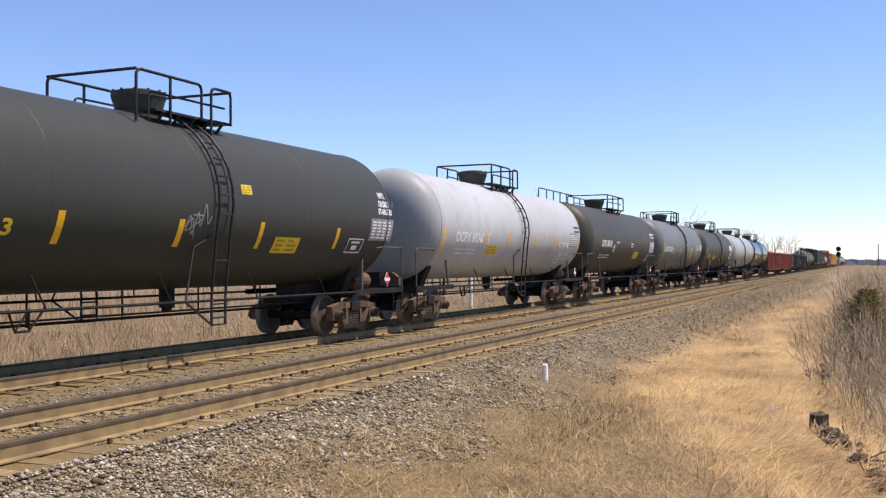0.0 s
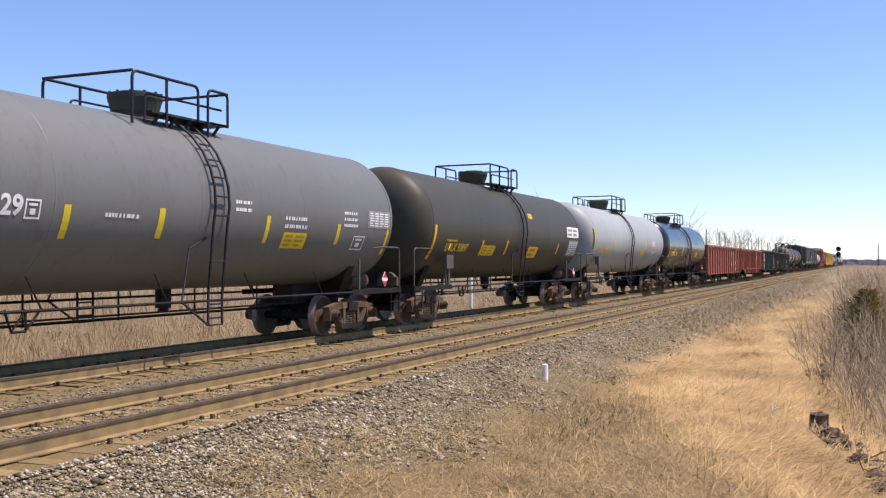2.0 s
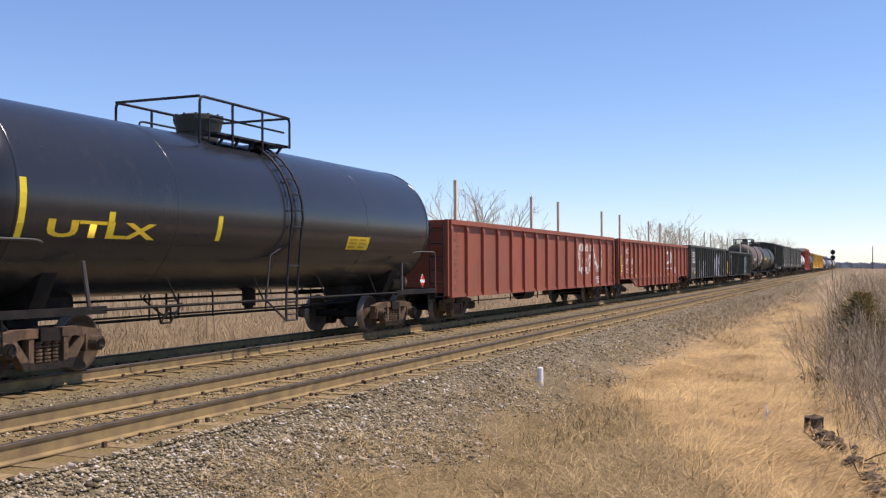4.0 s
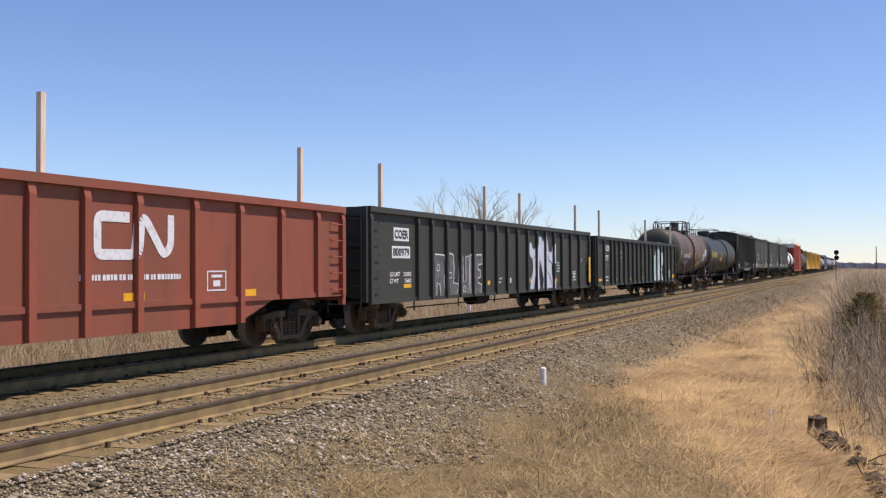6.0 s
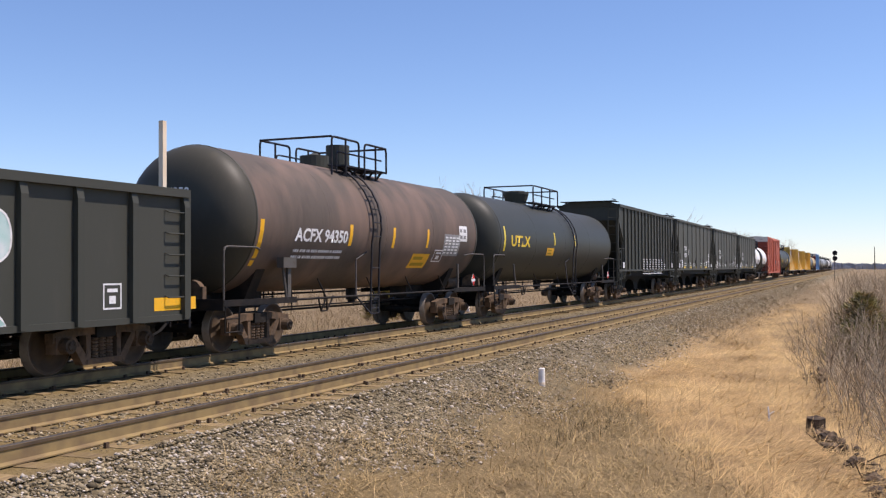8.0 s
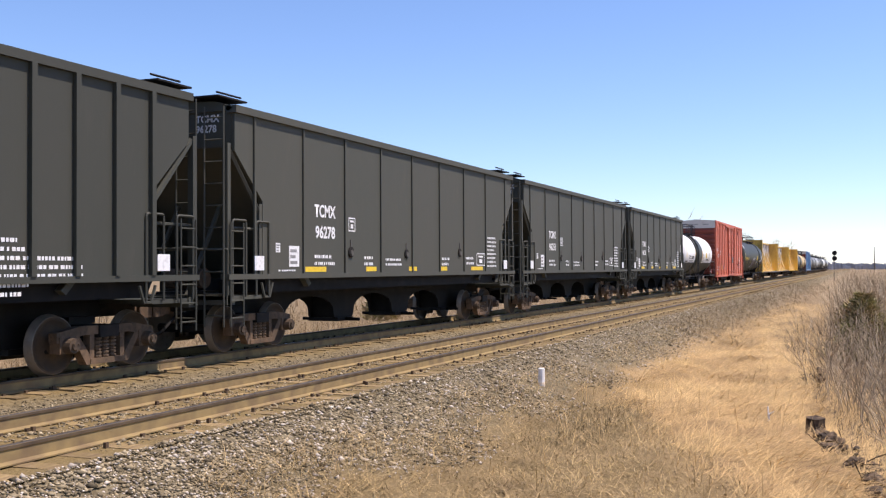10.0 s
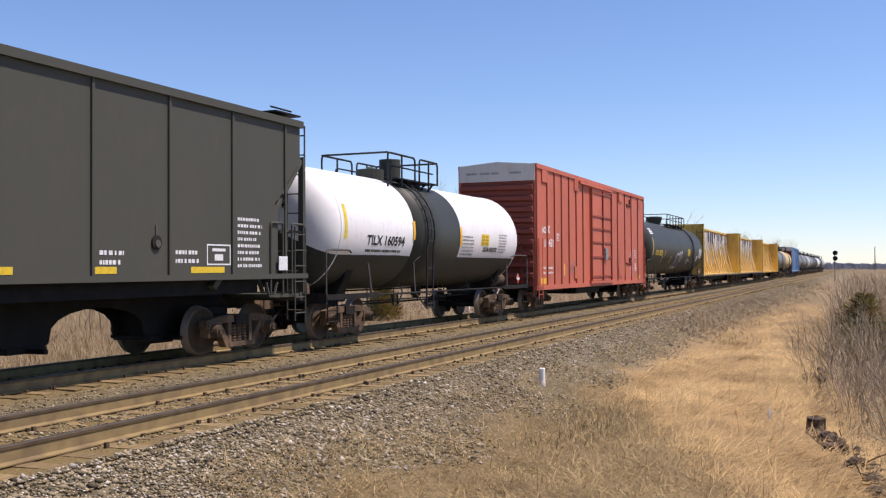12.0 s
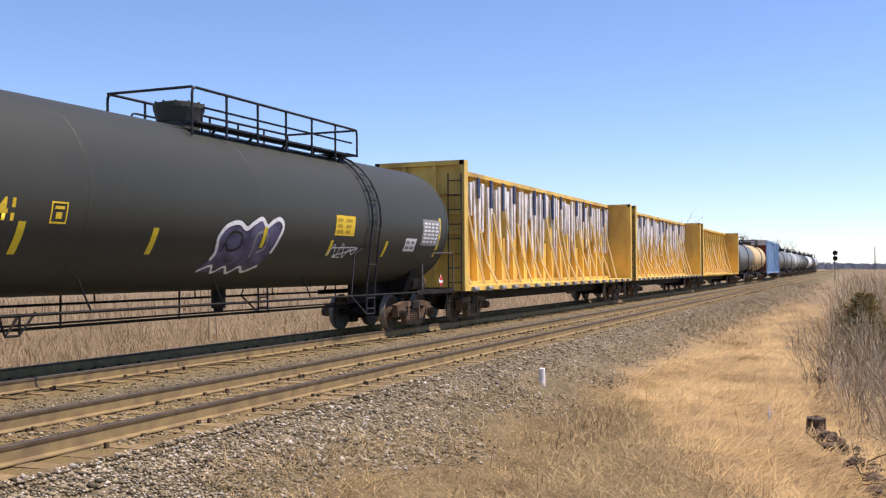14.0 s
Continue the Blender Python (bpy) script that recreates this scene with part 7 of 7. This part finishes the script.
def bare_shrub(x, y, height, stems, seed, label, spread=0.35):
    rnd = random.Random(seed)
    shrub = base("bare_shrub", label, "shrub", "bare shrubs in the ditch")
    shrub.location = (x, y, ground_z(x, y) - 0.03)
    for k in range(stems):
        bm = bmesh.new()
        a = rnd.uniform(0, 6.28)
        way = Vector((math.cos(a) * spread, math.sin(a) * spread, 1)) + Vector((rnd.gauss(0, 0.1), rnd.gauss(0, 0.1), 0))
        twigs(bm, (math.cos(a) * rnd.uniform(0, 0.35), math.sin(a) * rnd.uniform(0, 0.35), 0), way, height * rnd.uniform(0.55, 0.8), rnd.uniform(0.008, 0.016), 2, rnd, 0.45, 2)
        part("stem", bm, M_TWIG, shrub)
    return shrub


for k, (x, y, h, n) in enumerate(((24.6, 0.75, 1.5, 10), (23.0, 0.1, 1.7, 12), (21.3, 0.15, 1.3, 9), (26.5, 0.25, 1.6, 11), (24.5, -0.7, 1.8, 12), (28.5, 0.9, 1.3, 8), (18.6, -0.45, 1.3, 9), (30.5, -0.2, 1.9, 12), (16.0, -0.7, 1.0, 8),
                               (20.2, -0.5, 1.4, 10), (22.0, -0.8, 1.7, 12), (25.4, 0.2, 1.5, 12), (19.4, -0.9, 1.5, 10))):
    bare_shrub(x, y, h, n, 40 + k, "bare grey-brown shrub standing in the ditch")


def evergreen(x, y, height, radius, seed, label):
    """A ragged juniper: a trunk, limbs and many small sprays."""
    rnd = random.Random(seed)
    tree = base("evergreen_bush", label, "bush", "evergreen bushes")
    tree.location = (x, y, ground_z(x, y) - 0.05)
    bm = bmesh.new()
    cyl(bm, (0, 0, 0), (0.03, 0.02, height * 0.9), 0.06, 7, 0.012)
    for k in range(26):
        z = height * rnd.uniform(0.08, 0.85)
        a = rnd.uniform(0, 6.28)
        reach = radius * (1 - z / height) ** 0.6 * rnd.uniform(0.6, 1.0)
        cyl(bm, (0, 0, z), (math.cos(a) * reach, math.sin(a) * reach, z + reach * rnd.uniform(0.2, 0.7)), 0.018, 4, 0.005)
    part("trunk", bm, M_BARK, tree)
    bm = bmesh.new()
    for k in range(4600):
        z = height * rnd.random() ** 1.2
        a = rnd.uniform(0, 6.28)
        lump = 0.75 + 0.35 * math.sin(a * 3 + z * 4 + seed) + rnd.gauss(0, 0.08)
        r = radius * max(0.05, (1 - z / height)) ** 0.55 * lump * rnd.uniform(0.12, 1.0) ** 0.5
        c = Vector((r * math.cos(a), r * math.sin(a), z + 0.15 * r))
        w = Vector((math.cos(a) + rnd.gauss(0, 0.5), math.sin(a) + rnd.gauss(0, 0.5), rnd.uniform(0.1, 1.2))).normalized()
        s = w.cross(Vector((rnd.random(), rnd.random(), rnd.random()))).normalized() * rnd.uniform(0.012, 0.03)
        L = rnd.uniform(0.10, 0.24)
        bm.faces.new([bm.verts.new(q) for q in (c - s, c + s, c + w * L * 0.7 + s * 0.6, c + w * L)])
    part("crown", bm, M_NEEDLE, tree, "olive green needle sprays")
    return tree


evergreen(37.0, -0.05, 2.3, 1.35, 3, "dull olive evergreen bush among dead weeds")
evergreen(40.5, -1.6, 2.3, 1.3, 5, "dull olive evergreen bush among dead weeds")
evergreen(44.0, 21.6, 2.0, 0.95, 6, "small green evergreen behind the far track")
evergreen(46.2, 22.4, 1.4, 0.9, 9, "small green evergreen behind the far track")


def tree(x, y, height, seed, label, spread=0.62, r=0.13):
    rnd = random.Random(seed)
    t = base("bare_tree", label, "tree", "bare trees")
    t.location = (x, y, ground_z(x, y) - 0.1)
    bm = bmesh.new()
    cyl(bm, (0, 0, 0), (0.1, 0.05, height * 0.42), r, 8, r * 0.7)
    part("trunk", bm, M_TWIG, t)
    bm = bmesh.new()
    for k in range(9):
        a = k * 2.4 + rnd.uniform(-0.4, 0.4)
        z = height * rnd.uniform(0.26, 0.42)
        twigs(bm, (0.07, 0.04, z), (math.cos(a) * 0.75, math.sin(a) * 0.75, 1), height * rnd.uniform(0.36, 0.48), r * 0.5, 3, rnd, spread, 2)
    part("crown", bm, M_TWIG, t, "leafless forking branches")
    return t


tree(95, 36.5, 10.4, 71, "bare deciduous tree behind the railway", 0.7)
tree(98, 34.2, 8.3, 72, "bare deciduous tree behind the railway", 0.7)
for k, (x, y, h) in enumerate(((205, 39, 11), (214, 36, 12), (222, 38, 10), (236, 37, 10), (250, 34, 9), (270, 33, 9), (300, 34, 11), (330, 33, 10), (420, 34, 12), (480, 32, 13))):
    tree(x, y, h, 80 + k, "bare tree in the far hedgerow", 0.6, 0.15)


def far_wood():
    """The low blue-brown line of woods on the horizon, distance haze put into its colour."""
    rng = np.random.default_rng(91)
    m = mat("hazy_bare_woods", (0.30, 0.32, 0.36), 0.95, 0.0, [(0.03, 0.4, 0.7, (0.40, 0.40, 0.42))], None, island=0.3)
    n = 9000
    x = rng.uniform(900, 1500, n)
    y = rng.uniform(-700, 900, n)
    far = np.hypot(x, y)
    h = rng.uniform(3.0, 7.5, n) * (0.7 + 0.3 * np.sin(y * 0.02) * np.sin(y * 0.007 + 1))
    w = rng.uniform(0.8, 3.0, n)
    v, f = [], []
    side = np.stack([-y / far, x / far], -1)
    top = rng.uniform(0.2, 0.8, n)
    p = np.stack([x, y], -1)
    a = np.concatenate([p - side * w[:, None], np.full((n, 1), -1.0)], -1)
    b = np.concatenate([p + side * w[:, None], np.full((n, 1), -1.0)], -1)
    c = np.concatenate([p + side * (w * top)[:, None], h[:, None]], -1)
    d = np.concatenate([p - side * (w * top[::-1])[:, None], (h * rng.uniform(0.6, 1, n))[:, None]], -1)
    v = np.stack([a, b, c, d], 1).reshape(-1, 3)
    f = np.arange(n * 4).reshape(-1, 4)
    soup("far_woods", v, f, m, "low line of bare woods on the horizon", "woods")


far_wood()
x, y = scatter(7000, (46.0, 95.0), (-1.9, 1.3), 35)
blades("dead_brush", x, y, (1.2, 3.7), 0.32, (0.008, 0.018), M_TWIG, "tall tangled dead brush along the ditch", 36, "brush")
x, y = scatter(9000, (52.0, 170.0), (-6.5, 1.0), 31)
blades("dead_brush", x, y, (0.6, 2.3), 0.30, (0.012, 0.03), M_TWIG, "tangled dead brush along the ditch", 32, "brush")
x, y = scatter(110, (9.5, 24.0), (0.8, 6.2), 33)
blades("dead_stalks", x, y, (0.25, 0.75), 0.35, (0.005, 0.009), M_STRAW, "thin dead stalks standing on the bank", 34, "weeds", curl=0.25)


def stump():
    """A square-topped stump with rotten clods running down the slipped bank, and a few snapped stems."""
    rnd = random.Random(5)
    ob = base("rotten_stump", "dark rotten stump and clods at the edge of the bank", "stump")
    ob.location = (17.0, 0.62, ground_z(17.0, 0.62))
    bm = bmesh.new()
    seg = 9
    rings = []
    for z, s in ((-0.3, 1.3), (0.0, 1.05), (0.14, 0.95), (0.26, 1.0)):
        rings.append([bm.verts.new((0.1 + 0.15 * s * rnd.uniform(0.85, 1.15) * math.cos(6.283 * i / seg), 0.08 + 0.15 * s * rnd.uniform(0.85, 1.15) * math.sin(6.283 * i / seg), z + rnd.uniform(-0.02, 0.02))) for i in range(seg)])
    for p, q in zip(rings, rings[1:]):
        for i in range(seg):
            j = (i + 1) % seg
            bm.faces.new((p[i], p[j], q[j], q[i]))
    bm.faces.new(rings[-1])
    part("stump_block", bm, M_BARK, ob)
    for k in range(26):
        f = rnd.random() ** 1.3
        dx, dy = 0.05 - 4.2 * f, 0.0 - 0.86 * f + rnd.uniform(-0.34, 0.14)
        bm = bmesh.new()
        bmesh.ops.create_icosphere(bm, subdivisions=2, radius=rnd.uniform(0.04, 0.12))
        c = Vector((dx, dy, ground_z(17.0 + dx, 0.62 + dy) - ob.location.z + 0.07))
        for v in bm.verts:
            n = 1 + 0.9 * noise.noise(v.co * 14 + c * 5)
            v.co = Vector((v.co.x * n * 1.5, v.co.y * n, v.co.z * n * 0.75)) + c
        part("wood_clod", bm, M_BARK, ob)
    for k in range(9):
        f = rnd.random()
        dx, dy = 0.3 - 4.4 * f, -0.86 * f + rnd.uniform(-0.2, 0.2)
        z = ground_z(17.0 + dx, 0.62 + dy) - ob.location.z
        lean = (rnd.gauss(0, 0.2), rnd.gauss(0, 0.2))
        h = rnd.uniform(0.1, 0.4)
        bm = bmesh.new()
        tube(bm, [(dx, dy, z - 0.05), (dx + lean[0], dy + lean[1], z + h * 0.5), (dx + lean[0] * 2.4, dy + lean[1] * 1.6, z + h)], rnd.uniform(0.006, 0.011), 5)
        part("snapped_stem", bm, M_BARK, ob)


stump()


def dark_gap():
    rnd = random.Random(8)
    ob = base("washed_out_roots", "dark exposed roots where the bank has slipped", "roots")
    ob.location = (26.2, 1.15, ground_z(26.2, 1.15))
    for k in range(7):
        bm = bmesh.new()
        c = Vector((rnd.uniform(-1.6, 1.4), rnd.uniform(-0.25, 0.2), 0.05))
        bmesh.ops.create_icosphere(bm, subdivisions=2, radius=rnd.uniform(0.07, 0.15))
        for v in bm.verts:
            v.co = v.co * (1 + 0.8 * noise.noise(v.co * 7 + c)) + c
        part("clod", bm, M_BARK, ob)


dark_gap()


def marker_stub():
    ob = base("marker_stub", "short white plastic marker stub in the ballast", "marker post")
    x, y = 18.3, 5.62
    ob.location = (x, y, ground_z(x, y))
    m = mat("chalky_white_plastic", (0.80, 0.76, 0.70), 0.6, 0.0, [(6, 0.45, 0.8, (0.5, 0.42, 0.33))])
    bm = bmesh.new()
    cyl(bm, (0, 0, -0.1), (0.02, 0, 0.31), 0.066, 12, 0.062)
    cyl(bm, (0.02, 0, 0.31), (0.02, 0, 0.33), 0.062, 12, 0.04)
    part("stub", bm, m, ob)
    bm = bmesh.new()
    cyl(bm, (0.002, 0, 0.02), (0.004, 0, 0.06), 0.070, 12)
    part("collar", bm, M_STAKE, ob)
    ob = base("white_stick", "small broken white stick in the straw", "stick")
    ob.location = (18.2, 1.5, ground_z(18.2, 1.5))
    bm = bmesh.new()
    cyl(bm, (0, 0, -0.05), (0.03, 0.02, 0.24), 0.02, 6, 0.012)
    cyl(bm, (0.02, 0.01, 0.10), (0.01, -0.08, 0.16), 0.012, 5, 0.008)
    part("stick", bm, m, ob)
    ob = base("trackside_post", "pale wooden post behind the far track", "post")
    ob.location = (54.8, 21.3, ground_z(54.8, 21.3))
    bm = bmesh.new()
    box(bm, -0.09, 0.09, -0.09, 0.09, -0.2, 1.75)
    prism_x(bm, [(-0.09, 1.75), (0.09, 1.75), (0, 1.82)], -0.09, 0.09)
    part("post", bm, m, ob)
    for k, dx in enumerate((-0.5, 0.0, 0.45)):
        ob = base("thin_stake", "thin grey stake behind the far track", "stake", "thin stakes")
        ob.location = (29.7 + dx, 21.4, ground_z(29.7 + dx, 21.4))
        bm = bmesh.new()
        cyl(bm, (0, 0, -0.1), (0.02 - 0.05 * k, 0, 1.9), 0.022, 6, 0.018)
        part("shaft", bm, M_TWIG, ob)


marker_stub()


def signal_mast():
    ob = base("railway_signal", "black two-headed railway signal on a mast", "signal")
    x, y = 190.0, 4.4
    ob.location = (x, y, ground_z(x, y))
    m = mat("black_signal_paint", (0.012, 0.012, 0.012), 0.6, 0.0, [(4, 0.5, 0.8, (0.04, 0.04, 0.04))])
    bm = bmesh.new()
    cyl(bm, (0, 0, 0), (0, 0, 5.3), 0.07, 8)
    part("mast", bm, M_PALETUBE, ob)
    for z in (4.05, 5.0):
        bm = bmesh.new()
        cyl(bm, (-0.14, -0.1, z), (-0.10, -0.1, z), 0.42, 24)
        hd = part("signal_head", bm, m, ob, "round black signal target")
        for dy, dz in ((0, 0.15), (0.14, -0.08), (-0.14, -0.08)):
            bm = bmesh.new()
            cyl(bm, (-0.40, -0.1 + dy, z + dz), (-0.14, -0.1 + dy, z + dz), 0.09, 10)
            part("visor", bm, m, hd)
    bm = bmesh.new()
    for k in range(12):
        tube(bm, [(0.16, -0.18, 0.4 + k * 0.4), (0.16, 0.18, 0.4 + k * 0.4)], 0.015, 5)
    part("ladder", bm, M_PALETUBE, ob)
    ob = base("radio_mast", "slim grey mast on the horizon", "mast")
    ob.location = (800, -9.0, -1)
    bm = bmesh.new()
    cyl(bm, (0, 0, 0), (0, 0, 17), 0.5, 6, 0.25)
    part("mast", bm, M_PALETUBE, ob)


signal_mast()


# ---- ties and spikes, the many small pieces of the tracks ----
def ties(track, seed, wood):
    rnd = random.Random(seed)
    kinds = []
    for k in range(4):
        bm = bmesh.new()
        box(bm, -0.115, 0.115, -1.3, 1.3, -0.36, -0.192)
        for v in bm.verts:
            v.co += Vector((rnd.uniform(-0.015, 0.015), rnd.uniform(-0.05, 0.05), rnd.uniform(-0.008, 0.004)))
        kinds.append(mesh_of("tie", bm, wood))
    x = 4.0
    for k in range(240):
        t = part_of("tie", kinds[k % 4], None, track)
        t.matrix_basis = pose(x, rnd.uniform(-0.05, 0.05), 0, 0, 0, rnd.uniform(-1, 1))
        x += 0.53 + rnd.uniform(-0.03, 0.03)


def spikes(track, seed):
    rnd = random.Random(seed)
    bm = bmesh.new()
    for side in (-1, 1):
        for k in range(220):
            x = 4.0 + k * 0.53
            for off in (-0.12, 0.12, -0.2, 0.2):
                if rnd.random() < 0.55:
                    y = side * GAUGE / 2 + off
                    dx = rnd.uniform(-0.09, 0.09)
                    box(bm, x + dx - 0.022, x + dx + 0.022, y - 0.018, y + 0.018, -0.2, -0.19 + rnd.uniform(0.02, 0.055))
    ob = part("spike", bm, M_SPIKE, track)
    tagged(ob, kind="stuff")


ties(near_track, 1, M_TIE)
ties(train_track, 2, M_TIE)
spikes(near_track, 3)
spikes(train_track, 4)


# ---- what moves: the train runs towards the camera's left ----
def travelled(t):
    return 25.765 * t - 0.1316 * t * t + 0.00414 * t ** 3


def motions():
    for car, s in TRAIN:
        walk(car, [(t, pose(s - travelled(t), Y_TRAIN, 0)) for t in range(15)])


motions()
